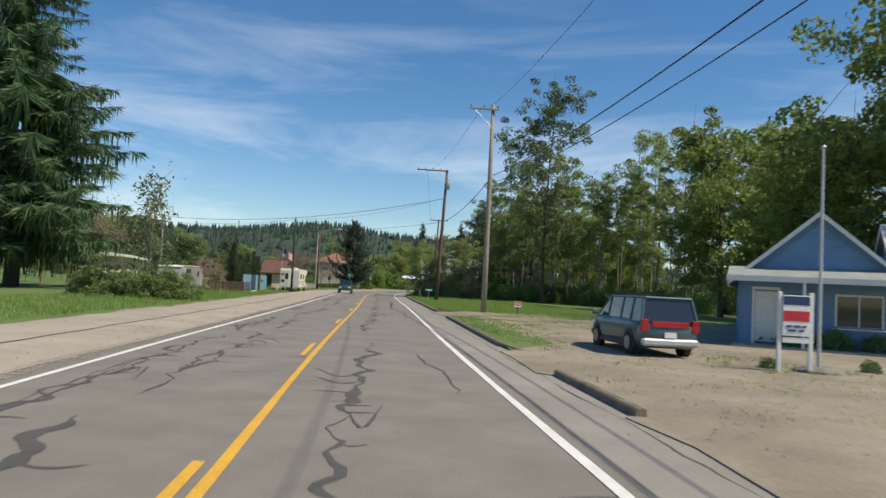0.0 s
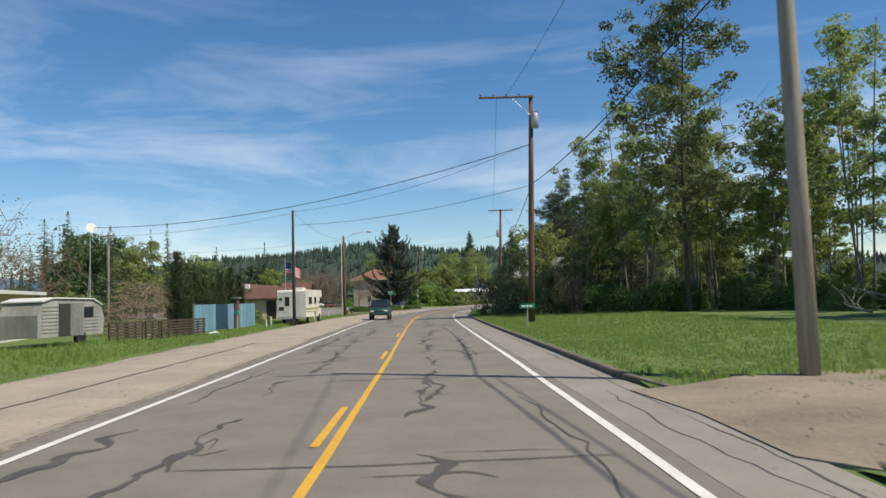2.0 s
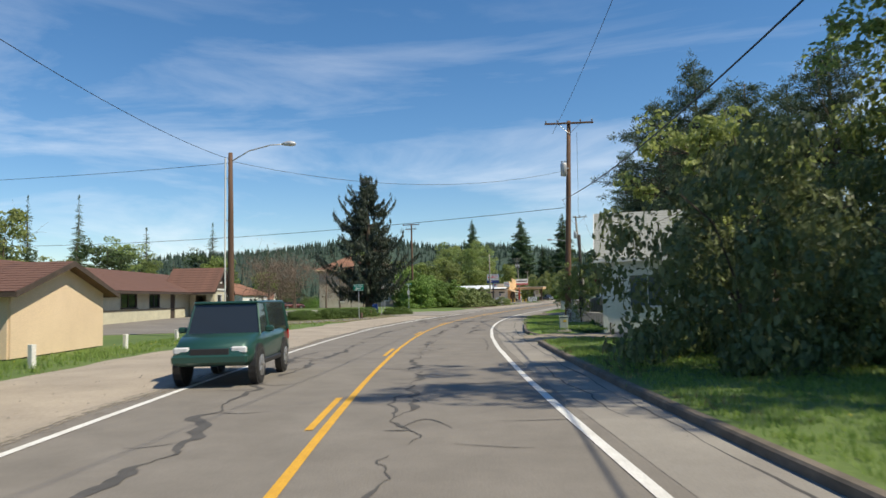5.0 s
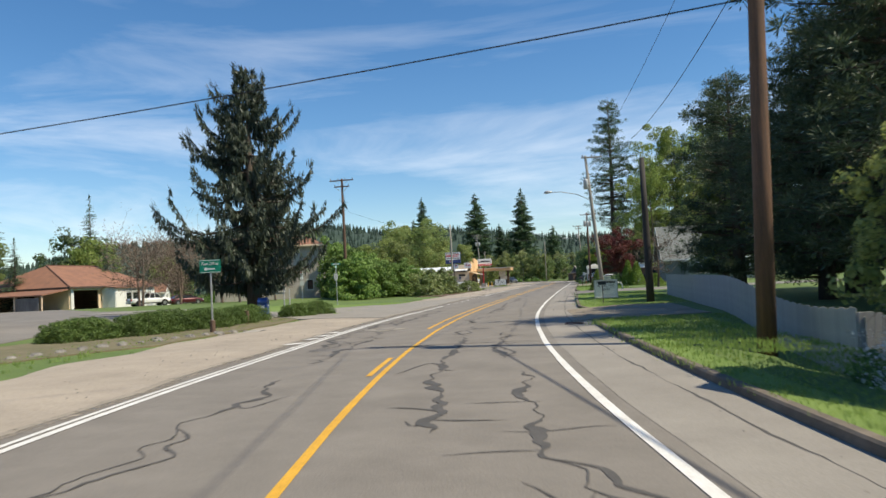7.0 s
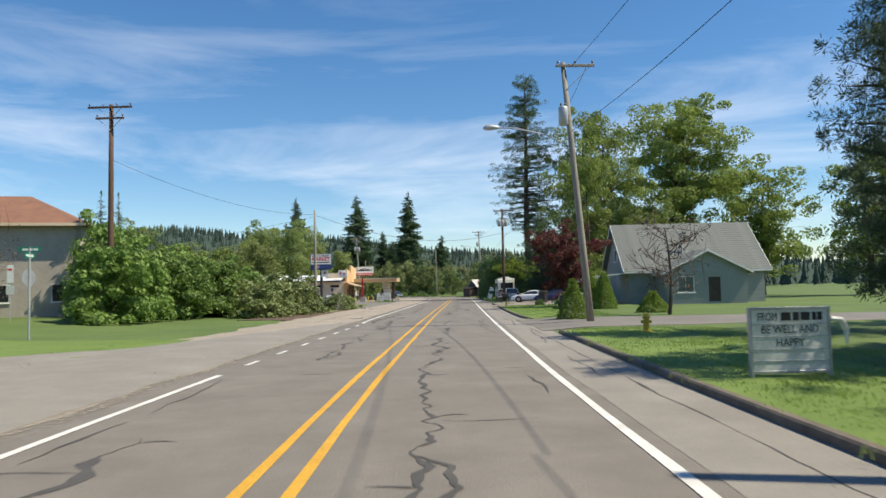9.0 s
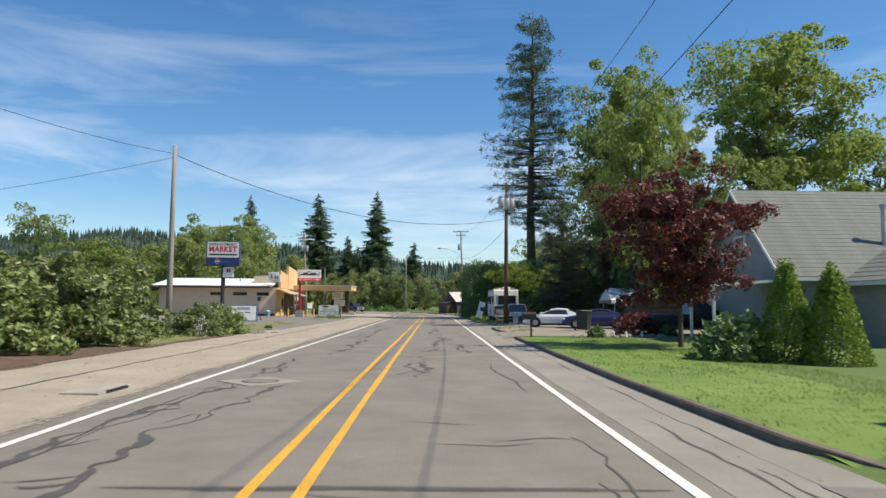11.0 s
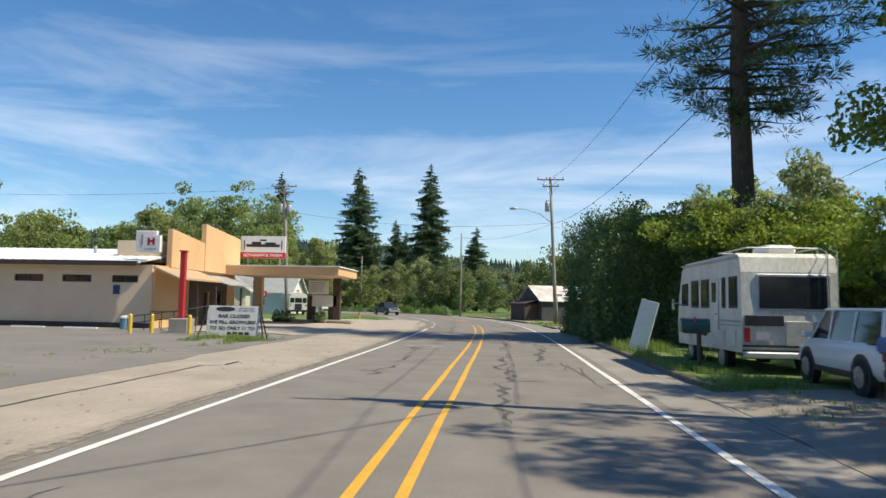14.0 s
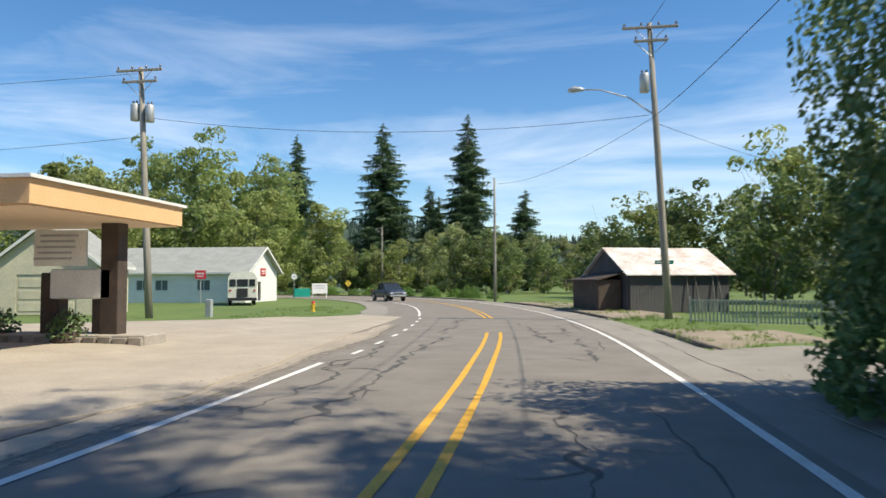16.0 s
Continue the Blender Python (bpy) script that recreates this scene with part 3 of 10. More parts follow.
def sheet(name, pts, z, material, label, category, step=2.0, on_ground=True):
    """A flat patch of ground with an irregular outline, laid over the ground."""
    pts = [Vector((x, y)) for x, y in pts]
    out = []
    for i, p in enumerate(pts):
        q = pts[(i + 1) % len(pts)]
        n = max(1, int((q - p).length / step))
        for k in range(n):
            r = p.lerp(q, k / n)
            out.append((r.x + 0.35 * noise.noise((r.x * 0.5, r.y * 0.5, 4)), r.y + 0.35 * noise.noise((r.x * 0.5, r.y * 0.5, 9))))
    bm = bmesh.new()
    ring = [bm.verts.new((x, y, 0)) for x, y in out]
    es = [bm.edges.new((ring[i], ring[(i + 1) % len(ring)])) for i in range(len(ring))]
    bmesh.ops.triangle_fill(bm, use_beauty=True, edges=es)
    for _ in range(5):
        bmesh.ops.subdivide_edges(bm, edges=[e for e in bm.edges if e.calc_length() > 1.9], cuts=1, use_grid_fill=False)
        bmesh.ops.triangulate(bm, faces=bm.faces[:])
    xs = np.array([v.co[:2] for v in bm.verts])
    lats = lat_of(xs[:, 0], xs[:, 1])
    dirt = np.where(xs[:, 1] < 294, 0.006 + 0.045 * np.sin(np.clip((-4.3 - lats) / 5.1, 0, 1) * 2.6), -0.004)
    for v, h, q, b in zip(bm.verts, gz(xs[:, 0], xs[:, 1]), lats, dirt):
        near = float(ease(-q, 8.5, 10.5)) if q < 0 else 1.0
        v.co.z = (near * (max(h, 0.0) + z) + (1 - near) * (b + 0.004 + z * 0.2)) if on_ground else z
    rim = [e for e in bm.edges if e.is_boundary]
    ext = bmesh.ops.extrude_edge_only(bm, edges=rim)
    for v in ext["geom"]:
        if isinstance(v, bmesh.types.BMVert):
            v.co.z -= 0.12
    me = bpy.data.meshes.new(name)
    bm.normal_update()
    bm.to_mesh(me)
    bm.free()
    return tagged(part(name, me, material), label, category, "", "structure")


def side(*pairs):
    """Places from (station, offset) pairs."""
    return [tuple(float(v) for v in at(s, l)) for s, l in pairs]


sheet("gravel_yard", side((-20, 5.0), (9, 5.0), (9.4, 5.5), (13.0, 5.5), (13.6, 5.0), (18.2, 5.0), (18.6, 5.5), (37.6, 5.5), (38.2, 5.0), (43.3, 5.0), (44.5, 9), (42, 24), (30, 26), (20, 22), (12, 16), (4, 18), (-20, 20)), 0.024, M_GRAVEL, "tan gravel driveway yard with thin grass", "driveway")
sheet("driveway", side((106, 5.0), (110.3, 5.0), (111, 9), (112, 26), (104, 26), (104, 9)), 0.014, M_GRAVEL, "grey gravel driveway beside a white house", "driveway")
sheet("driveway", side((138.6, 5.0), (147.4, 5.0), (148, 7.5), (147.5, 10), (138.5, 10), (138, 7.5)), 0.014, M_GRAVEL, "shaded gravel driveway through a lawn", "driveway")
sheet("driveway", side((173.6, 5.0), (184.3, 5.0), (183, 9), (181, 40), (176, 40), (174, 9)), 0.014, M_LOT, "grey asphalt driveway between two lawns", "driveway")
sheet("driveway", side((214.7, 5.0), (220.7, 5.0), (220.9, 5.4), (228.9, 5.4), (229.2, 5.0), (242.3, 5.0), (242.8, 8), (240, 14), (236, 24), (216, 24), (214, 8)), 0.014, M_YARD, "worn brown-grey gravel yard where cars are parked", "driveway")
sheet("side_street", side((262.7, 5.0), (280, 5.0), (281, 8), (279, 10), (262.6, 7)), 0.014, M_SHOULDER, "pale paved pull-out beside a hedge", "driveway")
sheet("office_lot", [(-46.5, 122), (-52, 128), (-56, 140), (-52, 150), (-60, 160), (-74, 168), (-96, 190), (-130, 210), (-120, 150), (-92, 118), (-66, 108), (-54, 110)], 0.03, M_LOT, "grey asphalt parking lot", "parking lot")
sheet("street_mouth", side((147, -4.4), (149, -9.5), (151, -12), (153, -16), (158, -30), (163, -30), (160, -15), (168, -9.0), (186, -4.4)), 0.064, M_SHOULDER, "pale asphalt mouth of a side street", "side street")
sheet("market_lot", side((222, -8.2), (238, -8.0), (262, -8.2), (268, -5), (292, -4.6), (298, -7.2), (290, -14), (286, -34), (282, -44), (262, -60), (232, -60), (226, -20)), 0.06, M_LOT, "worn grey asphalt lot before a market", "parking lot")
sheet("canopy_apron", side((262, -8.0), (272, -4.5), (299, -4.5), (302, -7), (294, -12), (290, -20), (286, -36), (283, -36), (272, -17), (262, -16)), 0.12, M_APRON, "pale cracked apron round fuel pumps", "apron")


# ---- poles and wires ----
def wire(a, b, sag, r=0.012, label="sagging black overhead wire"):
    a, b = Vector(a), Vector(b)
    pts = [a.lerp(b, k / 18) - Vector((0, 0, sag * 4 * (k / 18) * (1 - k / 18))) for k in range(19)]
    return solo("overhead_wire", Geo().tube(pts, r, 5), M_WIRE, label, "wire", "overhead wires")


def insulator(g, x, y, z):
    g.tube([(x, y, z), (x, y, z + 0.06), (x, y, z + 0.07), (x, y, z + 0.16), (x, y, z + 0.19)], [0.02, 0.02, 0.055, 0.05, 0.025], 8)


def utility_pole(x, y, h, material, label, rz=0.0, arms=(), cans=(), lean=(0, 0), r=0.16, lamp=None, conduit=False, base=0.0):
    """arms: (height below the top, from, to); cans: (height, side, forward); lamp: (height, reach, rise)."""
    p = thing("utility_pole", x, y, base, rz, label, "utility pole", "utility poles")
    top = Vector((lean[0], lean[1], h))
    pt = lambda z: top * (z / h)  # noqa: E731
    g = Geo().tube([pt(-0.3), pt(h * 0.3), pt(h * 0.65), pt(h)], [r * 1.1, r, r * 0.85, r * 0.68], 12)
    part("pole", g, material, p, smooth=True)
    for below, a, b in arms:
        c = pt(h - below)
        arm = part("crossarm", Geo().box((c.x + (a + b) / 2, c.y - r, c.z), (b - a, 0.1, 0.13), bev=0.015), M_POLE_GREY if material is M_POLE_GREY else material, p)
        n = max(2, int((b - a) / 0.75) + 1)
        for k in range(n):
            u = a + 0.1 + (b - a - 0.2) * k / (n - 1)
            if abs(u) > 0.12:
                gi = Geo()
                insulator(gi, c.x + u, c.y - r, c.z + 0.06)
                part("insulator", gi, M_PORCELAIN, arm, smooth=True)
        for sg in ((-1, 1) if a < -0.5 and b > 0.5 else ((-1,) if a < -0.5 else (1,))):
            ln = 0.75 * (1 if a < -0.5 and b > 0.5 else 1.7)
            part("brace", Geo().cyl((c.x + sg * ln, c.y - r - 0.02, c.z - 0.05), (c.x, c.y - r * 0.8, c.z - ln), 0.02, n=6), M_GALV, p)
    for z, sx, sy in cans:
        c = pt(z)
        q = Vector((c.x + sx, c.y + sy, z))
        can = part("transformer", Geo().tube([q + Vector((0, 0, d)) for d in (-0.45, -0.43, 0.38, 0.45, 0.5)], [0.2, 0.23, 0.23, 0.2, 0.06], 14), M_GALV, p, "grey transformer can", smooth=True)
        gi = Geo()
        insulator(gi, q.x + 0.1, q.y, q.z + 0.45)
        insulator(gi, q.x - 0.1, q.y, q.z + 0.45)
        part("bushing", gi, M_PORCELAIN, can, smooth=True)
        part("bracket", Geo().box(((c.x + q.x) / 2, (c.y + q.y) / 2, z + 0.1), (abs(sx) + 0.05, abs(sy) + 0.05, 0.08)), M_GALV, p)
    if lamp:
        z, reach, rise = lamp
        c = pt(z)
        sg = math.copysign(1, reach)
        pts = [(c.x, c.y, z), (c.x + reach * 0.35, c.y, z + rise * 0.65), (c.x + reach * 0.75, c.y, z + rise * 0.97), (c.x + reach, c.y, z + rise)]
        la = part("lamp_arm", Geo().tube(pts, 0.035, 8), M_GALV, p, smooth=True)
        e = Vector(pts[-1])
        part("lamp_head", Geo().tube([e + Vector((sg * d, 0, dz)) for d, dz in ((-0.1, 0), (0.05, 0.02), (0.35, 0.03), (0.6, 0.0), (0.7, -0.02))], [0.05, 0.1, 0.15, 0.12, 0.02], 10), M_GALV, la, "cobra-head street lamp", smooth=True)
    if conduit:
        part("conduit", Geo().tube([(-0.3, -0.05, 0), (-0.3, -0.05, h * 0.55), pt(h * 0.97) + Vector((-0.26, -0.05, 0))], 0.045, 8), M_WHITE, p, "white cable conduit")
        for z in (1.2, 3.6, 6.2, 8.5):
            part("strap", Geo().box((-0.18, -0.03, z), (0.3, 0.05, 0.05)), M_GALV, p)
    return p


ROAD_RZ = 17.0
utility_pole(-6.5, 46.1, 13.9, M_POLE_GREY, "tall weathered grey utility pole in rough grass", ROAD_RZ, arms=((0.35, -1.6, 0.4),), lean=(0.0, 0), r=0.17)
utility_pole(-15.9, 75.4, 14.4, M_POLE, "brown utility pole with a one-sided crossarm", ROAD_RZ, arms=((0.15, -3.3, 0.15),), cans=((12.7, 0.2, -0.3),), lean=(0.5, -0.1), r=0.19)
utility_pole(-36.2, 83.5, 9.3, M_POLE_DARK, "dark utility pole before a parked camper", ROAD_RZ, r=0.13)
utility_pole(-44.4, 112.9, 9.9, M_POLE, "brown street lamp pole with a white conduit", 14, lamp=(9.4, 2.9, 0.9), conduit=True, r=0.17, base=0.05)
utility_pole(-28.0, 129.0, 14.4, M_POLE, "brown utility pole with crossarm on a lawn", 10, arms=((0.2, -1.7, 1.7),), cans=((10.9, -0.35, -0.25),), lean=(0.55, 0), r=0.2, base=-0.35)
# the next pole's near-black colour includes the shade of the foliage round it
utility_pole(-28.5, 150.2, 7.6, M_POLE_DARK, "pole with the shade of conifers put into its dark colour", 4, lean=(0.0, 0), r=0.19, base=0.1)
utility_pole(-30.0, 178.5, 12.6, M_POLE_GREY, "leaning pale utility pole with a street lamp", 4, arms=((0.2, -0.4, 1.5),), cans=((9.9, -0.3, -0.2),), lean=(-0.9, 0.2), lamp=(8.4, -3.6, 1.0), r=0.17, base=0.1)
utility_pole(-57.9, 188.2, 13.9, M_POLE, "brown utility pole behind shrubs", 0, arms=((0.2, -1.4, 1.4), (0.9, -0.9, 0.9)), r=0.18)
utility_pole(-50.5, 215.0, 10.05, M_POLE_GREY, "plain grey utility pole beside rhododendrons", 0, r=0.15)
utility_pole(-30.2, 238.6, 12.3, M_POLE, "utility pole with transformers beside parked cars", 0, arms=((0.3, -1.2, 1.6),), cans=((10.4, -0.45, 0), (10.4, 0.45, 0), (10.3, 0, -0.45)), r=0.18, base=0.1)
utility_pole(-31.1, 295.6, 14.2, M_POLE_GREY, "leaning utility pole with a street lamp", 0, arms=((0.25, -1.3, 1.3), (0.9, -0.8, 0.8)), cans=((11.3, -0.4, 0),), lean=(-0.6, 0.3), lamp=(9.7, -3.4, 1.4), r=0.17)
utility_pole(-57.2, 295.6, 13.3, M_POLE_GREY, "leaning utility pole with transformers on grass", 0, arms=((0.2, -1.3, 1.3), (0.8, -1.0, 1.0)), cans=((10.9, -0.42, 0), (10.8, 0.42, 0)), lean=(-0.7, 0), r=0.18)
utility_pole(-42.0, 331.0, 12.2, M_POLE_GREY, "plain grey pole at the road's bend", 0, r=0.14)
utility_pole(-69.0, 395.0, 12.8, M_POLE_GREY, "far grey pole before firs", 0, arms=((0.3, -1.2, 0.2),), r=0.16)
utility_pole(-71, 232, 8.2, M_POLE, "brown pole behind the market lot", 0, r=0.14)
utility_pole(-57, 87, 9, M_POLE_GREY, "grey pole in a back garden", 0, arms=((0.4, -0.8, 0.8),), r=0.13)
for a, b, sg, *thick in [((11, -8, 13.5), (-6.6, 46.1, 13.8), 1.2), ((11.5, -8, 9.6), (-6.3, 46.2, 9.2), 1.1, 0.024), ((11.8, -8, 9.2), (-6.3, 46.2, 8.7), 1.2, 0.018), ((-7.2, 46, 13.8), (-17, 75.2, 14.4), 0.5), ((-6.4, 46.3, 9.1), (-15.6, 75.3, 8.7), 0.5, 0.024),
                 ((-15.6, 75.6, 8.7), (-28.05, 128.6, 8.4), 1.1, 0.026), ((-17.5, 75, 14.5), (-28.6, 128.6, 13.1), 1.0), ((-15.4, 75.6, 11.4), (-36.2, 83.5, 9.2), 0.7), ((-15.6, 75.2, 11.2), (-57.1, 84.8, 9.2), 1.3, 0.024), ((-36.2, 83.5, 9.1), (-57, 87, 8.6), 0.4),
                 ((-36.2, 83.5, 8.1), (-15.7, 75.6, 8.7), 0.5, 0.016), ((-36.2, 83.4, 9.2), (-44.4, 112.9, 9.6), 0.7), ((-28.0, 129.0, 7.9), (-110, 140, 9.6), 1.2, 0.02), ((-44.4, 112.9, 9.5), (-28.05, 128.6, 10.4), 1.1), ((-44.4, 112.9, 9.4), (-90, 96, 9), 1.0),
                 ((-28.0, 128.6, 8.4), (-28.9, 151, 8.9), 0.4), ((-26.9, 128.6, 13.1), (-30.5, 178.5, 12.5), 0.9), ((-28.9, 151, 8.7), (-30.6, 178.5, 9.3), 0.4), ((-29.8, 178.5, 12.4), (-30, 238.6, 12), 1.2), ((-30.4, 178.5, 9), (-30.2, 238.6, 8.8), 1.0),
                 ((-50.5, 215, 9.55), (-30.2, 238.6, 9.2), 1.75, 0.02), ((-50.5, 215, 9.6), (-57.9, 188.2, 10.4), 0.9), ((-50.5, 215, 9.4), (-86, 222, 6.5), 0.8), ((-30.2, 238.6, 11.9), (-31.8, 295.6, 14), 1.3), ((-29.6, 238.6, 9.2), (-31.6, 295.6, 9.6), 1.2, 0.014),
                 ((-31.6, 295.6, 9.6), (-42, 331, 11.6), 0.8), ((-31.8, 295.6, 9.7), (-57.5, 295.6, 10.6), 0.8), ((-57.6, 295.6, 9.6), (-110, 286, 8.6), 1.2), ((-58, 295.6, 13), (-110, 283, 12), 1.3), ((-31.6, 295.8, 9.4), (-5, 330, 11), 0.9), ((-42, 331, 11.7), (-69, 395, 12.4), 1.4)]:
    wire(a, b, sg, *thick)

# ---- trees and shrubs ----
def leaf_quads(rs, pts, size, flat=0.0, out=None, long=1.35, face=None):
    """One folded diamond leaf or leaf clump at each place; face: the way that the leaves' upper sides look."""
    n = len(pts)
    if face is not None:
        nrm = face + rs.normal(size=(n, 3)) * 0.42
        nrm /= np.linalg.norm(nrm, axis=1)[:, None] + 1e-9
        a = np.cross(nrm, rs.normal(size=(n, 3)))
    else:
        a = rs.normal(size=(n, 3))
        if out is not None:
            a = a * 0.75 + out * 0.9
        a[:, 2] *= 1 - flat
    a /= np.linalg.norm(a, axis=1)[:, None] + 1e-9
    b = np.cross(nrm, a) if face is not None else np.cross(a, rs.normal(size=(n, 3)))
    b /= np.linalg.norm(b, axis=1)[:, None] + 1e-9
    sz = (size * rs.uniform(0.6, 1.35, n))[:, None]
    nrm = np.cross(a, b)
    return np.stack([pts - a * sz * 0.5 * long, pts + b * sz * 0.42 + nrm * sz * 0.12, pts + a * sz * 0.5 * long, pts - b * sz * 0.42 + nrm * sz * 0.12], 1)


def puff_leaves(rs, centres, radius, n, leaf, flat=0.72, shell=0.62):
    """Leaves over the outsides of many small rounded clumps, so that each clump has a lit and a shaded side."""
    k = rs.randint(0, len(centres), n)
    d = rs.normal(size=(n, 3))
    d[:, 2] = d[:, 2] * 0.9 + 0.22
    d /= np.linalg.norm(d, axis=1)[:, None]
    size = radius * rs.uniform(0.55, 1.25, len(centres))
    r = size[k] * (shell + (1.08 - shell) * rs.uniform(0, 1, n) ** 0.6)
    pts = centres[k] + d * r[:, None] * np.array([1, 1, flat])
    return leaf_quads(rs, pts, leaf, face=d)


def limb(g, rs, p0, p1, r0, r1, n=5, k=6, bend=0.12):
    p0, p1 = np.array(p0, float), np.array(p1, float)
    ln = np.linalg.norm(p1 - p0)
    off = rs.normal(size=3) * ln * bend
    pts = [p0 + (p1 - p0) * w + off * math.sin(math.pi * w) for w in np.linspace(0, 1, n)]
    g.tube(pts, list(np.linspace(r0, r1, n)), k, caps=False)
    return pts


def broadleaf(name, h, cr, z0, seed, leafmat, barkmat, nleaf=5200, leaf=0.34, tr=0.22, limbs=16, label="", category="tree", clump=0.9, trunks=1, lean=0.03, shape=1.0, cluster=7, puff=0.0, clumps=150):
    rs = np.random.RandomState(seed)
    t = thing(name, 0, 0, 0, 0, label, category)
    wood, tips = Geo(), []
    for q in range(trunks):
        foot = np.array([rs.uniform(-0.5, 0.5) * (trunks > 1), rs.uniform(-0.5, 0.5) * (trunks > 1), -0.2])
        head = foot + np.array([rs.normal() * lean * h, rs.normal() * lean * h, h * rs.uniform(0.86, 0.95) + 0.2])
        spine = limb(wood, rs, foot, head, tr / trunks**0.4, 0.03, 9, 9, 0.02)
        for i in range(limbs // trunks):
            w = z0 / h + (0.97 - z0 / h) * (i + rs.uniform(0, 0.9)) / (limbs // trunks)
            j = min(int(w * 8), 7)
            p = spine[j] + (spine[j + 1] - spine[j]) * (w * 8 - j)
            u = (p[2] - z0) / (h - z0)
            prof = (1 - abs(2 * u - 0.75) ** 2.2 * 0.62) ** shape if shape else 1
            ang = rs.uniform(0, 6.283)
            ln = cr * max(0.3, prof) * rs.uniform(0.7, 1.1)
            tip = p + np.array([math.cos(ang) * ln, math.sin(ang) * ln, ln * rs.uniform(0.15, 0.75)])
            tip[2] = min(tip[2], h)
            pts = limb(wood, rs, p, tip, max(0.025, tr * 0.33 * (1 - 0.75 * w)), 0.015, 5, 5)
            tips.append(tip)
            for m in range(cluster):
                b = pts[rs.randint(1, 5)]
                e = b + rs.normal(size=3) * cr * 0.3 + np.array([0, 0, 0.12 * cr])
                wood.tube([b, (b + e) / 2 + rs.normal(size=3) * 0.08, e], [0.022, 0.015, 0.007], 3, caps=False)
                tips += [e, (b + e) / 2]
        tips.append(spine[-1])
    part("trunk", wood, barkmat, t, smooth=True)
    tips = np.array(tips)
    if puff:
        high = tips[tips[:, 2] > z0]
        c = high[rs.permutation(len(high))[:clumps]]
        part("crown", Geo().quads(puff_leaves(rs, c, puff, nleaf, leaf)), leafmat, t)
        return t
    c = tips[rs.randint(0, len(tips), nleaf)] + rs.normal(size=(nleaf, 3)) * np.array([clump, clump, clump * 0.7]) * 0.55
    c = c[c[:, 2] > z0 * 0.7]
    part("crown", Geo().quads(leaf_quads(rs, c, leaf)), leafmat, t)
    return t


def conifer(name, h, r, seed, leafmat, z0=1.0, droop=0.35, dens=1.0, tr=0.28, power=0.85, gap=0.0, label="", up=0.0, spray=1.0, category="tree", layered=False, tipup=0.35, fine=24):
    rs = np.random.RandomState(seed)
    t = thing(name, 0, 0, 0, 0, label, category)
    wood, quads = Geo(), []
    wood.tube([(0, 0, -0.3), (0.02 * h * rs.normal() * 0.3, 0, h * 0.5), (0, 0, h)], [tr * 1.15, tr * 0.62, 0.02], 10)
    z = z0
    step = max(0.28, h * 0.021) / dens
    while z < h - 0.25:
        u = (z - z0) / (h - z0)
        n = int(rs.randint(6, 10))
        ln0 = r * (1 - u) ** power * (0.8 + 0.2 * min(1, u * 6)) + 0.12
        for _ in range(n):
            if rs.uniform() < gap:
                continue
            ang, ln = rs.uniform(0, 6.283), ln0 * rs.uniform(0.5, 1.15) * (1.25 if rs.uniform() < 0.08 else 1)
            d = np.array([math.cos(ang), math.sin(ang), 0])
            sd = np.array([-d[1], d[0], 0])
            k = max(4, min(9, int(ln * 2.2)))
            ws = np.linspace(0, 1, k + 1)
            zz = z + rs.uniform(-0.9, 0.9) * step + (up + rs.normal() * 0.08) * ln * ws - droop * ln * ws**1.6 + tipup * ln * np.maximum(0, ws - 0.6)
            sp = np.stack([d[0] * ln * ws, d[1] * ln * ws, zz], -1)
            if ln > 0.8:
                wood.tube([sp[0], sp[k // 2], sp[-1]], [0.05 * ln / 3 + 0.012, 0.025, 0.006], 3, caps=False)
            wid = (ln * 0.27 + 0.22) * spray
            m = max(6, int(ln * fine))
            w = rs.uniform(0.08, 1.0, m)
            base_p = np.stack([np.interp(w, ws, sp[:, q]) for q in range(3)], -1)
            sl = wid * (1.15 - 0.7 * w) * rs.uniform(0.3, 1.0, m)
            sg = rs.choice([-1.0, 1.0], m) * rs.uniform(0.35, 1.0, m)
            fall = -sl * (0.15 + droop * 0.7) * rs.uniform(0.2, 1.6, m)
            hang = rs.uniform(size=m) < 0.3
            fall[hang] -= sl[hang] * (0.35 + droop)
            sg[hang] *= 0.3
            e = base_p + d * (sl * rs.uniform(0.3, 0.8, m) * ~hang)[:, None] + sd * (sl * sg)[:, None]
            e[:, 2] += fall
            ax = e - base_p
            wd = np.cross(ax, rs.normal(size=(m, 3)))
            wd *= (np.clip((0.03 * spray + 0.035 * sl) * (1 + h / 60), 0.03, 0.2) / (np.linalg.norm(wd, axis=1) + 1e-6) * 0.5)[:, None]
            mid = base_p + ax * 0.45
            quads.append(np.stack([base_p, mid + wd, e, mid - wd], 1))
            tip = sp[-1] + d * ln * 0.12 + np.array([0, 0, 0.05 * ln * tipup])
            quads.append(np.array([[sp[-2], sp[-1] + sd * 0.06, tip, sp[-1] - sd * 0.06]]))
        z += step * rs.uniform(0.75, 1.3) * (1.6 if layered else 1)
    for _ in range(10):
        a = rs.uniform(0, 6.283)
        b = np.array([math.cos(a), math.sin(a), 0]) * 0.16
        quads.append(np.array([[(0, 0, h - 0.5), b + np.array([0, 0, h - 0.3]), (0, 0, h + 0.25), -b * 0.3 + np.array([0, 0, h - 0.2])]]))
    part("trunk", wood, M_BARK, t, smooth=True)
    part("crown", Geo().quads(np.concatenate(quads)), leafmat, t)
    return t


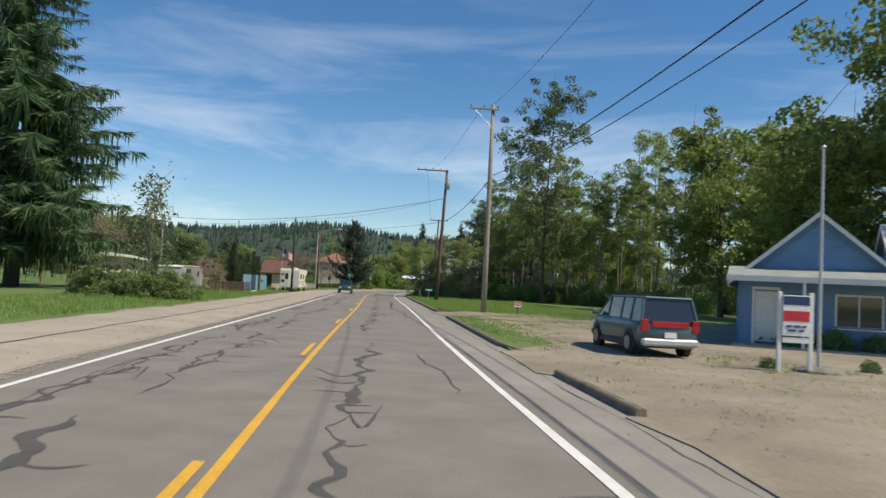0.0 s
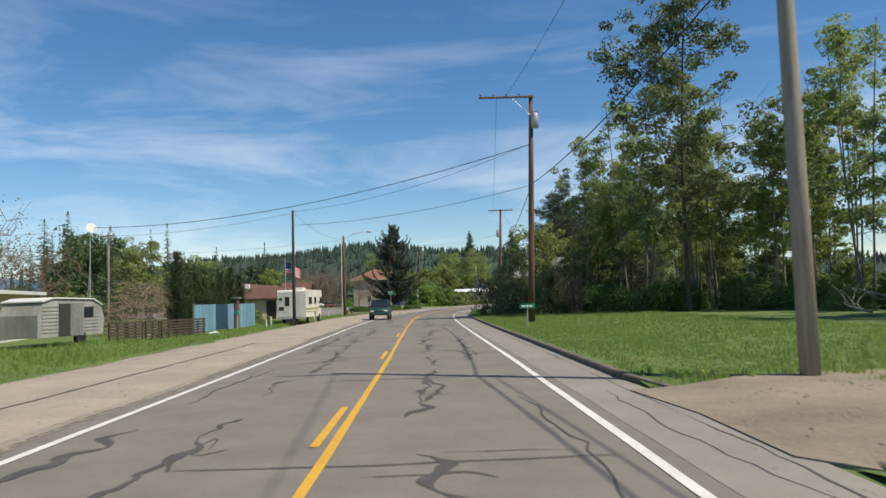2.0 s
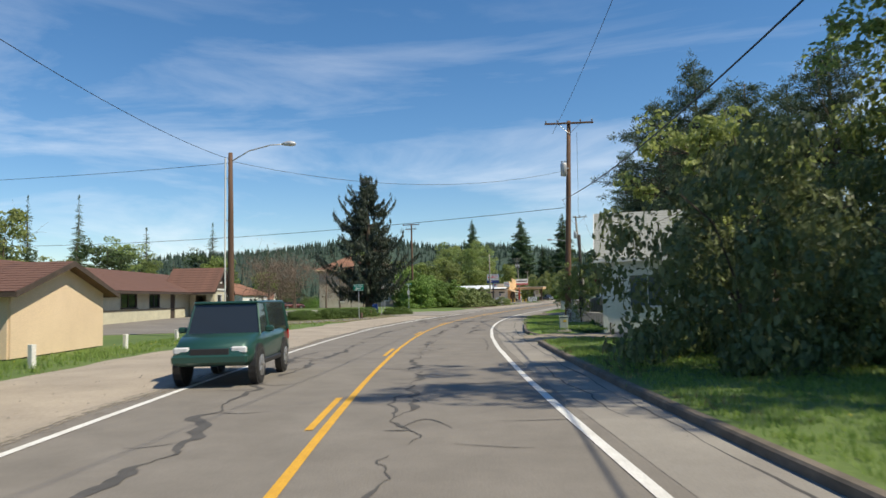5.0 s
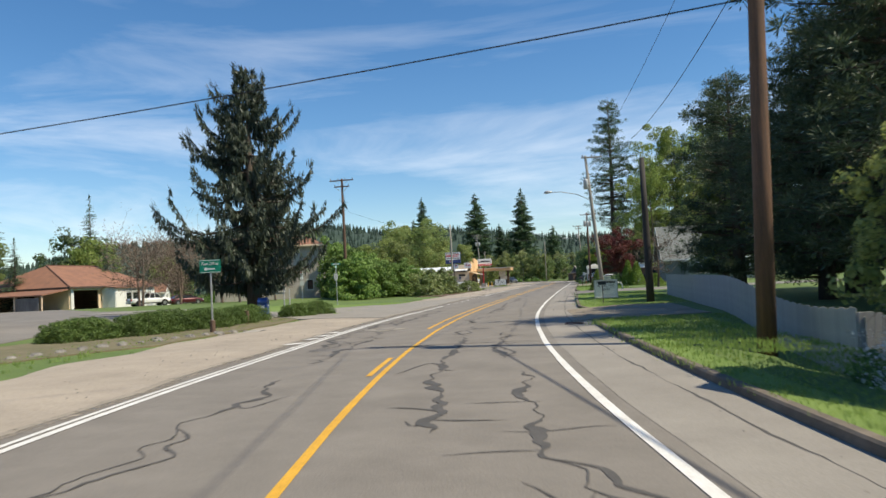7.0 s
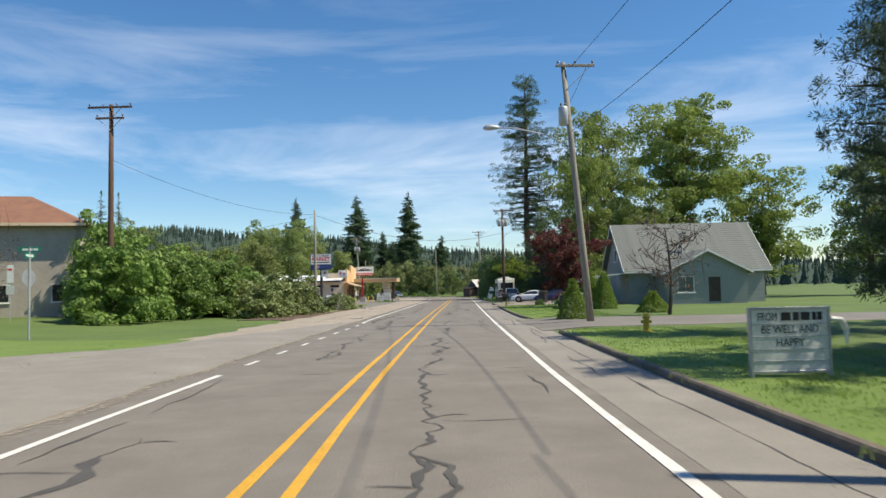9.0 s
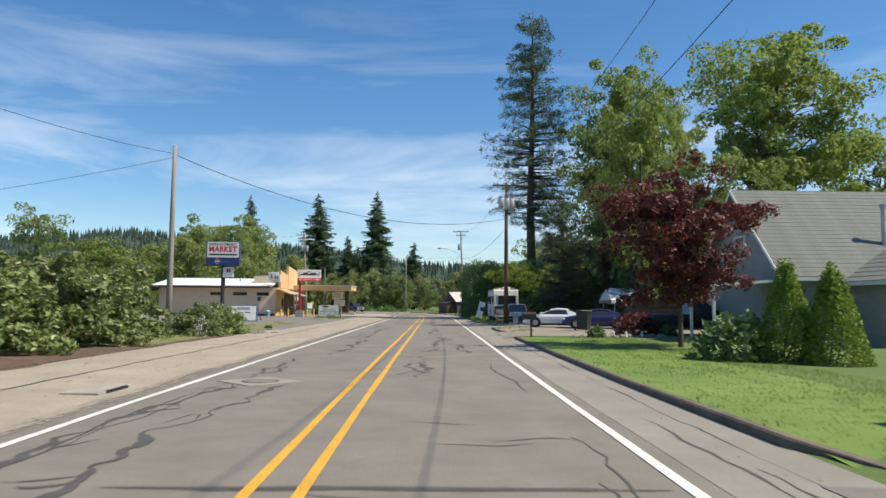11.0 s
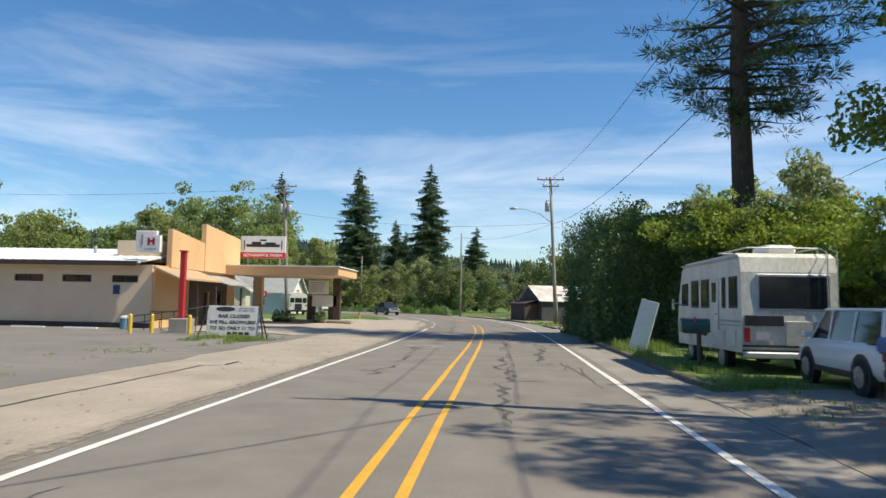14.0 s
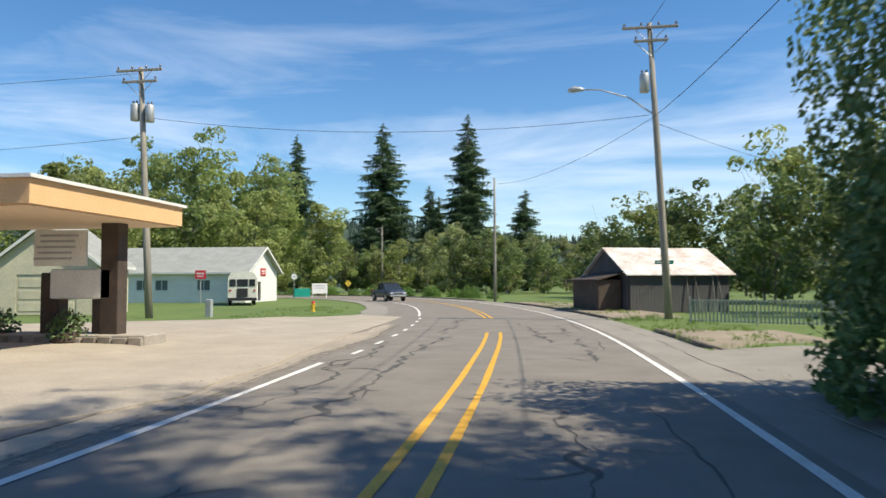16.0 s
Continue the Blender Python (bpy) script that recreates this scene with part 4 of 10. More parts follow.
def soft_conifer(name, h, prof, seed, leafmat, z0=2.0, whorl=0.55, per=6, needle=0.34, puff=0.6, flat=0.6, tr=0.4, rise=0.12, gap=0.1, count=52, width=0.05, label="", bare=0):
    """A conifer whose boughs carry soft tufts of needles; prof: reach of the boughs at even steps from z0 to the top."""
    rs = np.random.RandomState(seed)
    t = thing(name, 0, 0, 0, 0, label, "tree")
    wood, quads = Geo(), []
    wood.tube([(0, 0, -0.3), (0.012 * h * rs.normal(), 0.008 * h, h * 0.35), (0, 0, h * 0.7), (0, 0, h)], [tr * 1.15, tr * 0.8, tr * 0.42, 0.03], 12)
    for k in range(bare):
        a, z = rs.uniform(0, 6.283), rs.uniform(0.25, 0.95) * z0
        ln = rs.uniform(0.6, 1.9)
        limb(wood, rs, (0, 0, z), (math.cos(a) * ln, math.sin(a) * ln, z + ln * rs.uniform(-0.1, 0.4)), 0.05, 0.012, 4, 5)
    z = z0
    while z < h - 0.15:
        u = (z - z0) / (h - z0)
        reach = float(np.interp(u, np.linspace(0, 1, len(prof)), prof))
        for _ in range(max(3, int(per * (1 - 0.35 * u)))):
            if rs.uniform() < gap:
                continue
            a, ln = rs.uniform(0, 6.283), reach * rs.uniform(0.5, 1.1) + 0.1
            d = np.array([math.cos(a), math.sin(a), 0])
            zb = z + rs.uniform(-0.5, 0.5) * whorl
            lift = rise + rs.normal() * 0.07 + 0.35 * u
            line = [np.array([0, 0, zb]) + d * ln * w + np.array([0, 0, ln * (lift * w - 0.22 * w * w + 0.16 * w**4)]) for w in (0, 0.35, 0.7, 1.0)]
            wood.tube(line, [0.018 + 0.022 * ln, 0.012 + 0.012 * ln, 0.014, 0.006], 4, caps=False)
            for w in np.arange(1.0, 0.22, -max(0.16, 0.62 * puff / max(ln, 0.3))):
                c = np.array([np.interp(w, (0, 0.35, 0.7, 1.0), [q[i] for q in line]) for i in range(3)])
                c = c + rs.normal(size=3) * puff * 0.28 * (1 if ln > 0.8 else 0.3)
                m = int(count * rs.uniform(0.6, 1.2))
                v = rs.normal(size=(m, 3))
                v[:, 2] = v[:, 2] * 0.75 + 0.35
                v += d * 0.55
                v /= np.linalg.norm(v, axis=1)[:, None]
                r = puff * rs.uniform(0.6, 1.1)
                p0 = c + v * (r * rs.uniform(0.0, 0.7, m))[:, None] * np.array([1, 1, flat])
                ax = v * (needle * rs.uniform(0.6, 1.2, m))[:, None]
                wd = np.cross(ax, rs.normal(size=(m, 3)))
                wd *= (width * rs.uniform(0.7, 1.2, m) * 0.5 / (np.linalg.norm(wd, axis=1) + 1e-6))[:, None]
                quads.append(np.stack([p0, p0 + ax * 0.5 + wd, p0 + ax, p0 + ax * 0.5 - wd], 1))
        z += whorl * rs.uniform(0.75, 1.3)
    part("trunk", wood, M_BARK, t, smooth=True)
    part("crown", Geo().quads(np.concatenate(quads)), leafmat, t)
    return t


def old_spruce(name, h, seed, leafmat, label):
    """A ragged spruce: a dense core, long arms that sag and sweep up at the end, and hanging curtains of twigs."""
    rs = np.random.RandomState(seed)
    t = thing(name, 0, 0, 0, 0, label, "tree")
    wood, quads = Geo(), []
    wood.tube([(0, 0, -0.3), (0.1, 0.05, h * 0.4), (0, 0, h)], [0.46, 0.3, 0.03], 12)
    for k in range(190):
        z = 1.9 + (h - 2.2) * (k + rs.uniform()) / 190
        reach = float(np.interp(z / h, (0.1, 0.2, 0.33, 0.5, 0.62, 0.75, 0.9, 1.0), (3.4, 5.0, 5.2, 4.6, 3.7, 2.9, 1.6, 0.35)))
        arm = rs.uniform() < 0.24
        ln = reach * (rs.uniform(0.95, 1.15) if arm else rs.uniform(0.42, 0.8))
        a = rs.uniform(0, 6.283)
        d, sd = np.array([math.cos(a), math.sin(a), 0]), np.array([-math.sin(a), math.cos(a), 0])
        ws = np.linspace(0, 1, 9)
        sag, sweep = rs.uniform(0.2, 0.4), rs.uniform(0.5, 0.85) if arm else rs.uniform(0.25, 0.5)
        zz = z + ln * (-sag * ws + sweep * ws**2.8)
        wood.tube([np.array([d[0] * ln * w, d[1] * ln * w, q]) for w, q in zip(ws[::2], zz[::2])], list(np.linspace(0.02 + 0.014 * ln, 0.008, 5)), 4, caps=False)
        m = max(16, int(ln * 48))
        w = rs.uniform(0.12, 1.0, m)
        base = np.stack([d[0] * ln * w, d[1] * ln * w, np.interp(w, ws, zz)], -1)
        base[:, :2] += (sd[:2] * (rs.normal(size=m) * 0.16 * (1.2 - 0.7 * w))[:, None])
        fall = rs.uniform(0.25, 0.85, m) * (1.1 - 0.55 * w)
        end = base + d * (rs.uniform(-0.05, 0.22, m))[:, None] + sd * (rs.normal(size=m) * 0.1)[:, None]
        end[:, 2] -= fall
        m2 = max(14, int(ln * 34))
        w2 = rs.uniform(0.2, 1.0, m2) ** 0.8
        b2 = np.stack([d[0] * ln * w2, d[1] * ln * w2, np.interp(w2, ws, zz)], -1)
        e2 = b2 + d * (rs.uniform(0.05, 0.3, m2))[:, None] + sd * (rs.normal(size=m2) * 0.26 * (1.2 - 0.8 * w2))[:, None]
        e2[:, 2] += rs.uniform(-0.05, 0.3, m2) * (0.5 + w2)
        for p, q, wdt in ((base, end, 0.085), (b2, e2, 0.075)):
            ax = q - p
            wd = np.cross(ax, rs.normal(size=ax.shape))
            wd *= (wdt * rs.uniform(0.6, 1.3, len(ax)) * 0.5 / (np.linalg.norm(wd, axis=1) + 1e-6))[:, None]
            quads.append(np.stack([p, p + ax * 0.4 + wd, q, p + ax * 0.4 - wd], 1))
        tip = np.array([d[0] * ln, d[1] * ln, zz[-1]])
        for j in range(9):
            e = tip + np.array([rs.normal() * 0.1, rs.normal() * 0.1, rs.uniform(0.15, 0.6) * (1.2 if arm else 0.8)])
            o = tip + d * rs.uniform(-0.35, 0.05)
            wv = sd * 0.045
            quads.append(np.array([[o, (o + e) / 2 + wv, e, (o + e) / 2 - wv]]))
    part("trunk", wood, M_BARK, t, smooth=True)
    part("crown", Geo().quads(np.concatenate(quads)), leafmat, t)
    return t


def blob_points(rs, n, size, lump=0.35, fill=0.35, seed=0.0, boxy=False):
    """Places over an uneven rounded body that stands on the ground, with outward directions."""
    d = rs.normal(size=(n, 3))
    d /= np.linalg.norm(d, axis=1)[:, None]
    if boxy:
        d = d / np.abs(d).max(1)[:, None] ** 0.72
        d *= 0.9
    d[:, 2] = np.abs(d[:, 2]) * 1.0 - 0.12 * rs.uniform(0, 1, n)
    bump = np.array([1 + lump * noise.noise((q[0] * 2.1 + seed, q[1] * 2.1, q[2] * 2.1)) + lump * 0.5 * noise.noise((q[0] * 5 + seed, q[1] * 5, q[2] * 5)) for q in d])
    rad = np.where(rs.uniform(size=n) < fill, rs.uniform(0.55, 1, n), rs.uniform(0.9, 1.06, n)) * bump
    p = d * rad[:, None] * np.array(size)
    p[:, 2] = np.maximum(p[:, 2], 0.05)
    return p, d


def shrub(name, size, seed, leafmat, n=2600, leaf=0.16, lump=0.35, label="", category="shrub", boxy=False, fill=0.35, stems=7, group="", barkmat=None, cone=0.0, puff=0.0, clumps=60):
    """size: half width, half depth, height."""
    rs = np.random.RandomState(seed)
    t = thing(name, 0, 0, 0, 0, label, category, group)
    for _ in range(min(stems, 3)):
        g = Geo()
        a = rs.uniform(0, 6.283)
        limb(g, rs, (rs.normal() * 0.12, rs.normal() * 0.12, -0.1), (math.cos(a) * size[0] * 0.6, math.sin(a) * size[1] * 0.6, size[2] * rs.uniform(0.5, 0.8)), 0.035, 0.012, 4, 5)
        part("stem", g, barkmat or M_BARK, t)
    if puff:
        c, _ = blob_points(rs, clumps, [max(0.1, v - puff * 0.7) for v in size], lump, 0.45, seed * 1.7, boxy)
        c[:, 2] = np.maximum(c[:, 2], puff * 0.4)
        q = puff_leaves(rs, c, puff, n, leaf)
        q[:, :, 2] = np.maximum(q[:, :, 2], 0.02)
        part("foliage", Geo().quads(q), leafmat, t)
        return t
    p, d = blob_points(rs, n, size, lump, fill, seed * 1.7, boxy)
    p[:, :2] *= (1 - cone * np.clip(p[:, 2] / size[2], 0, 1))[:, None]
    part("foliage", Geo().quads(leaf_quads(rs, p, leaf, out=d * 0.3)), leafmat, t)
    return t


def put(src, x, y, rz=0.0, s=1.0, sz=None, z=None, label=""):
    """A copy of a plant on the ground."""
    zz = float(gz(np.array(float(x)), np.array(float(y)))) if z is None else z
    m = pose(x, y, zz, 0, 0, rz)
    c = copy_thing(src, m)
    c.matrix_basis = m @ Matrix.Diagonal((s, s, sz or s, 1))
    return tagged(c, label)


def place(src, x, y, rz=0.0, s=1.0, sz=None):
    zz = float(gz(np.array(float(x)), np.array(float(y))))
    src.matrix_basis = pose(x, y, zz, 0, 0, rz) @ Matrix.Diagonal((s, s, sz or s, 1))
    return src


trng = np.random.RandomState(11)

# large firs beside the first stretch
place(conifer("douglas_fir", 27, 8.6, 3, M_FIR, z0=3.4, droop=0.34, dens=0.95, tr=0.5, power=0.42, gap=0.22, tipup=0.5, fine=40, spray=1.2, label="large dark Douglas fir with drooping boughs"), -42.0, 45.4)
big_fir = conifer("douglas_fir", 19, 5.2, 5, M_FIR, z0=1.8, droop=0.38, dens=1.1, tr=0.4, power=0.65, gap=0.1, label="dark Douglas fir among garden trees")
place(big_fir, -53, 50)
# cottonwood and alder wood on the right
place(broadleaf("cottonwood_tree", 30, 5.2, 6, 21, M_COTTON, M_BARK, 19000, 0.22, 0.22, 36, "tall cottonwood with sparse young leaves", puff=0.9, clumps=230), -5.5, 92)
alders = [broadleaf("alder_tree", 19 + k * 2, 3.0, 6.5, 30 + k, M_ALDER if k != 1 else M_MAPLE, M_BARK_PALE, 6500, 0.21, 0.15, 18, "slender alder with fresh green leaves at the wood's edge", puff=0.72, clumps=95, trunks=2 + k % 2, lean=0.045) for k in range(4)]
darks = [broadleaf("bigleaf_maple", 15 + 2 * k, 5.0, 2.2, 50 + k, M_MAPLE, M_BARK, 17000, 0.235, 0.3, 26, "dense green bigleaf maple", puff=1.0, clumps=170, trunks=2) for k in range(3)]
for k, t0 in enumerate(alders):
    place(t0, (4, -2, 12, 9)[k], (97, 104, 88, 101)[k], k * 70)
for k, t0 in enumerate(darks):
    place(t0, (15.5, 21, 12.8)[k], (58, 48, 70)[k], k * 100)
WOOD = [(-12.5, 101), (-6, 108), (-3, 113), (-4, 118), (-1, 112), (6, 108), (1, 94), (8, 92), (10.5, 86), (13, 81), (15, 76), (17, 84), (14, 96), (9, 113), (-2, 121), (-1, 125), (18, 90), (20, 78), (3, 101), (-4, 99), (-9, 97), (14, 99), (20, 99), (25, 92), (9, 107), (23, 84), (-13, 106), (-10, 104)]
for k, (x, y) in enumerate(WOOD):
    put(alders[k % 4], x + trng.normal() * 0.8, y + trng.normal() * 0.8, trng.uniform(0, 360), trng.uniform(0.8, 1.05), trng.uniform(0.68, 0.95))
for x, y, s in [(26, 58, 1.2), (18, 40, 1.15), (24, 36, 1.35), (20, 66, 1.0), (14, 47, 0.9), (29, 47, 1.25)]:
    put(darks[int(trng.randint(3))], x, y, trng.uniform(0, 360), s, s * trng.uniform(0.95, 1.15))
under = [shrub("undergrowth_shrub", (2.4, 2.0, 2.6), 70 + k, (M_SHRUB, M_DULL, M_HEDGE)[k], 3600, 0.15, 0.5, "tangled green undergrowth at the wood's edge", fill=0.6) for k in range(3)]
for k, t0 in enumerate(under):
    place(t0, -12 + 6 * k, 96 + 2 * k)
for k in range(34):
    s = trng.uniform(0, 1)
    x, y = (-16 + 34 * s, 100 - 22 * s + trng.uniform(-3, 9))
    put(under[k % 3], x, y, trng.uniform(0, 360), trng.uniform(0.5, 1.0))
for k in range(14):
    put(under[1 + k % 2], 13 + trng.uniform(0, 14), 34 + k * 3 + trng.normal(), trng.uniform(0, 360), trng.uniform(0.7, 1.2))
for x, y, s in [(2, 124, 0.7), (10, 119, 0.62), (18, 112, 0.6), (25, 102, 0.6), (0, 131, 0.7)]:
    put(darks[int(trng.randint(3))], x, y, trng.uniform(0, 360), s, s * trng.uniform(0.75, 0.95))
deep = shrub("wood_shrub", (3.2, 2.8, 4.6), 77, M_DULL, 6500, 0.2, 0.5, "leafy green shrub in the shade of the wood", puff=0.8, clumps=70)
place(deep, 0, 113)
for k, (x, y) in enumerate([(2.4, 112), (4.8, 111.5), (-3, 116), (7.5, 110), (10.5, 107), (13, 104), (16, 101), (20, 97), (24, 91), (26, 84), (28, 76), (22, 94), (-5, 121)]):
    put(deep, x, y, k * 77, 0.9 + 0.06 * (k % 4), 0.8 + 0.07 * (k % 5))
put(darks[2], 6, 115, 240, 0.72, 0.7)
# shrubs by the second pole
thicket = shrub("overgrown_bush", (2.4, 2.2, 2.6), 79, leafy("bramble_leaves", (0.1, 0.13, 0.05), (0.2, 0.235, 0.095), 0.4, spread=0.3), 9000, 0.095, 0.5, "tall overgrown bush beside a utility pole", puff=0.42, clumps=110)
place(thicket, -19.6, 101, 0, 1.5, 2.1)
for x, y, s, sz in [(-21.0, 97, 1.3, 2.0), (-16.5, 107, 1.5, 2.2), (-17.5, 95.5, 1.0, 1.5), (-18.5, 111, 1.2, 1.8), (-15.5, 98, 1.2, 1.7)]:
    put(thicket, x, y, trng.uniform(0, 360), s, sz)

# garden bushes and trees on the left of the first stretch
leftbush = shrub("garden_bush", (2.6, 2.2, 3.4), 81, M_DULL, 11000, 0.105, 0.5, "overgrown green bush beside the road", puff=0.5, clumps=95)
place(leftbush, -28.3, 38.0, 0, 1.0, 0.75)
for x, y, s in [(-25.6, 39.5, 0.95), (-30.5, 41.5, 1.05), (-27.2, 42.6, 0.85), (-32.5, 45.5, 1.0), (-34.5, 49.5, 0.8), (-36, 52.5, 0.55), (-43.6, 88.4, 0.8), (-46.0, 91.5, 0.9), (-48.5, 94.0, 0.8)]:
    put(leftbush, x, y, trng.uniform(0, 360), s, s * trng.uniform(0.55, 0.8))
place(broadleaf("young_tree", 7.6, 1.5, 2.6, 83, M_COTTON, M_BARK_PALE, 900, 0.16, 0.07, 14, "spindly young tree with few leaves", clump=0.5), -26.0, 38.8)
yard_tree = broadleaf("bare_tree", 7.5, 3.6, 1.6, 85, M_TWIG, M_TWIG, 1500, 0.12, 0.16, 20, "bare brown fruit tree in a garden", clump=0.8, cluster=10)
place(yard_tree, -52, 60)
cypress = soft_conifer("cypress_tree", 6.4, (0.7, 0.9, 0.95, 0.88, 0.74, 0.55, 0.32, 0.05), 87, M_CYPRESS, z0=0.15, whorl=0.2, per=9, needle=0.17, puff=0.26, flat=1.5, tr=0.08, rise=0.9, gap=0.02, count=34, width=0.032, label="dark narrow garden cypress")
place(cypress, -36.95, 69.5, 0, 0.64, 0.79)
for x, y, s, sz in [(-37.1, 70.8, 0.5, 0.56), (-37.3, 71.8, 0.55, 0.6), (-37.4, 72.9, 0.5, 0.55), (-38.1, 74.2, 0.5, 0.5), (-38.9, 76.2, 0.5, 0.52), (-40.3, 79.5, 0.52, 0.66), (-40.1, 80.5, 0.52, 0.72), (-40.0, 81.6, 0.5, 0.64)]:
    put(cypress, x, y, trng.uniform(0, 360), s, sz)
far_firs = [conifer("fir_tree", 15 + 3 * k, 3.0, 91 + k, M_FIR, z0=0.6, droop=0.3, dens=0.85, tr=0.2, power=0.8, gap=0.08, label="dark green fir behind the houses") for k in range(2)]
far_leaf = [broadleaf("leafy_tree", 11 + 2 * k, 4.4, 1.6, 95 + k, (M_MAPLE, M_OLIVE, M_ALDER)[k], M_BARK, 6500, 0.32, 0.22, 18, "round spring-green tree behind the houses", puff=1.15, clumps=95) for k in range(3)]
far_leaf += [broadleaf("leafy_tree", 12, 4.6, 1.4, 99, M_DEEP, M_BARK, 6500, 0.32, 0.22, 18, "dark green tree behind the houses", puff=1.1, clumps=95)]
for k, t0 in enumerate(far_firs + far_leaf):
    place(t0, -95 - 7 * k, 118 + 12 * k, 40 * k)
BELT = [("l", -66, 92, 0.62), ("f", -70, 100, 0.62), ("l", -58, 104, 0.7), ("l", -62, 110, 0.75), ("f", -66, 118, 0.55), ("l", -74, 112, 0.75), ("f", -80, 104, 0.75), ("f", -57.5, 87.8, 0.95), ("l", -74, 84, 0.6),
        ("l", -78, 92, 0.8), ("l", -90, 100, 0.9), ("f", -96, 92, 0.9), ("l", -86, 120, 0.5), 
        ("l", -110, 160, 1.0), ("f", -118, 172, 0.9), ("f", -112, 176, 0.8), ("l", -116, 186, 1.1), ("f", -108, 196, 0.75), ("l", -122, 200, 1.0), ("f", -126, 150, 0.9), ("l", -132, 164, 1.0), ("f", -120, 140, 0.85), ("l", -114, 146, 0.9),
        ("f", -104, 210, 0.85), ("l", -98, 222, 0.9), ("l", -92, 232, 0.8), ("f", -88, 246, 0.95), ("l", -96, 250, 0.75), ("l", -104, 262, 0.8), ("f", -100, 276, 1.0), ("l", -108, 286, 0.85), ("l", -88, 280, 0.65), ("l", -96, 296, 0.9),
        ("l", -112, 240, 0.9), ("f", -118, 250, 1.0), ("l", -122, 226, 1.0), ("f", -128, 236, 1.0), ("l", -86, 300, 1.05), ("l", -80, 296, 0.75),
        ("l", -121, 206, 0.75), ("f", -128, 214, 1.15), ("l", -113, 218, 0.95), ("f", -138, 205, 1.25), ("l", -131, 194, 0.8), ("f", -119, 226, 1.15), ("l", -142, 190, 0.9), ("f", -146, 178, 1.2)]
for kind, x, y, s in BELT:
    s *= (0.72 if kind == "f" else 0.52) if y < 130 and x > -82 else (0.62 if 205 < y < 305 and x > -110 and kind == "l" else 1.0)
    put((far_firs if kind == "f" else far_leaf)[int(trng.randint(2)) if kind == "f" else (3 if trng.uniform() < (0.7 if y < 130 else 0.25) else int(trng.randint(3)))], x, y, trng.uniform(0, 360), s * trng.uniform(0.9, 1.1), s * trng.uniform(0.85, 1.2))

put(far_leaf[3], -67.0, 96.0, 70, 0.8, 0.82, label="broad dark green tree behind a garden")
put(yard_tree, -56.4, 73.0, 40, 1.15, 1.1)
put(yard_tree, -54.4, 76.5, 150, 0.9, 0.85)
put(far_leaf[3], -46.4, 88.2, 30, 0.42, 0.4, label="round dark green garden tree behind a blue fence")

# the spruce, hedges and shrubs round the side street
place(old_spruce("norway_spruce", 15.4, 101, M_OLDSPRUCE, "tall dark spruce with drooping twigs and brown cones"), -51.4, 151.6)
for x, y, s in [(-85, 190.5, 1.15), (-88.5, 195, 1.2), (-82, 194, 1.15), (-79.5, 190, 1.0), (-91, 207, 1.2), (-68.5, 183.5, 0.85), (-72.5, 187.0, 1.0), (-65.5, 186, 0.75)]:
    put(yard_tree, x, y, trng.uniform(0, 360), s, s * 0.95)
M_BOXLEAF = leafy("clipped_leaves", (0.06, 0.11, 0.02), (0.125, 0.19, 0.034), 0.25, spread=0.1)
hedge = shrub("clipped_hedge", (1.75, 1.15, 1.05), 103, M_BOXLEAF, 24000, 0.042, 0.12, "low rounded clipped green hedge beside a parking lot", "hedge", True, 0.2, group="hedges", puff=0.24, clumps=240)
place(hedge, -52.0, 137.2, 70, 1.0, 1.0)
for x, y, s, sz in [(-50.7, 139.8, 1.0, 1.12), (-49.8, 142.6, 1.0, 1.05), (-49.7, 145.4, 0.95, 1.0), (-50.2, 148.0, 0.95, 1.05), (-48.8, 151.9, 0.75, 0.9), (-48.4, 154.0, 0.8, 0.95), (-53.6, 139.4, 0.9, 0.95), (-52.0, 143.4, 0.95, 1.1), (-52.2, 147.0, 0.9, 1.0)]:
    put(hedge, x, y, 62 + trng.uniform(-15, 15), s, sz)
lawnbush = shrub("flowering_shrub", (2.5, 2.2, 5.2), 105, leafy("garden_shrub_leaves", (0.1, 0.175, 0.035), (0.21, 0.31, 0.07), 0.4, spread=0.32), 7600, 0.19, 0.5, "tall loose green garden shrub", puff=0.62, clumps=70)
place(lawnbush, -56.8, 185.5)
for x, y, s, sz in [(-57, 188.5, 1.05, 1.05), (-55.8, 193, 1.1, 1.02), (-54.6, 197.5, 1.0, 0.95), (-61.0, 194.5, 1.0, 1.5), (-60, 192, 1.2, 1.15), (-58, 197, 1.1, 1.1), (-53.4, 201.5, 0.9, 0.8), (-56.5, 202, 1.0, 0.95)]:
    put(lawnbush, x, y, trng.uniform(0, 360), s, sz)
rhodo = shrub("rhododendron", (2.7, 2.5, 3.9), 107, M_RHODO, 8200, 0.18, 0.34, "large rounded rhododendron with glossy leaves", puff=0.55, clumps=95)
place(rhodo, -50.6, 199.6, 0, 1.0, 0.85)
for x, y, s, sz in [(-50.2, 204, 1.0, 0.88), (-50.6, 208.6, 1.0, 0.85), (-50.2, 195.4, 0.85, 0.7), (-53.6, 207, 1.1, 0.95), (-53.5, 199, 1.0, 0.9)]:
    put(rhodo, x, y, trng.uniform(0, 360), s, sz)
for x, y, s, sz in [(-48.3, 212.6, 0.5, 0.42), (-47.7, 215.2, 0.52, 0.44)]:
    put(rhodo, x, y, trng.uniform(0, 360), s, sz, label="small clipped rhododendron at a lot's edge")
place(broadleaf("lollipop_tree", 3.3, 0.75, 2.2, 109, M_TWIG, M_BARK, 500, 0.12, 0.05, 12, "small clipped ornamental tree on a lawn", clump=0.4), -67, 184.5)
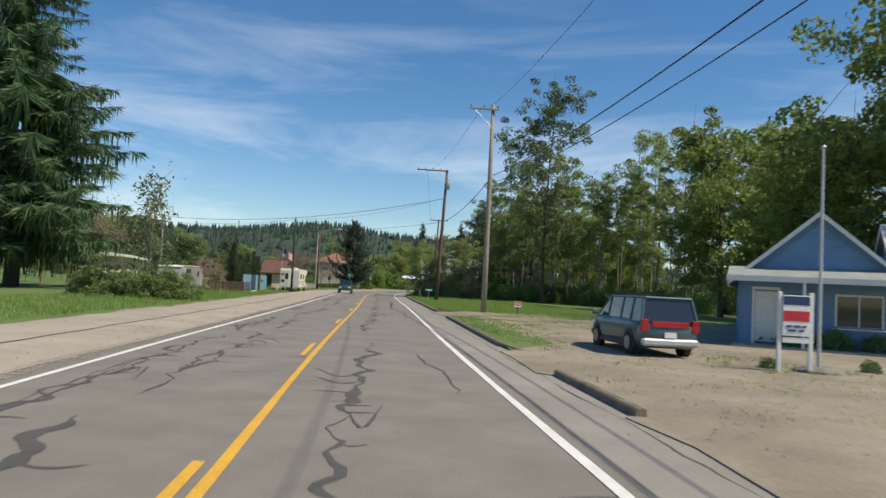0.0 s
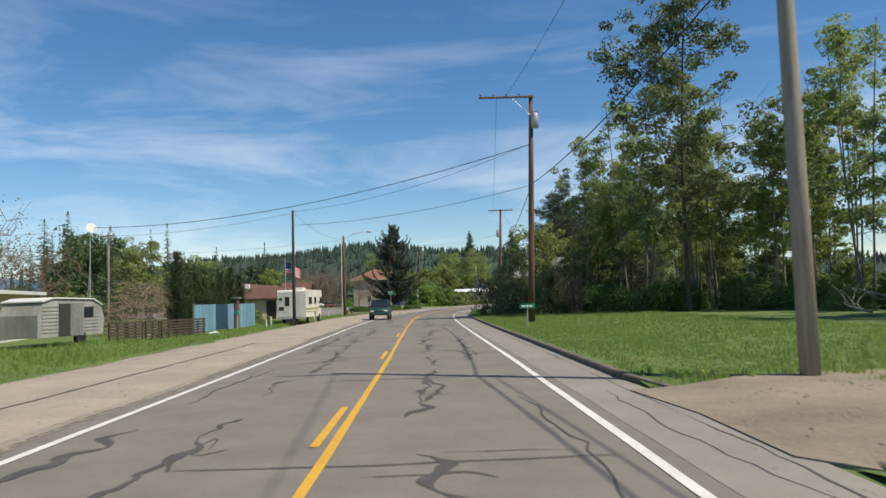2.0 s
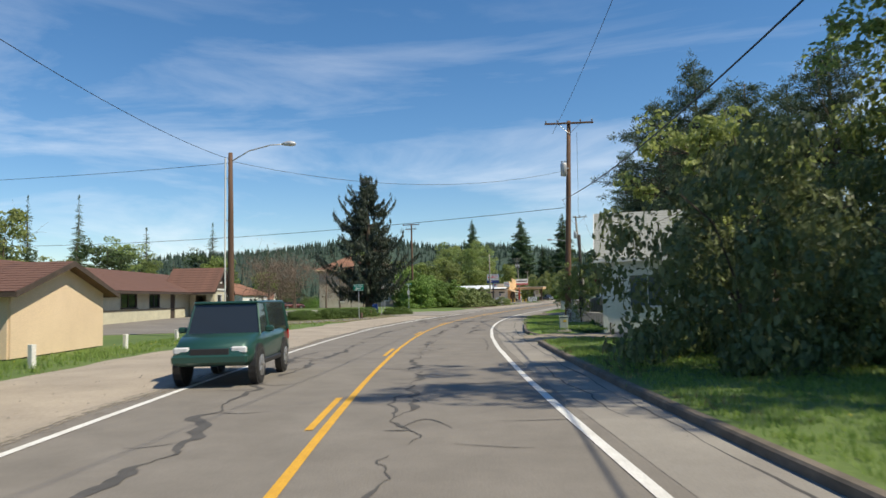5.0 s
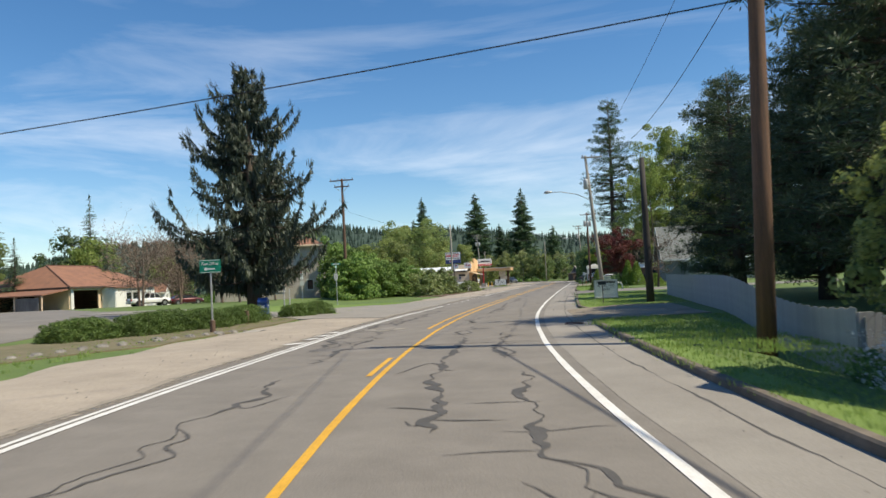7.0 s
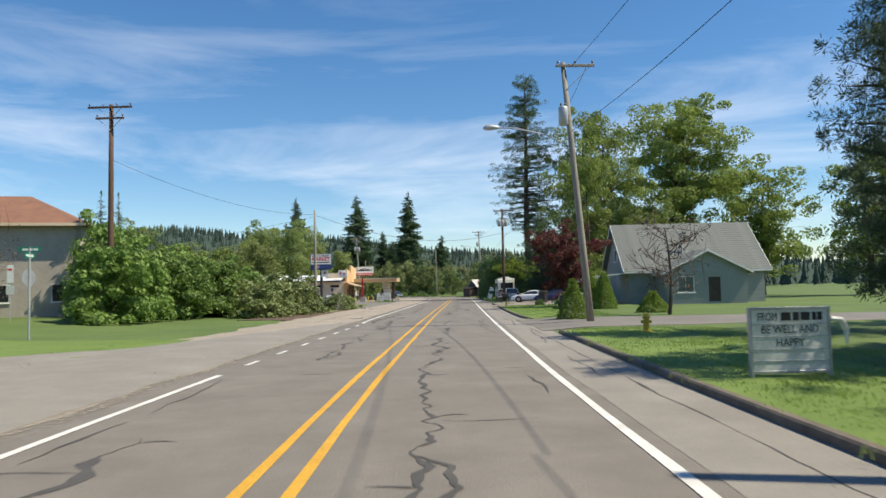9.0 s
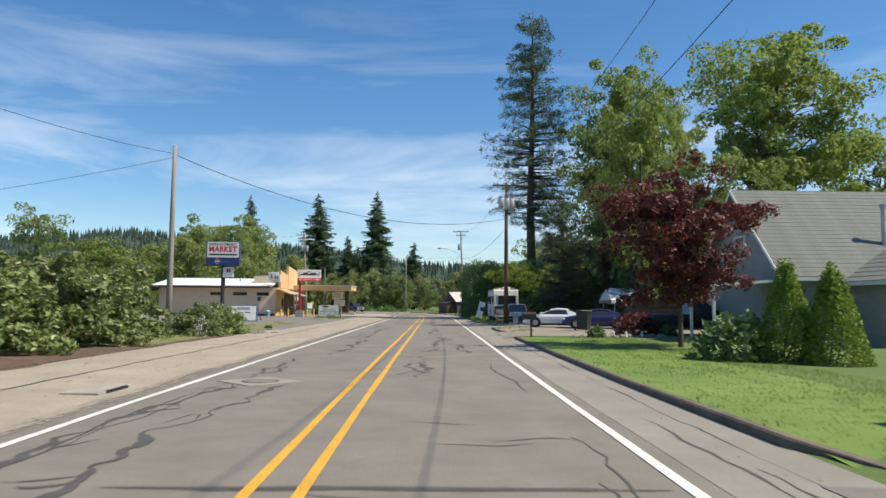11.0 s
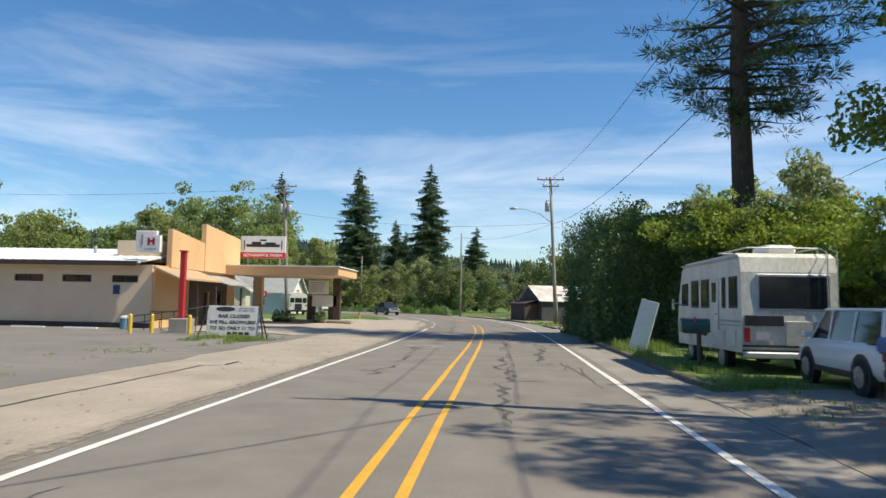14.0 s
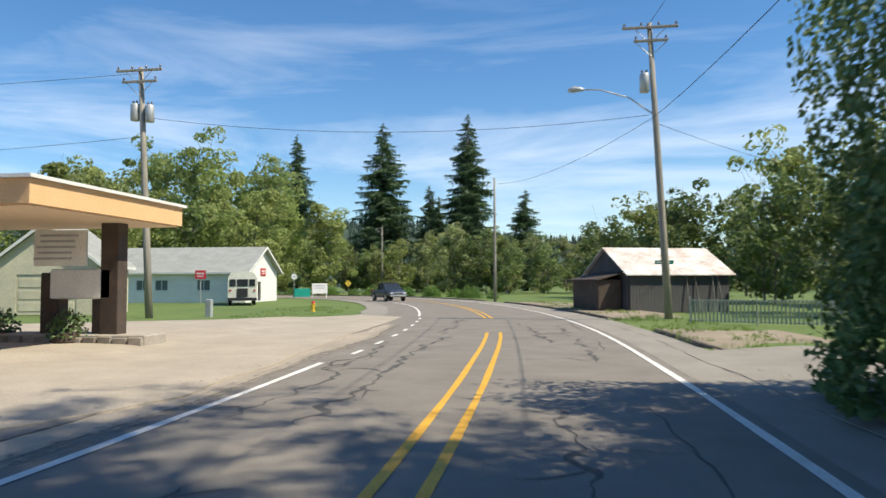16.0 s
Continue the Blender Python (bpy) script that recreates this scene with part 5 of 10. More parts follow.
place(shrub("white_flowering_bush", (0.32, 0.32, 1.2), 111, M_BLOSSOM, 150, 0.05, 0.5, "white blossom at a shrub's foot"), -47.5, 211.0)

# conifers and lawn trees on the right
darkfir = soft_conifer("cedar_tree", 17, (3.6, 4.9, 5.2, 4.9, 4.4, 3.7, 2.8, 1.7, 0.3), 113, M_SPRUCE, z0=1.6, whorl=0.58, per=9, needle=0.27, puff=0.8, flat=0.75, gap=0.04, count=92, width=0.05, label="dense dark conifer over a lawn")
place(darkfir, -21.0, 138, 0, 1.12, 1.0)
for x, y, s, sz in [(-18.8, 130.5, 0.72, 1.08), (-21.6, 145.0, 0.85, 0.7), (-18.6, 150.5, 1.0, 0.85), (-14, 141, 1.2, 1.1), (-22.4, 158.0, 0.9, 0.8), (-21.4, 167.5, 0.6, 0.9), (-15, 158, 1.0, 1.0), (-10, 132, 1.1, 1.1), (-9, 150, 1.2, 1.2), (-19.5, 143, 0.9, 0.9)]:
    put(darkfir, x, y, trng.uniform(0, 360), s, sz)
lawn_maple = broadleaf("vine_maple", 7.5, 3.0, 1.6, 115, M_OLIVE, M_BARK, 5200, 0.17, 0.12, 18, "light green small tree over a fence", puff=0.55, clumps=90)
place(lawn_maple, -22.8, 161.0, 0, 1.0, 0.95)
put(lawn_maple, -17.5, 171, 80, 0.9)
put(lawn_maple, -20.4, 113.3, 40, 1.3, 1.3, label="overhanging light green garden tree")
put(lawn_maple, -13.5, 109, 140, 1.1, 1.4, label="overhanging light green garden tree")
place(broadleaf("red_maple", 6.4, 2.7, 1.7, 117, M_REDLEAF, M_BARK, 15000, 0.13, 0.11, 26, "round dark red Japanese maple on a lawn", puff=0.5, clumps=150), -27.0, 205.0)
M_ARBOR = leafy("arborvitae_leaves", (0.12, 0.2, 0.025), (0.22, 0.3, 0.045), 0.35)
globe = shrub("arborvitae", (0.95, 0.95, 2.9), 119, M_ARBOR, 7000, 0.075, 0.14, "dense cone-shaped bright green arborvitae", fill=0.2, cone=0.55, group="arborvitae by the house")
place(globe, -26.4, 197.9)
put(globe, -25.5, 197.1, 70, 1.0, 0.95)
put(globe, -30.3, 181.5, 10, 0.9, 0.7)
put(globe, -24.3, 188.5, 20, 1.1, 0.45)
bare_small = broadleaf("bare_lawn_tree", 5.2, 2.2, 1.3, 121, M_TWIG, M_BARK, 250, 0.12, 0.12, 18, "small bare tree on a lawn", clump=0.6, cluster=9)
place(bare_small, -24.5, 184.5)
tallmaple = [broadleaf("bigleaf_maple", 25, 6.2, 5.0, 123 + k, M_MAPLE, M_BARK, 38000, 0.25, 0.5, 30, "tall spreading bigleaf maple in new leaf", puff=1.25, clumps=230, trunks=2) for k in range(2)]
place(tallmaple[0], -12.4, 262, 0, 1.1, 1.2)
place(tallmaple[1], -5.6, 240, 0, 1.2, 1.08)
for x, y, s, sz in [(-16, 237, 0.55, 0.48), (-19.5, 234.0, 0.6, 0.74), (-13.5, 228.5, 0.5, 0.42), (-18, 247, 0.6, 0.5), (-9, 238, 0.6, 0.5), (6, 244, 1.0, 0.75), (12, 228, 0.9, 0.7)]:
    put(darks[int(trng.randint(3))], x, y, trng.uniform(0, 360), s * 1.25, sz * 1.6)
for x, y, s, sz in [(-21.4, 240, 0.65, 0.6), (-24.7, 241.6, 0.72, 0.66), (-18, 243.5, 0.65, 0.58), (-22, 251, 0.55, 0.45), (-15.5, 235.5, 0.6, 0.55), (-20, 235, 0.45, 0.42)]:
    put(darkfir, x, y, trng.uniform(0, 360), s, sz)
place(soft_conifer("ponderosa_pine", 38.5, (2.6, 5.6, 6.4, 5.4, 5.6, 4.6, 4.2, 3.4, 3.0, 2.0, 0.4), 127, M_PINE, z0=11.5, whorl=0.82, per=9, needle=0.5, puff=0.82, flat=0.42, tr=0.58, rise=0.0, gap=0.12, count=46, width=0.062, bare=9, label="very tall pine with layered boughs and a bare trunk"), -24.2, 263.8)

# the tall hedge beside the last stretch
tallhedge = shrub("tall_hedge", (2.7, 2.6, 6.0), 131, M_DARKLEAF, 30000, 0.095, 0.3, "tall dense dark green hedge beside the road", "hedge", True, 0.25, group="tall hedges")
place(tallhedge, -29.9, 262.6, 0, 1.0, 1.1)
for x, y, s, sz in [(-29.8, 267.4, 1.0, 1.14), (-30.0, 271.7, 1.0, 1.22), (-26.5, 259.5, 1.05, 1.05), (-24.5, 264, 1.0, 1.1), (-26.8, 271.2, 1.0, 1.2), (-24.5, 270, 1.0, 1.1)]:
    put(tallhedge, x, y, 90 * int(trng.randint(4)), s, sz)
hedgetop = shrub("laurel_top", (3.2, 3.0, 2.6), 133, M_YELLOWGREEN, 5200, 0.13, 0.5, "yellow-green new growth over a hedge", puff=0.6, clumps=60)
place(hedgetop, -25.5, 257.5)
hedgetop.matrix_basis = pose(-25.8, 257.6, 4.2)
for x, y, z in [(-23.2, 261, 4.6), (-21.5, 255.5, 4.2), (-27.5, 259.4, 4.2), (-22, 266, 4.6), (-28.2, 262.5, 4.6), (-26.8, 266.5, 4.7), (-27.5, 270.5, 4.5), (-24.6, 256, 3.2), (-23.0, 253.6, 2.6)]:
    c = copy_thing(hedgetop, pose(x, y, z, 0, 0, trng.uniform(0, 360)))
for x, y, s in [(-21.5, 256, 1.5), (-24.6, 257.5, 1.4), (-19, 259, 1.6)]:
    put(under[1], x, y, trng.uniform(0, 360), s, s * 1.15)

# woods where the road bends away
M_PALEGREEN = leafy("pale_new_leaves", (0.24, 0.28, 0.11), (0.36, 0.39, 0.18), 0.5)
bank = [broadleaf("bank_tree", 9 + 2 * k, 3.6, 0.4, 141 + k, (M_DULL, M_OLIVE, M_PALEGREEN)[k], M_BARK_PALE, 3300, 0.34, 0.14, 18, "light green tree on the bank beyond the bend", puff=0.95, clumps=75, trunks=2) for k in range(3)]
for k, t0 in enumerate(bank):
    place(t0, -30 + 9 * k, 352 + 3 * k)
for k in range(60):
    s = k / 60
    x = -104 + 118 * s + trng.normal() * 2
    y = 388 + 14 * math.sin(s * 9) + trng.uniform(0, 26) - 34 * max(0, s - 0.62)
    sc = trng.uniform(0.6, 0.95)
    put(bank[k % 3], x, y, trng.uniform(0, 360), sc, sc * trng.uniform(0.9, 1.2))
for x, y, s in [(-24, 330, 1.0), (-18, 326, 1.1), (-12, 322, 1.1), (-7, 316, 1.2), (-2, 308, 1.3), (-14, 334, 1.2), (-26, 342, 1.0), (-8, 330, 1.3), (2, 318, 1.3), (-20, 305, 0.8), (-16, 298, 0.9), (-12, 290, 1.0), (-18, 284, 0.9)]:
    put(bank[int(trng.randint(3))], x, y, trng.uniform(0, 360), s, s * trng.uniform(0.95, 1.2))
big = conifer("douglas_fir", 41, 8.6, 151, M_FIR, z0=3, droop=0.3, dens=1.3, spray=1.7, tr=0.7, power=0.6, gap=0.1, label="very tall dark Douglas fir beyond the bend")
place(big, -76.6, 427, 0, 1.12, 0.99)
put(big, -55.4, 423, 130, 0.95, 1.0)
put(big, -67.5, 440, 60, 0.7, 0.66)
put(big, -42.5, 428, 200, 0.75, 0.58)
put(big, -61.5, 418, 200, 0.62, 0.52)
put(big, -105, 445, 90, 0.85, 1.04)
put(big, -111, 452, 40, 0.8, 0.8)
endtree = [(-96, 396, 2.0), (-104, 402, 2.05), (-90, 390, 1.7), (-99, 358, 1.45), (-94, 344, 1.35), (-88, 356, 1.45), (-106, 356, 1.5), (-82, 366, 1.3), (-98, 366, 1.5), (-112, 340, 1.5), (-90, 334, 1.2), (-120, 330, 1.4), (-104, 325, 1.2), (-76, 378, 1.2), (-86, 382, 1.3)]
for k, (x, y, s) in enumerate(endtree):
    put(far_leaf[k % 3], x, y, trng.uniform(0, 360), s * 0.95, s * 0.95)
for k in range(40):
    a, b = at(342 + k * 2.6, 9.5 + trng.uniform(0, 5))
    put(under[0], float(a), float(b), trng.uniform(0, 360), trng.uniform(0.35, 0.6))
for k in range(16):
    put(under[int(trng.randint(2))], -95 + trng.normal() * 9, 216 + k * 3.5, trng.uniform(0, 360), trng.uniform(0.7, 1.1))

# ---- far woods and hills ----
def far_wood(name, pts, material, label, seed, hmin, hmax):
    rs = np.random.RandomState(seed)
    g = Geo()
    for x, y, z in pts:
        h = rs.uniform(hmin, hmax)
        r = h * rs.uniform(0.16, 0.24)
        n, layers = 6, 4
        vs, fs = [], []
        for k in range(layers):
            z0, z1 = h * (0.08 + 0.23 * k), h * min(1.0, 0.08 + 0.23 * k + 0.36)
            rr = r * (1 - k / layers) * rs.uniform(0.85, 1.15)
            o = len(vs)
            a0 = rs.uniform(0, 6.28)
            vs += [(x + math.cos(a0 + 6.283 * i / n) * rr * rs.uniform(0.7, 1.2), y + math.sin(a0 + 6.283 * i / n) * rr * rs.uniform(0.7, 1.2), z + z0 - rs.uniform(0, 0.05) * h) for i in range(n)] + [(x, y, z + z1)]
            fs += [(o + i, o + (i + 1) % n, o + n) for i in range(n)]
        g.add(vs, fs)
    return tagged(part(name, g, material), label, "woods", "", "stuff")


def hill(name, cx, cy, ang, length, depth, height, material, label, seed):
    """A long wooded ridge; returns its height function for the trees."""
    c, s = math.cos(radians(ang)), math.sin(radians(ang))
    nu, nv = 60, 14

    def hz(u, v):
        crest = height * (0.55 + 0.45 * noise.noise((u * 2.2 + seed, 0.3, seed)) + 0.12 * noise.noise((u * 9 + seed, 1.3, seed)))
        return max(0, crest * math.sin(math.pi * min(max(v, 0), 1)) ** 0.8 * (1 - abs(2 * u - 1) ** 4)) - 3

    vs = [(cx + c * (u - 0.5) * length - s * (v - 0.5) * depth, cy + s * (u - 0.5) * length + c * (v - 0.5) * depth, hz(u, v)) for u in np.linspace(0, 1, nu) for v in np.linspace(0, 1, nv)]
    g = Geo().add(vs, [(i * nv + j, (i + 1) * nv + j, (i + 1) * nv + j + 1, i * nv + j + 1) for i in range(nu - 1) for j in range(nv - 1)])
    tagged(part(name, g, material, smooth=True), label, "hill", "", "structure")
    return lambda u, v: (cx + c * (u - 0.5) * length - s * (v - 0.5) * depth, cy + s * (u - 0.5) * length + c * (v - 0.5) * depth, hz(u, v))


M_FARFIR = surf("far_fir_wood", (0.048, 0.08, 0.055), (0.03, 0.054, 0.042), 0.95, 0.02, 0.3, 0)
# the blue of distance haze is put into the hills' base colour
M_HAZEHILL = surf("haze_blue_hill", (0.10, 0.17, 0.27), (0.085, 0.15, 0.24), 1.0, 0.003, 0.02, 0)
f1 = hill("wooded_ridge", -400, 1150, 8, 1300, 420, 128, M_FARFIR, "dark fir-covered ridge beyond the valley", 2.3)
far_wood("ridge_firs", [f1(u, v) for u, v in np.random.RandomState(5).uniform((0.02, 0.12), (0.98, 0.75), (4200, 2))], M_FARFIR, "dense dark firs on the ridge", 6, 7, 13)
f2 = hill("wooded_ridge", 330, 1300, -20, 1000, 380, 100, M_FARFIR, "lower fir-covered ridge to the east", 7.1)
far_wood("ridge_firs", [f2(u, v) for u, v in np.random.RandomState(8).uniform((0.02, 0.12), (0.98, 0.75), (1500, 2))], M_FARFIR, "dense dark firs on the lower ridge", 9, 7, 13)
hill("blue_hill", -2300, 3300, 25, 3600, 900, 260, M_HAZEHILL, "far hills with the blue of haze in their colour", 4.4)
hill("blue_hill", 300, 4100, 0, 2600, 800, 200, M_HAZEHILL, "far hills with the blue of haze in their colour", 9.4)
valley = [(x, y, 0) for x, y in np.random.RandomState(12).uniform((-420, 240), (-140, 640), (420, 2))] + [(x, y, 0) for x, y in np.random.RandomState(13).uniform((-140, 480), (320, 700), (420, 2))]
far_wood("valley_trees", valley, M_FARFIR, "mixed dark trees across the valley floor", 14, 8, 19)

# ---- buildings ----
M_BLUEWALL = surf("blue_siding", (0.16, 0.29, 0.47), (0.12, 0.23, 0.39), 0.7, 0.8, 20, 0.1, streak=(1, 1, 4))
M_WHITEWALL = surf("white_siding", (0.84, 0.83, 0.79), (0.75, 0.74, 0.7), 0.65, 0.7, 20, 0.1, streak=(1, 1, 4))
M_GREYWALL = surf("grey_green_siding", (0.3, 0.325, 0.31), (0.24, 0.262, 0.25), 0.7, 0.8, 20, 0.1, streak=(1, 1, 4))
M_TANWALL = surf("tan_stucco", (0.77, 0.6, 0.42), (0.69, 0.53, 0.37), 0.85, 0.5, 25, 0.2)
M_ORANGEWALL = surf("apricot_stucco", (0.74, 0.48, 0.25), (0.66, 0.42, 0.21), 0.85, 0.5, 25, 0.15)
M_CREAMWALL = surf("cream_block_wall", (0.62, 0.58, 0.43), (0.5, 0.47, 0.35), 0.85, 0.8, 20, 0.15)
M_BROWNROOF = surf("brown_shingle_roof", (0.17, 0.085, 0.06), (0.115, 0.06, 0.045), 0.9, 1.2, 16, 0.4)
M_RUSTROOF = surf("rust_tile_roof", (0.29, 0.14, 0.082), (0.2, 0.1, 0.065), 0.85, 1.0, 16, 0.4)
M_GREYROOF = surf("grey_shingle_roof", (0.33, 0.34, 0.325), (0.25, 0.26, 0.245), 0.9, 1.0, 14, 0.4)
M_SLATEROOF = surf("dark_grey_shingle_roof", (0.2, 0.21, 0.195), (0.14, 0.15, 0.14), 0.9, 1.0, 14, 0.4)
M_PALEROOF = surf("pale_metal_roof", (0.84, 0.86, 0.86), (0.72, 0.74, 0.74), 0.4, 0.5, 12, 0.1, 0.05)
M_BROWNWOOD = surf("dark_brown_wood", (0.085, 0.06, 0.045), (0.05, 0.037, 0.03), 0.8, 2, 25, 0.2)
M_GREYWOOD = surf("weathered_grey_wood", (0.23, 0.225, 0.215), (0.13, 0.125, 0.12), 0.9, 1.5, 18, 0.35, streak=(1, 1, 0.25))
M_DARKSHED = surf("dark_plank_wall", (0.10, 0.10, 0.105), (0.055, 0.055, 0.06), 0.9, 1.5, 18, 0.35, streak=(3, 3, 0.25))
# near-black for rooms and openings, standing in for their inner shade
M_DARKIN = surf("dark_interior", (0.04, 0.038, 0.036), None, 0.9, 1, 10, 0)
M_RED = surf("red_paint", (0.55, 0.025, 0.03), (0.42, 0.02, 0.025), 0.45, 2, 20, 0.05)
M_GREENPAINT = surf("green_sign_paint", (0.0, 0.24, 0.15), (0.0, 0.19, 0.12), 0.45, 2, 20, 0.03)
M_NAVY = surf("navy_paint", (0.03, 0.05, 0.17), (0.02, 0.035, 0.12), 0.4, 2, 20, 0.03)
M_BLUESIGN = surf("blue_paint", (0.04, 0.10, 0.33), (0.03, 0.08, 0.27), 0.4, 2, 20, 0.03)
M_YELLOWPAINT = surf("yellow_paint", (0.75, 0.52, 0.05), (0.6, 0.4, 0.04), 0.5, 2, 20, 0.05)
M_FENCE = surf("grey_white_fence", (0.47, 0.46, 0.44), (0.33, 0.325, 0.31), 0.85, 1, 14, 0.2, streak=(1, 1, 0.3), spread=0.06)
M_BLUEPANEL = surf("weathered_blue_panel", (0.17, 0.33, 0.44), (0.125, 0.26, 0.36), 0.75, 0.8, 12, 0.15, spread=0.06)
M_NAVYPANEL = surf("navy_panel", (0.022, 0.06, 0.12), (0.016, 0.045, 0.09), 0.75, 0.8, 12, 0.15)


def boards(parent, p0, p1, z0, z1, material, openings=(), step=0.19, th=0.022, off=0.012):
    """Lapped siding boards over a wall, each a piece of its own, cut at the openings."""
    d = Vector((p1[0] - p0[0], p1[1] - p0[1], 0))
    ln, ang = d.length, math.atan2(d.y, d.x)
    d.normalize()
    nrm = Vector((d.y, -d.x, 0))
    cache = {}
    z = z0
    while z < z1 - 0.02:
        h = min(step, z1 - z)
        cuts = [(max(0, o[0]), min(ln, o[1])) for o in openings if o[2] < z + h * 0.5 < o[3]]
        us = [0.0] + [v for c in sorted(cuts) for v in c] + [ln]
        for a, b in zip(us[::2], us[1::2]):
            if b - a < 0.03:
                continue
            key = (round(b - a, 3), round(h, 3))
            if key not in cache:
                cache[key] = Geo().box((0, 0, 0), (b - a, th, h + 0.012), rx=0.07).mesh("board")
                cache[key].materials.append(material)
            ob = new("board", cache[key])
            ob.parent = parent
            c = Vector((p0[0], p0[1], 0)) + d * ((a + b) / 2) + nrm * off
            ob.matrix_basis = pose(c.x, c.y, z + h / 2, 0, 0, math.degrees(ang))
        z += step


def window(parent, p0, p1, u0, u1, z0, z1, glass=None, frame_mat=None, mull=1, th=0.1, depth=0.05, name="window", sill=True):
    """A framed window set into the wall p0-p1 (u along it), glass recessed."""
    d = Vector((p1[0] - p0[0], p1[1] - p0[1], 0)).normalized()
    ang = math.atan2(d.y, d.x)
    nrm = Vector((d.y, -d.x, 0))
    w, h = u1 - u0, z1 - z0
    fm = frame_mat or M_WHITE
    f = 0.07
    g = Geo()
    for cx, cz, sx, sz in ((0, h / 2 - f / 2, w + 0.06, f), (0, -h / 2 + f / 2, w + 0.06, f), (-w / 2 + f / 2 - 0.01, 0, f, h - 2 * f), (w / 2 - f / 2 + 0.01, 0, f, h - 2 * f)):
        g.box((cx, 0, cz), (sx, th + 0.05, sz))
    for k in range(mull):
        g.box((-w / 2 + w * (k + 1) / (mull + 1), 0, 0), (0.045, th * 0.7, h - 2 * f))
    win = part(name, g, fm, parent, "framed window")
    c = Vector((p0[0], p0[1], 0)) + d * ((u0 + u1) / 2) + nrm * 0.015
    win.matrix_basis = pose(c.x, c.y, (z0 + z1) / 2, 0, 0, math.degrees(ang))
    for k in range(mull + 1):
        a = -w / 2 + w * k / (mull + 1)
        b = -w / 2 + w * (k + 1) / (mull + 1)
        part("pane", Geo().box(((a + b) / 2, depth * 0.4, 0), (b - a - 0.04, 0.012, h - 2 * f + 0.02)), glass or M_GLASS, win)
    if sill:
        part("sill", Geo().box((0, -0.05, -h / 2 - 0.03), (w + 0.16, th + 0.1, 0.05), bev=0.01), fm, win)
    return win


def gable_roof(parent, x0, x1, y0, y1, ze, zr, material, axis="x", over=0.35, th=0.14, fascia=None, courses=0):
    """Two roof slopes over a rectangle, the ridge along an axis, with overhang, fascia boards and shingle courses."""
    if axis == "x":
        ym = (y0 + y1) / 2
        sl = (zr - ze) / (ym - y0)
        prof = [(y0 - over, ze - over * sl), (ym, zr), (y1 + over, ze - over * sl), (y1 + over, ze - over * sl + th), (ym, zr + th * 1.15), (y0 - over, ze - over * sl + th)]
        g = Geo().prism(prof, x0 - over, x1 + over, "x")
    else:
        xm = (x0 + x1) / 2
        sl = (zr - ze) / (xm - x0)
        prof = [(x0 - over, ze - over * sl), (xm, zr), (x1 + over, ze - over * sl), (x1 + over, ze - over * sl + th), (xm, zr + th * 1.15), (x0 - over, ze - over * sl + th)]
        g = Geo().prism(prof, y0 - over, y1 + over, "y")
    roof = part("roof", g, material, parent)
    if courses:
        half = ((y1 - y0) if axis == "x" else (x1 - x0)) / 2 + over
        ln = math.hypot(half, half * sl)
        ang = math.atan(sl)
        me = Geo().box((0, 0, 0), ((x1 - x0 if axis == "x" else y1 - y0) + 2 * over - 0.02, ln / courses + 0.03, 0.018), rx=-0.035).mesh("shingle_course")
        me.materials.append(material)
        for k in range(courses):
            w = (k + 0.5) / courses
            for sg in (-1, 1):
                ob = new("shingle_course", me)
                ob.parent = roof
                zz = zr + th * 1.15 - half * (1 - w) * sl + 0.012
                if axis == "x":
                    ob.matrix_basis = pose((x0 + x1) / 2, (y0 + y1) / 2 + sg * half * (1 - w), zz, 0, 0, 0 if sg < 0 else 180) @ pose(0, 0, 0, math.degrees(ang), 0, 0)
                else:
                    ob.matrix_basis = pose((x0 + x1) / 2 + sg * half * (1 - w), (y0 + y1) / 2, zz, 0, 0, -90 if sg < 0 else 90) @ pose(0, 0, 0, math.degrees(ang), 0, 0)
    if fascia:
        g = Geo()
        if axis == "x":
            for y in (y0 - over - 0.02, y1 + over + 0.02):
                g.box(((x0 + x1) / 2, y, ze - over * sl + th * 0.45), (x1 - x0 + 2 * over + 0.04, 0.035, 0.17))
            for x in (x0 - over - 0.022, x1 + over + 0.022):
                g.prism([(y0 - over, ze - over * sl - 0.03), (ym, zr - 0.03), (y1 + over, ze - over * sl - 0.03), (y1 + over, ze - over * sl + th + 0.02), (ym, zr + th * 1.15 + 0.02), (y0 - over, ze - over * sl + th + 0.02)], x - 0.02, x + 0.02, "x")
        else:
            for x in (x0 - over - 0.02, x1 + over + 0.02):
                g.box((x, (y0 + y1) / 2, ze - over * sl + th * 0.45), (0.035, y1 - y0 + 2 * over + 0.04, 0.17))
            for y in (y0 - over - 0.022, y1 + over + 0.022):
                g.prism([(x0 - over, ze - over * sl - 0.03), (xm, zr - 0.03), (x1 + over, ze - over * sl - 0.03), (x1 + over, ze - over * sl + th + 0.02), (xm, zr + th * 1.15 + 0.02), (x0 - over, ze - over * sl + th + 0.02)], y - 0.02, y + 0.02, "y")
        part("fascia", g, fascia, roof)
    return roof


def gable_end(g, axis, pos, a, b, ze, zr, th=0.15):
    m = (a + b) / 2
    g.prism([(a, ze), (b, ze), (m, zr)], pos - th / 2, pos + th / 2, axis)


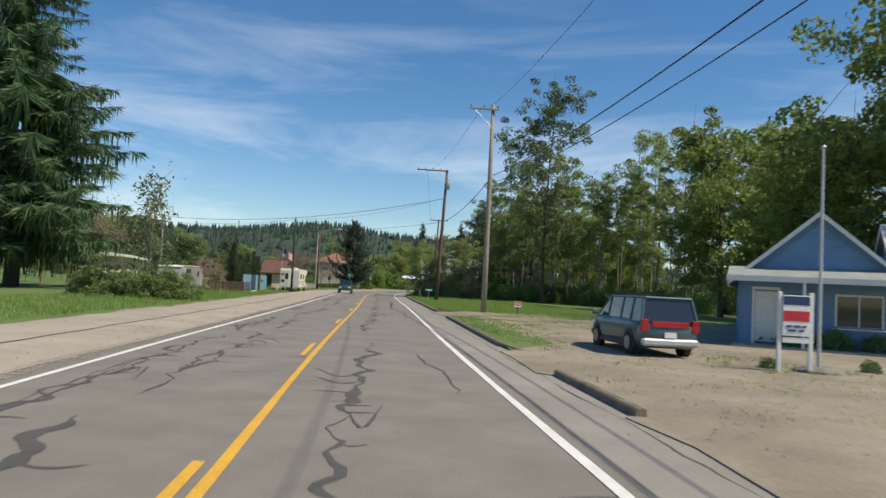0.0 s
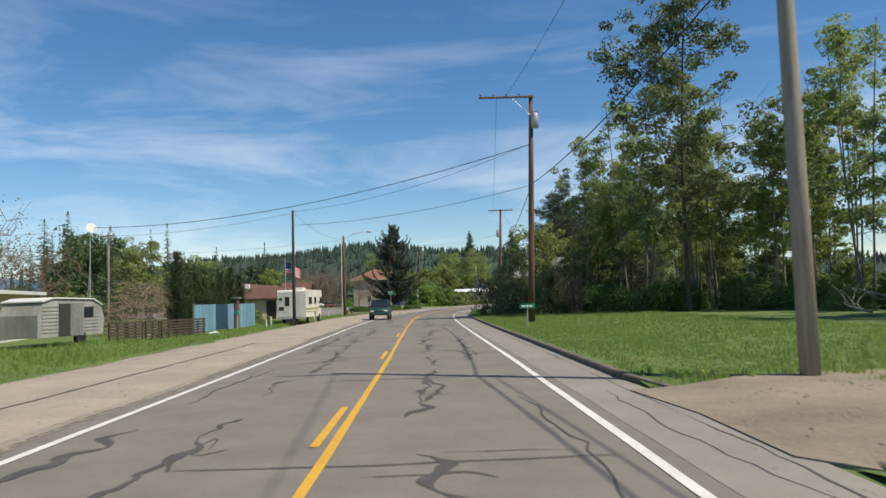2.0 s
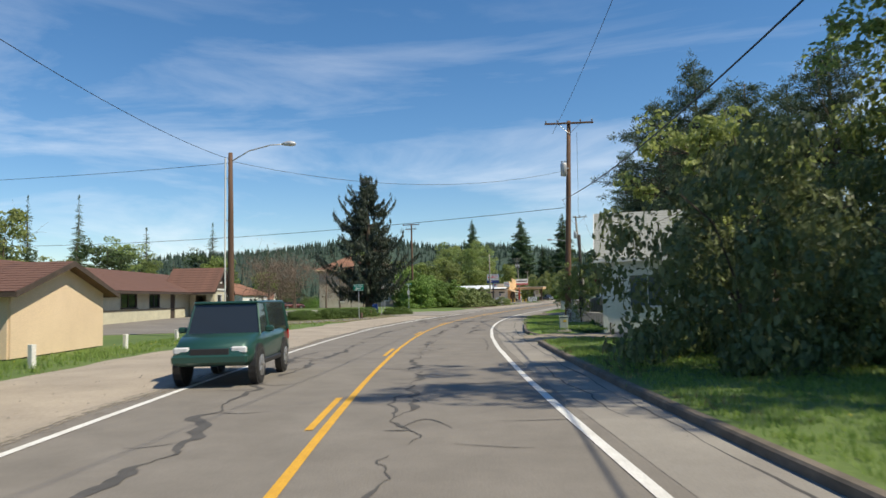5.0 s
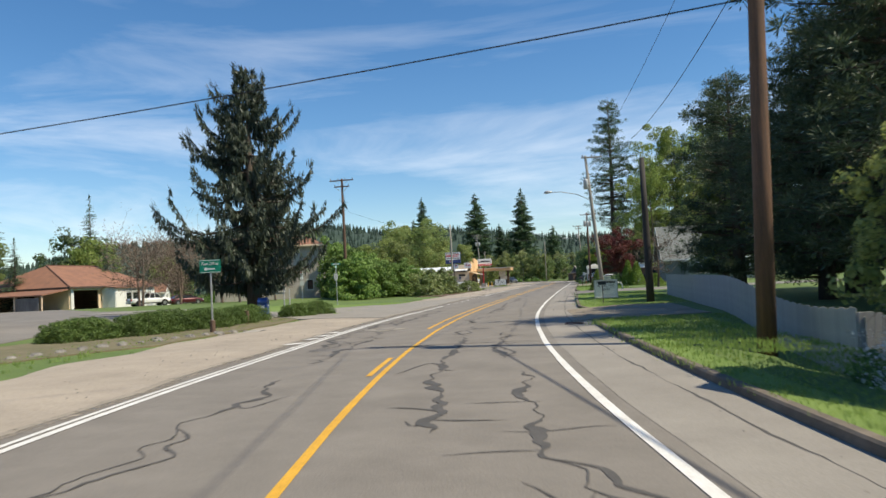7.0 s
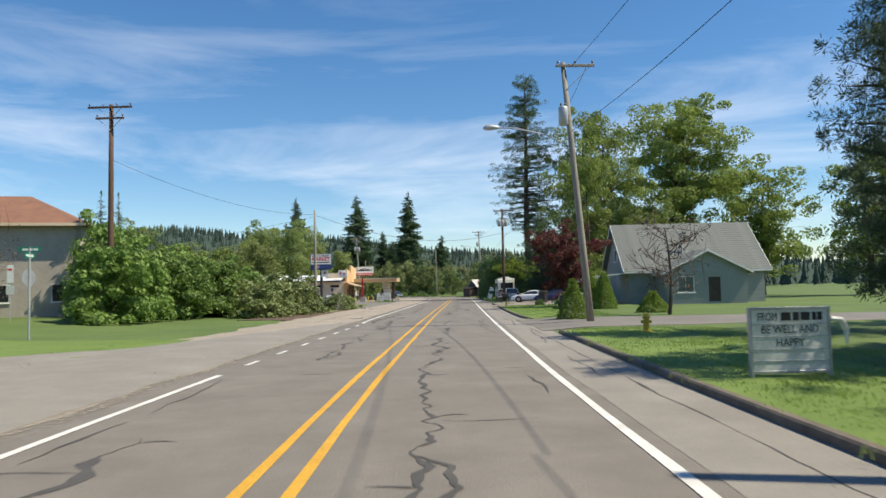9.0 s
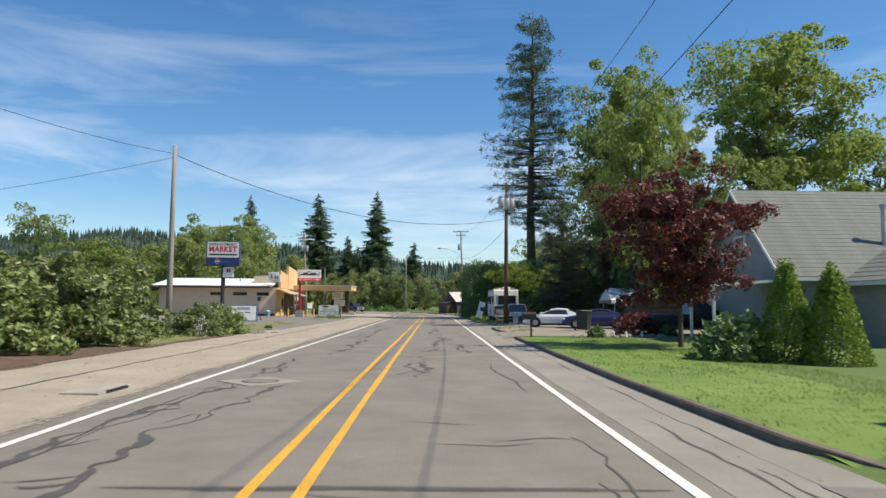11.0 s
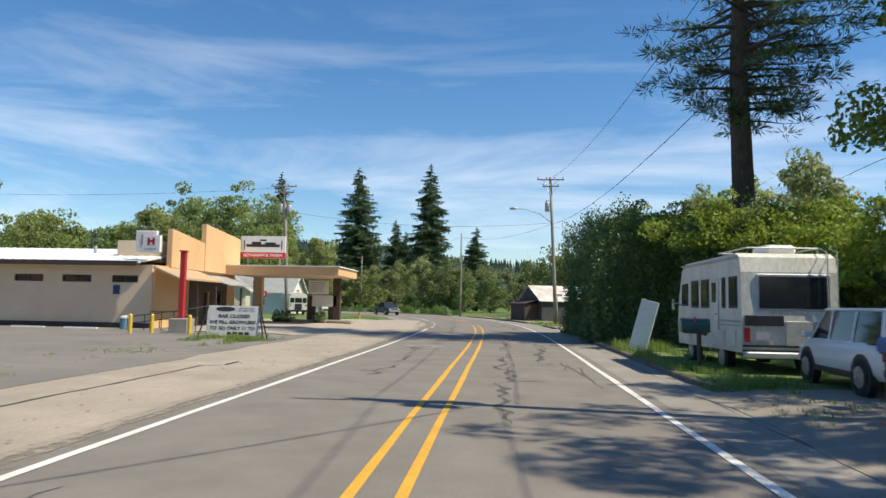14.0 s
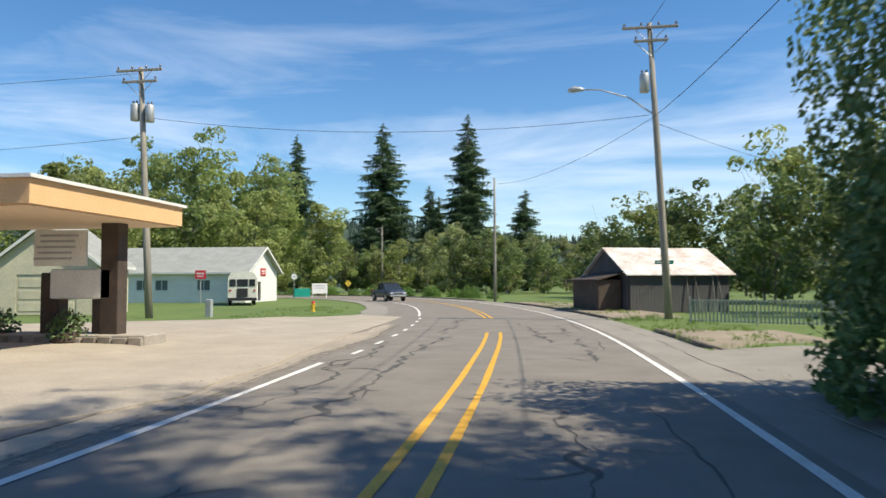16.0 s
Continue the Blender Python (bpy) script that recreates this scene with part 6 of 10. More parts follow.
def shell(parent, x0, x1, y0, y1, z0, ze, zr, wall_mat, axis="x", south=(), west=(), north=(), east=(), th=0.15, sided=""):
    """Four walls with openings, and the two gables. South faces -y, west faces -x."""
    sides = {"south": ((x0, y0), (x1, y0), south), "west": ((x0, y1), (x0, y0), west), "north": ((x1, y1), (x0, y1), north), "east": ((x1, y0), (x1, y1), east)}
    for nm, (p, q, op) in sides.items():
        g = Geo().wall(p, q, z0, ze, th, op)
        if axis == "x" and nm in ("west", "east"):
            gable_end(g, "x", p[0], y0, y1, ze, zr, th)
        if axis == "y" and nm in ("south", "north"):
            gable_end(g, "y", p[1], x0, x1, ze, zr, th)
        w = part("wall", g, wall_mat, parent)
        if nm in sided:
            boards(w, p, q, z0 + 0.25, ze, wall_mat, op, off=th / 2 + 0.006)
    part("inner_floor", Geo().span(x0 + 0.1, x1 - 0.1, y0 + 0.1, y1 - 0.1, z0 - 0.05, z0 + 0.02), M_DARKIN, parent)


# blue house with a front gable and porch
h = thing("blue_house", 5.7, 28.4, 0.0, -13, "small light blue wooden house with a front porch", "house")
op = [(0.5, 1.3, 0.25, 2.2), (3.15, 4.65, 0.95, 2.15)]
shell(h, 0, 5.2, 0, 8, 0.0, 2.7, 4.95, M_BLUEWALL, "y", south=op, sided="southwest")
gable_roof(h, 0, 5.2, 0, 8, 2.7, 4.95, M_GREYROOF, "y", 0.4, 0.12, M_WHITE, courses=14)
window(h, (0, 0), (5.2, 0), 3.15, 4.65, 0.95, 2.15, mull=1)
d = part("door", Geo().box((0.9, -0.02, 1.23), (0.76, 0.05, 1.9), bev=0.01), M_WHITE, h, "white panelled front door")
for zc in (0.75, 1.65):
    part("panel", Geo().box((0.9, -0.055, zc), (0.5, 0.02, 0.6), bev=0.008), M_WHITE, d)
part("door_trim", Geo().box((0.47, -0.06, 1.22), (0.09, 0.1, 2.05)).box((1.33, -0.06, 1.22), (0.09, 0.1, 2.05)).box((0.9, -0.06, 2.26), (0.95, 0.1, 0.1)), M_WHITE, h)
part("gable_panel", Geo().prism([(0.35, 2.75), (4.85, 2.75), (2.6, 4.7)], -0.105, -0.085, "y"), M_BLUEWALL, h)
part("porch_roof", Geo().prism([(-1.5, 2.55), (-0.1, 2.95), (-0.1, 3.05), (-1.5, 2.65)], -0.4, 8.0, "x"), M_GREYROOF, h, "low porch roof")
part("porch_fascia", Geo().box((3.8, -1.53, 2.57), (8.44, 0.05, 0.2)), M_WHITE, h)
for x in (2.1, 5.4, 7.8):
    part("porch_post", Geo().box((x, -1.42, 1.33), (0.1, 0.1, 2.4), bev=0.01), M_WHITE, h)
part("brace", Geo().box((4.95, -1.42, 2.1), (1.1, 0.08, 0.09), ry=0.75), M_WHITE, h)
part("porch_floor", Geo().span(-0.2, 8.0, -1.6, -0.08, -0.05, 0.2), M_CONCRETE, h)
h2 = thing("house_wing", 5.7, 28.4, 0.0, -13, "grey-roofed side wing of a blue house", "house")
shell(h2, 5.35, 14, 0.6, 7.6, 0, 2.7, 4.95, M_BLUEWALL, "x", south=[(2.2, 3.6, 1.0, 2.1)])
gable_roof(h2, 5.35, 14, 0.6, 7.6, 2.7, 4.95, M_GREYROOF, "x", 0.3, 0.12, M_WHITE, courses=12)
window(h2, (5.35, 0.6), (14, 0.6), 2.2, 3.6, 1.0, 2.1, mull=1)

# white house close to the road
h = thing("white_house", -25.05, 118.95, 0.05, 1, "white clapboard house with grey shingle roof and skylight", "house")
ops = [(1.3, 3.25, 1.0, 2.78)]
shell(h, 0, 6.3, 0, 6, -0.85, 3.9, 6.35, M_WHITEWALL, "x", south=ops, west=[(4.9, 5.15, 1.2, 2.3)], sided="southwest")
gable_roof(h, 0, 6.3, 0, 6, 3.9, 6.35, M_GREYROOF, "x", 0.5, 0.13, M_WHITE, courses=18)
window(h, (0, 0), (6.3, 0), 1.3, 3.25, 1.0, 2.78, M_GLASS_PALE, mull=1)
window(h, (0, 6), (0, 0), 4.9, 5.15, 1.2, 2.3, mull=0)
part("foundation", Geo().wall((-0.03, -0.03), (6.33, -0.03), -1.1, -0.45, 0.2).wall((-0.03, 6), (-0.03, -0.03), -1.1, -0.45, 0.2), M_CONCRETE, h)
for xx in (-0.03, 6.33):
    part("corner_board", Geo().box((xx, -0.03, 1.52), (0.2, 0.2, 3.95)), M_WHITE, h)
part("attic_vent", Geo().box((-0.1, 3, 5.35), (0.05, 0.45, 0.6)), M_DARKIN, h)
sk = part("skylight", Geo().box((4.4, 1.2, 5.08), (0.95, 0.85, 0.14), rx=0.685), M_BROWNWOOD, h, "dark-framed roof skylight")
part("pane", Geo().box((4.4, 1.14, 5.15), (0.78, 0.7, 0.03), rx=0.685), M_GLASS, sk)
part("vent_box", Geo().box((2.0, -0.12, -0.1), (0.22, 0.14, 0.24), bev=0.02), M_METAL, h, "grey wall vent")
part("crawl_door", Geo().box((5.2, -0.15, -0.62), (1.2, 0.06, 0.5)), M_DARKIN, h)
part("stair", Geo().box((0.75, -0.55, -0.73), (1.0, 0.9, 0.26), bev=0.02).box((0.75, -0.35, -0.51), (1.0, 0.5, 0.22), bev=0.02), M_BROWNWOOD, h, "dark wooden steps")
part("rail", Geo().box((0.25, -0.9, -0.3), (0.06, 0.06, 1.0)).box((1.25, -0.9, -0.3), (0.06, 0.06, 1.0)).box((0.25, -0.45, 0.15), (0.06, 0.95, 0.06)).box((1.25, -0.45, 0.15), (0.06, 0.95, 0.06)), M_BROWNWOOD, h)

# grey-green house behind the red maple
h = thing("grey_house", -20.9, 208.6, 0.08, 0, "grey-green house with steep shingle roof and porch gable", "house")
shell(h, 0, 12, 0, 9, 0, 3.3, 7.4, M_GREYWALL, "x", south=[(3.6, 4.9, 1.1, 2.5), (9, 10.4, 1.1, 2.5)], sided="west")
gable_roof(h, 0, 12, 0, 9, 3.3, 7.4, M_SLATEROOF, "x", 0.55, 0.14, M_WHITE, courses=22)
window(h, (-0.08, 9), (-0.08, 0), 3.9, 5.1, 4.0, 5.2, M_GLASS_PALE, mull=0)
boards(h, (-0.1, 7.9), (-0.1, 1.1), 3.35, 4.0, M_GREYWALL)
window(h, (0, 0), (12, 0), 3.6, 4.9, 1.1, 2.5, M_GLASS_PALE, mull=0)
window(h, (0, 0), (12, 0), 9, 10.4, 1.1, 2.5, M_GLASS_PALE, mull=0)
p = thing("porch_wing", -20.9, 208.6, 0.08, 0, "front porch wing with white trim on a grey house", "house")
shell(p, 2.4, 9.0, -3.6, -0.1, 0, 2.8, 4.5, M_GREYWALL, "y", south=[(0.8, 2.2, 1.0, 2.4), (3.4, 4.4, 0.2, 2.3)], sided="south")
gable_roof(p, 2.4, 9.0, -3.6, 0.4, 2.8, 4.5, M_SLATEROOF, "y", 0.45, 0.13, M_WHITE, courses=9)
window(p, (2.4, -3.6), (9, -3.6), 0.8, 2.2, 1.0, 2.4, M_GLASS_PALE, mull=1)
part("door", Geo().box((6.3, -3.6, 1.25), (0.98, 0.06, 2.08)), M_BROWNWOOD, p, "dark front door")
part("stove_pipe", Geo().cyl((5.2, 1.2, 4.0), (5.2, 1.2, 6.3), 0.11).cyl((5.2, 1.2, 6.3), (5.2, 1.2, 6.45), 0.16), M_GALV, h, "grey stove pipe")
c = thing("side_porch", -24.4, 208.4, 0.08, 0, "white side porch on a grey house", "porch")
part("roof", Geo().prism([(0, 2.5), (3.4, 2.75), (3.4, 2.87), (0, 2.62)], 0, 3.0, "y"), M_WHITE, c)
for y in (0.15, 2.85):
    part("post", Geo().box((0.15, y, 1.25), (0.12, 0.12, 2.5), bev=0.01), M_WHITE, c)
part("deck", Geo().box((1.7, 1.5, 0.12), (3.4, 3.0, 0.16), bev=0.01), M_GREYWOOD, c)
h = thing("office_building", -63.0, 133.5, 0.48, 17, "long low cream office building with brown shingle roof", "building")
shell(h, -4, 0, -26, 9.5, 0, 2.55, 3.9, M_CREAMWALL, "y", east=[(3, 6, 1.1, 2.2), (9, 12, 1.1, 2.2), (15, 18, 1.1, 2.2), (20.5, 22.8, 1.1, 2.2), (25.4, 26.6, 0.05, 2.2)])
gable_roof(h, -8, 0.0, -26, 9.5, 2.55, 4.15, M_BROWNROOF, "y", 0.9, 0.16, M_BROWNWOOD, courses=14)
for a, b in ((3, 6), (9, 12), (15, 18), (20.5, 22.8)):
    window(h, (0, -26), (0, 9.5), a, b, 1.1, 2.2, mull=1, frame_mat=M_BROWNWOOD)
part("door", Geo().box((0.0, 0.0, 1.1), (0.06, 1.1, 2.1)), M_BROWNWOOD, h, "dark brown door")
part("belt", Geo().box((0.1, -6, 0.95), (0.06, 18, 0.06)), M_BROWNWOOD, h)
w = thing("office_gable", -63.0, 133.5, 0.48, 17, "gabled entrance bay of a cream office building", "building")
shell(w, 0.2, 2.4, 4.4, 8.0, 0, 2.75, 4.0, M_CREAMWALL, "x", east=[(0.9, 2.5, 0.95, 2.2)], south=[(0.5, 1.5, 0.1, 2.1)])
gable_roof(w, -1.5, 2.5, 3.2, 9.2, 2.55, 4.6, M_BROWNROOF, "x", 0.5, 0.14, M_BROWNWOOD, courses=10)
window(w, (2.4, 4.4), (2.4, 8.0), 0.9, 2.5, 0.95, 2.2, mull=0, frame_mat=M_WHITE)
part("gable_board", Geo().prism([(3.4, 2.75), (9.0, 2.75), (6.2, 4.45)], 2.44, 2.52, "x"), M_BROWNWOOD, w)
part("header", Geo().box((2.5, 6.2, 2.62), (0.12, 3.7, 0.16), bev=0.02).box((2.56, 6.2, 3.3), (0.05, 0.8, 0.14)), M_WHITE, w)
part("post", Geo().box((2.3, 9.0, 1.3), (0.14, 0.14, 2.6)), M_BROWNWOOD, w)
h = thing("garage_building", -99.3, 195.6, 0.1, -3, "tan garage building with rust-red hip roof and open bays", "building")
shell(h, -15, 0, 0, 17, 0, 3.4, 3.5, M_TANWALL, "x", east=[(0.7, 5.4, 0.0, 2.9), (10, 12, 0.9, 2.1)], south=[(1, 5.5, 0, 2.5), (6.5, 9.5, 0, 2.5)])
part("roof", Geo().add([(-15.7, -0.7, 3.4), (0.7, -0.7, 3.4), (0.7, 17.7, 3.4), (-15.7, 17.7, 3.4), (-7.5, 4.2, 6.7), (-7.5, 14.5, 6.7)], [(0, 1, 4), (1, 2, 5, 4), (2, 3, 5), (3, 0, 4, 5), (3, 2, 1, 0)]), M_RUSTROOF, h)
part("hip_cap", Geo().tube([(0.7, -0.7, 3.45), (-7.5, 4.2, 6.75), (-7.5, 14.5, 6.75)], 0.09, 6), M_BROWNROOF, h, "dark ridge tiles")
part("fascia", Geo().box((0.72, 8.5, 3.3), (0.05, 18.4, 0.24)).box((-7.5, -0.72, 3.3), (16.4, 0.05, 0.24)), M_BROWNWOOD, h)
part("lean_to", Geo().prism([(-5.2, 2.35), (-0.2, 3.05), (-0.2, 3.2), (-5.2, 2.5)], -16, 0.5, "x"), M_RUSTROOF, h, "rust-red lean-to roof")
for x in (-15.6, -11.8, -8.0, -4.0, 0.2):
    part("post", Geo().box((x, -4.9, 1.2), (0.16, 0.16, 2.4), bev=0.01), M_TANWALL, h)
part("screen", Geo().box((-2.0, -4.95, 1.1), (3.6, 0.05, 2.1)), M_GREYWOOD, h, "grey mesh screen under the lean-to")
part("frame_post", Geo().box((0.14, 0.3, 1.6), (0.28, 0.5, 3.2), bev=0.02), M_WHITE, h, "white door post")
part("door_header", Geo().box((0.12, 3.1, 3.05), (0.2, 5.2, 0.24), bev=0.02), M_WHITE, h)
a = thing("white_annex", -99.3, 195.6, 0.1, -3, "white annex with windows on a tan garage", "building")
shell(a, 0.2, 2.4, 6.0, 14.6, 0, 2.95, 3.3, M_WHITEWALL, "y", east=[(2.2, 3.4, 1.1, 2.4), (3.6, 4.8, 1.1, 2.4), (7.0, 7.7, 1.1, 2.2)], sided="east")
part("roof", Geo().prism([(0.1, 3.3), (2.8, 3.0), (2.8, 3.14), (0.1, 3.44)], 5.7, 15.0, "y"), M_RUSTROOF, a)
for u0, u1, z1 in ((2.2, 3.4, 2.4), (3.6, 4.8, 2.4), (7.0, 7.7, 2.2)):
    window(a, (2.4, 6.0), (2.4, 14.6), u0, u1, 1.1, z1, mull=0)
g = thing("gabled_shed", -97.0, 214.0, 0.1, 20, "small white gabled shed with a rust-red roof", "shed")
shell(g, -5, 0, 0, 4, 0, 2.2, 3.4, M_WHITEWALL, "x", east=[(1.4, 2.4, 1.0, 1.9)])
gable_roof(g, -5, 0, 0, 4, 2.2, 3.4, M_RUSTROOF, "x", 0.3, 0.12, M_WHITE)
window(g, (0, 0), (0, 4), 1.4, 2.4, 1.0, 1.9, mull=0)
h = thing("brown_roof_house", -43.9, 98.4, 0.1, 17, "low house with a brown roof behind a camper", "house")
shell(h, -7, 0, 0, 7, 0, 2.25, 3.3, M_TANWALL, "x", south=[(1.2, 2.6, 0.95, 2.0), (4.2, 5.2, 0.1, 2.05)])
gable_roof(h, -7, 0, 0, 7, 2.25, 3.3, M_BROWNROOF, "x", 0.5, 0.14, M_BROWNWOOD, courses=12)
window(h, (-7, -0.02), (0, -0.02), 1.2, 2.6, 0.95, 2.0, mull=1)
part("door", Geo().box((-2.3, 0.05, 1.08), (0.98, 0.05, 1.95), bev=0.01), M_BROWNWOOD, h, "dark brown door")
part("chimney", Geo().box((-5.6, 3.5, 3.4), (0.5, 0.5, 1.0), bev=0.01), M_WHITE, h, "white chimney")
# white house with a terracotta roof behind the shrubs
h = thing("terracotta_roof_house", -75.4, 190.8, 0.3, 15, "pale stucco house with a terracotta hip roof", "house")
shell(h, 0, 12.5, 0, 10, 0, 6.7, 6.8, surf("pale_grey_stucco", (0.5, 0.45, 0.39), (0.4, 0.36, 0.31), 0.9, 0.6, 18, 0.2), "x", south=[(3.2, 4.2, 1.2, 2.5), (7.4, 8.4, 1.2, 2.5), (11, 11.8, 1.2, 2.5)])
part("roof", Geo().add([(-0.8, -0.8, 6.7), (13.3, -0.8, 6.7), (13.3, 10.8, 6.7), (-0.8, 10.8, 6.7), (4.4, 5, 9.3), (8.2, 5, 9.3)], [(0, 1, 5, 4), (1, 2, 5), (2, 3, 4, 5), (3, 0, 4), (3, 2, 1, 0)]), M_RUSTROOF, h)
part("fascia", Geo().box((6.25, -0.82, 6.62), (14.2, 0.05, 0.2)).box((-0.82, 5, 6.62), (0.05, 11.7, 0.2)), M_TANWALL, h)
for u in (3.2, 7.4, 11):
    window(h, (0, 0), (12.5, 0), u, u + (1.0 if u < 10 else 0.8), 1.2, 2.5, mull=0)

# the market
h = thing("market_building", -70.0, 265.3, 0.06, 0, "tan single-storey market with metal roof and false front", "market")
opm = [(6.2, 7.9, 2.55, 2.95), (9.0, 10.7, 2.55, 2.95), (11.9, 13.4, 2.55, 2.95)]
ope = [(6.5, 7.6, 0.1, 2.2), (8.4, 9.6, 0.9, 2.3), (3.0, 4.2, 1.2, 2.3)]
g = Geo().wall((0, 0), (14.2, 0), 0, 3.55, 0.25, opm)
part("wall", g, M_TANWALL, h)
part("wall", Geo().wall((14.2, 0), (14.2, 12), 0, 3.55, 0.25, ope), M_ORANGEWALL, h, "apricot front wall")
part("wall", Geo().wall((14.2, 12), (0, 12), 0, 3.55, 0.25), M_TANWALL, h)
part("wall", Geo().wall((0, 12), (0, 0), 0, 3.55, 0.25), M_TANWALL, h)
part("floor", Geo().span(0.2, 14, 0.2, 11.9, -0.05, 0.02), M_DARKIN, h)
for a, b, z0, z1 in opm:
    window(h, (0, 0), (14.2, 0), a, b, z0, z1, mull=1, frame_mat=M_BROWNWOOD, sill=False)
for a, b, z0, z1 in ope[1:]:
    window(h, (14.2, 0), (14.2, 12), a, b, z0, z1, mull=0, frame_mat=M_BROWNWOOD)
part("door", Geo().box((14.16, 7.05, 1.15), (0.05, 1.08, 2.08)), M_GLASS, h, "glazed shop door")
part("roof", Geo().prism([(-0.9, 3.6), (6, 4.7), (12.6, 3.6), (12.6, 3.72), (6, 4.84), (-0.9, 3.72)], -0.8, 13.8, "x"), M_PALEROOF, h, "pale metal roof")
rib = Geo().box((0, 0, 0), (0.05, 7.0, 0.04), rx=math.atan(1.1 / 6.9)).mesh("roof_rib")
rib.materials.append(M_PALEROOF)
for k in range(24):
    ob = new("roof_rib", rib)
    ob.parent = h
    ob.matrix_basis = pose(-0.6 + k * 0.6, 2.55, 4.29, 0, 0, 0)
part("eave_board", Geo().box((6.4, -0.93, 3.58), (14.6, 0.05, 0.26)), M_BROWNWOOD, h)
part("plinth", Geo().box((7.1, -0.15, 0.16), (14.2, 0.06, 0.34)), M_BROWNWOOD, h)
part("false_front", Geo().wall((14.3, 1.6), (14.3, 6.2), 3.5, 5.3, 0.3).wall((14.35, 6.2), (14.35, 12.4), 3.5, 6.1, 0.3).prism([(1.6, 5.3), (6.2, 5.3), (1.6, 5.75)], 14.15, 14.45, "x").prism([(6.2, 6.1), (12.4, 6.1), (6.2, 6.55)], 14.2, 14.5, "x"), M_ORANGEWALL, h, "apricot stepped false front")
part("back_parapet", Geo().box((12.4, 3.4, 4.4), (2.6, 3.4, 1.3)), M_TANWALL, h)
part("awning", Geo().prism([(14.45, 3.35), (16.0, 2.75), (16.0, 2.85), (14.45, 3.47)], -0.6, 5.4, "y"), surf("tan_shingle_awning", (0.52, 0.37, 0.22), (0.42, 0.3, 0.18), 0.9, 1.2, 14, 0.3), h, "tan shingled porch roof")
part("awning", Geo().prism([(14.45, 3.2), (16.4, 2.6), (16.4, 2.66), (14.45, 3.28)], 5.5, 10.0, "y"), M_GALV, h, "low metal porch roof")
part("entry_cladding", Geo().wall((14.36, 4.4), (14.36, 10.4), 0, 2.9, 0.06, [(2.1, 3.2, 0.1, 2.2), (4.0, 5.2, 0.9, 2.3)]), M_BROWNWOOD, h, "dark brown boarded entrance")
for y in (0.5, 4.8, 9.2):
    part("porch_post", Geo().box((15.85, y, 1.25), (0.12, 0.12, 2.5)), M_BROWNWOOD, h)
part("ramp_rail", Geo().tube([(14.6, -0.9, 0.5), (14.6, -0.9, 1.0), (15.9, -0.9, 1.0), (15.9, 3.5, 1.3), (15.9, 3.5, 0.2)], 0.03, 6).tube([(15.9, -0.9, 0.1), (15.9, -0.9, 1.0)], 0.03, 6), M_BROWNWOOD, h)
part("notice", Geo().box((12.2, -0.16, 2.15), (0.38, 0.03, 0.5)), M_NAVY, h, "small blue notice")
part("roof_sign", Geo().box((13.9, -0.3, 4.85), (1.2, 0.25, 1.15), bev=0.03), M_WHITE, h, "white roof sign box")
part("roof_sign_mark", Geo().box((13.75, -0.44, 4.95), (0.16, 0.02, 0.5)).box((14.0, -0.44, 5.05), (0.2, 0.02, 0.3)).box((14.22, -0.44, 4.95), (0.14, 0.02, 0.5)), M_RED, h)
part("roof_vent", Geo().cyl((9.0, 3.0, 4.1), (9.0, 3.0, 4.8), 0.09), M_GALV, h)
c = thing("fuel_canopy", -55.6, 275.1, 0.06, 0, "flat apricot canopy over old fuel pumps", "canopy")
part("canopy_roof", Geo().span(0.1, 8.0, 0, 6.4, 3.5, 4.05), M_ORANGEWALL, c, "deep apricot fascia")
part("canopy_edge", Geo().span(0.0, 8.1, -0.1, 6.5, 4.06, 4.14), M_WHITE, c)
part("soffit", Geo().span(0.2, 7.9, 0.1, 6.3, 3.46, 3.495), M_TANWALL, c)
part("column", Geo().box((6.9, 4.7, 1.8), (0.55, 0.45, 3.4), bev=0.02), M_BROWNWOOD, c, "dark brown column")
part("pilaster", Geo().box((0.4, 6.0, 1.75), (0.7, 0.5, 3.5)), M_ORANGEWALL, c)
part("price_board", Geo().box((5.6, 4.2, 2.75), (1.5, 0.08, 1.0), rz=0.1), M_WHITE, c, "white hanging notice board")
for k in range(5):
    part("writing_bar", Geo().box((5.6 - 0.05 * k, 4.13, 3.1 - k * 0.16), (1.1 - 0.12 * (k % 2), 0.02, 0.06), rz=0.1), M_METAL, c)
i = thing("pump_island", -50.8, 280.2, 0.06, 0, "old fuel pumps on a stone-edged island", "fuel pump")
part("island", Geo().box((1.0, -0.2, 0.16), (4.6, 1.1, 0.36), bev=0.04), M_CONCRETE, i)
stone = Geo().box((0, 0, 0), (0.42, 0.12, 0.26), bev=0.03).mesh("stone")
stone.materials.append(surf("rubble_stone", (0.33, 0.29, 0.24), (0.2, 0.18, 0.15), 0.9, 2, 14, 0.4, spread=0.25))
for k in range(10):
    ob = new("stone", stone)
    ob.parent = i
    ob.matrix_basis = pose(-1.1 + k * 0.46, -0.8, 0.15 + 0.02 * math.sin(k * 2.1), 0, 0, 3 * math.sin(k * 5))
part("pump", Geo().box((0.1, -0.2, 1.2), (0.55, 0.5, 1.75), bev=0.03), M_BROWNWOOD, i, "dark fuel pump body")
part("pump", Geo().box((1.7, -0.2, 1.05), (0.5, 0.5, 1.45), bev=0.03), M_BROWNWOOD, i, "dark fuel pump body")
part("pump_head", Geo().box((1.2, -0.25, 1.75), (1.9, 0.75, 0.85), bev=0.04), M_WHITE, i, "white pump head box")
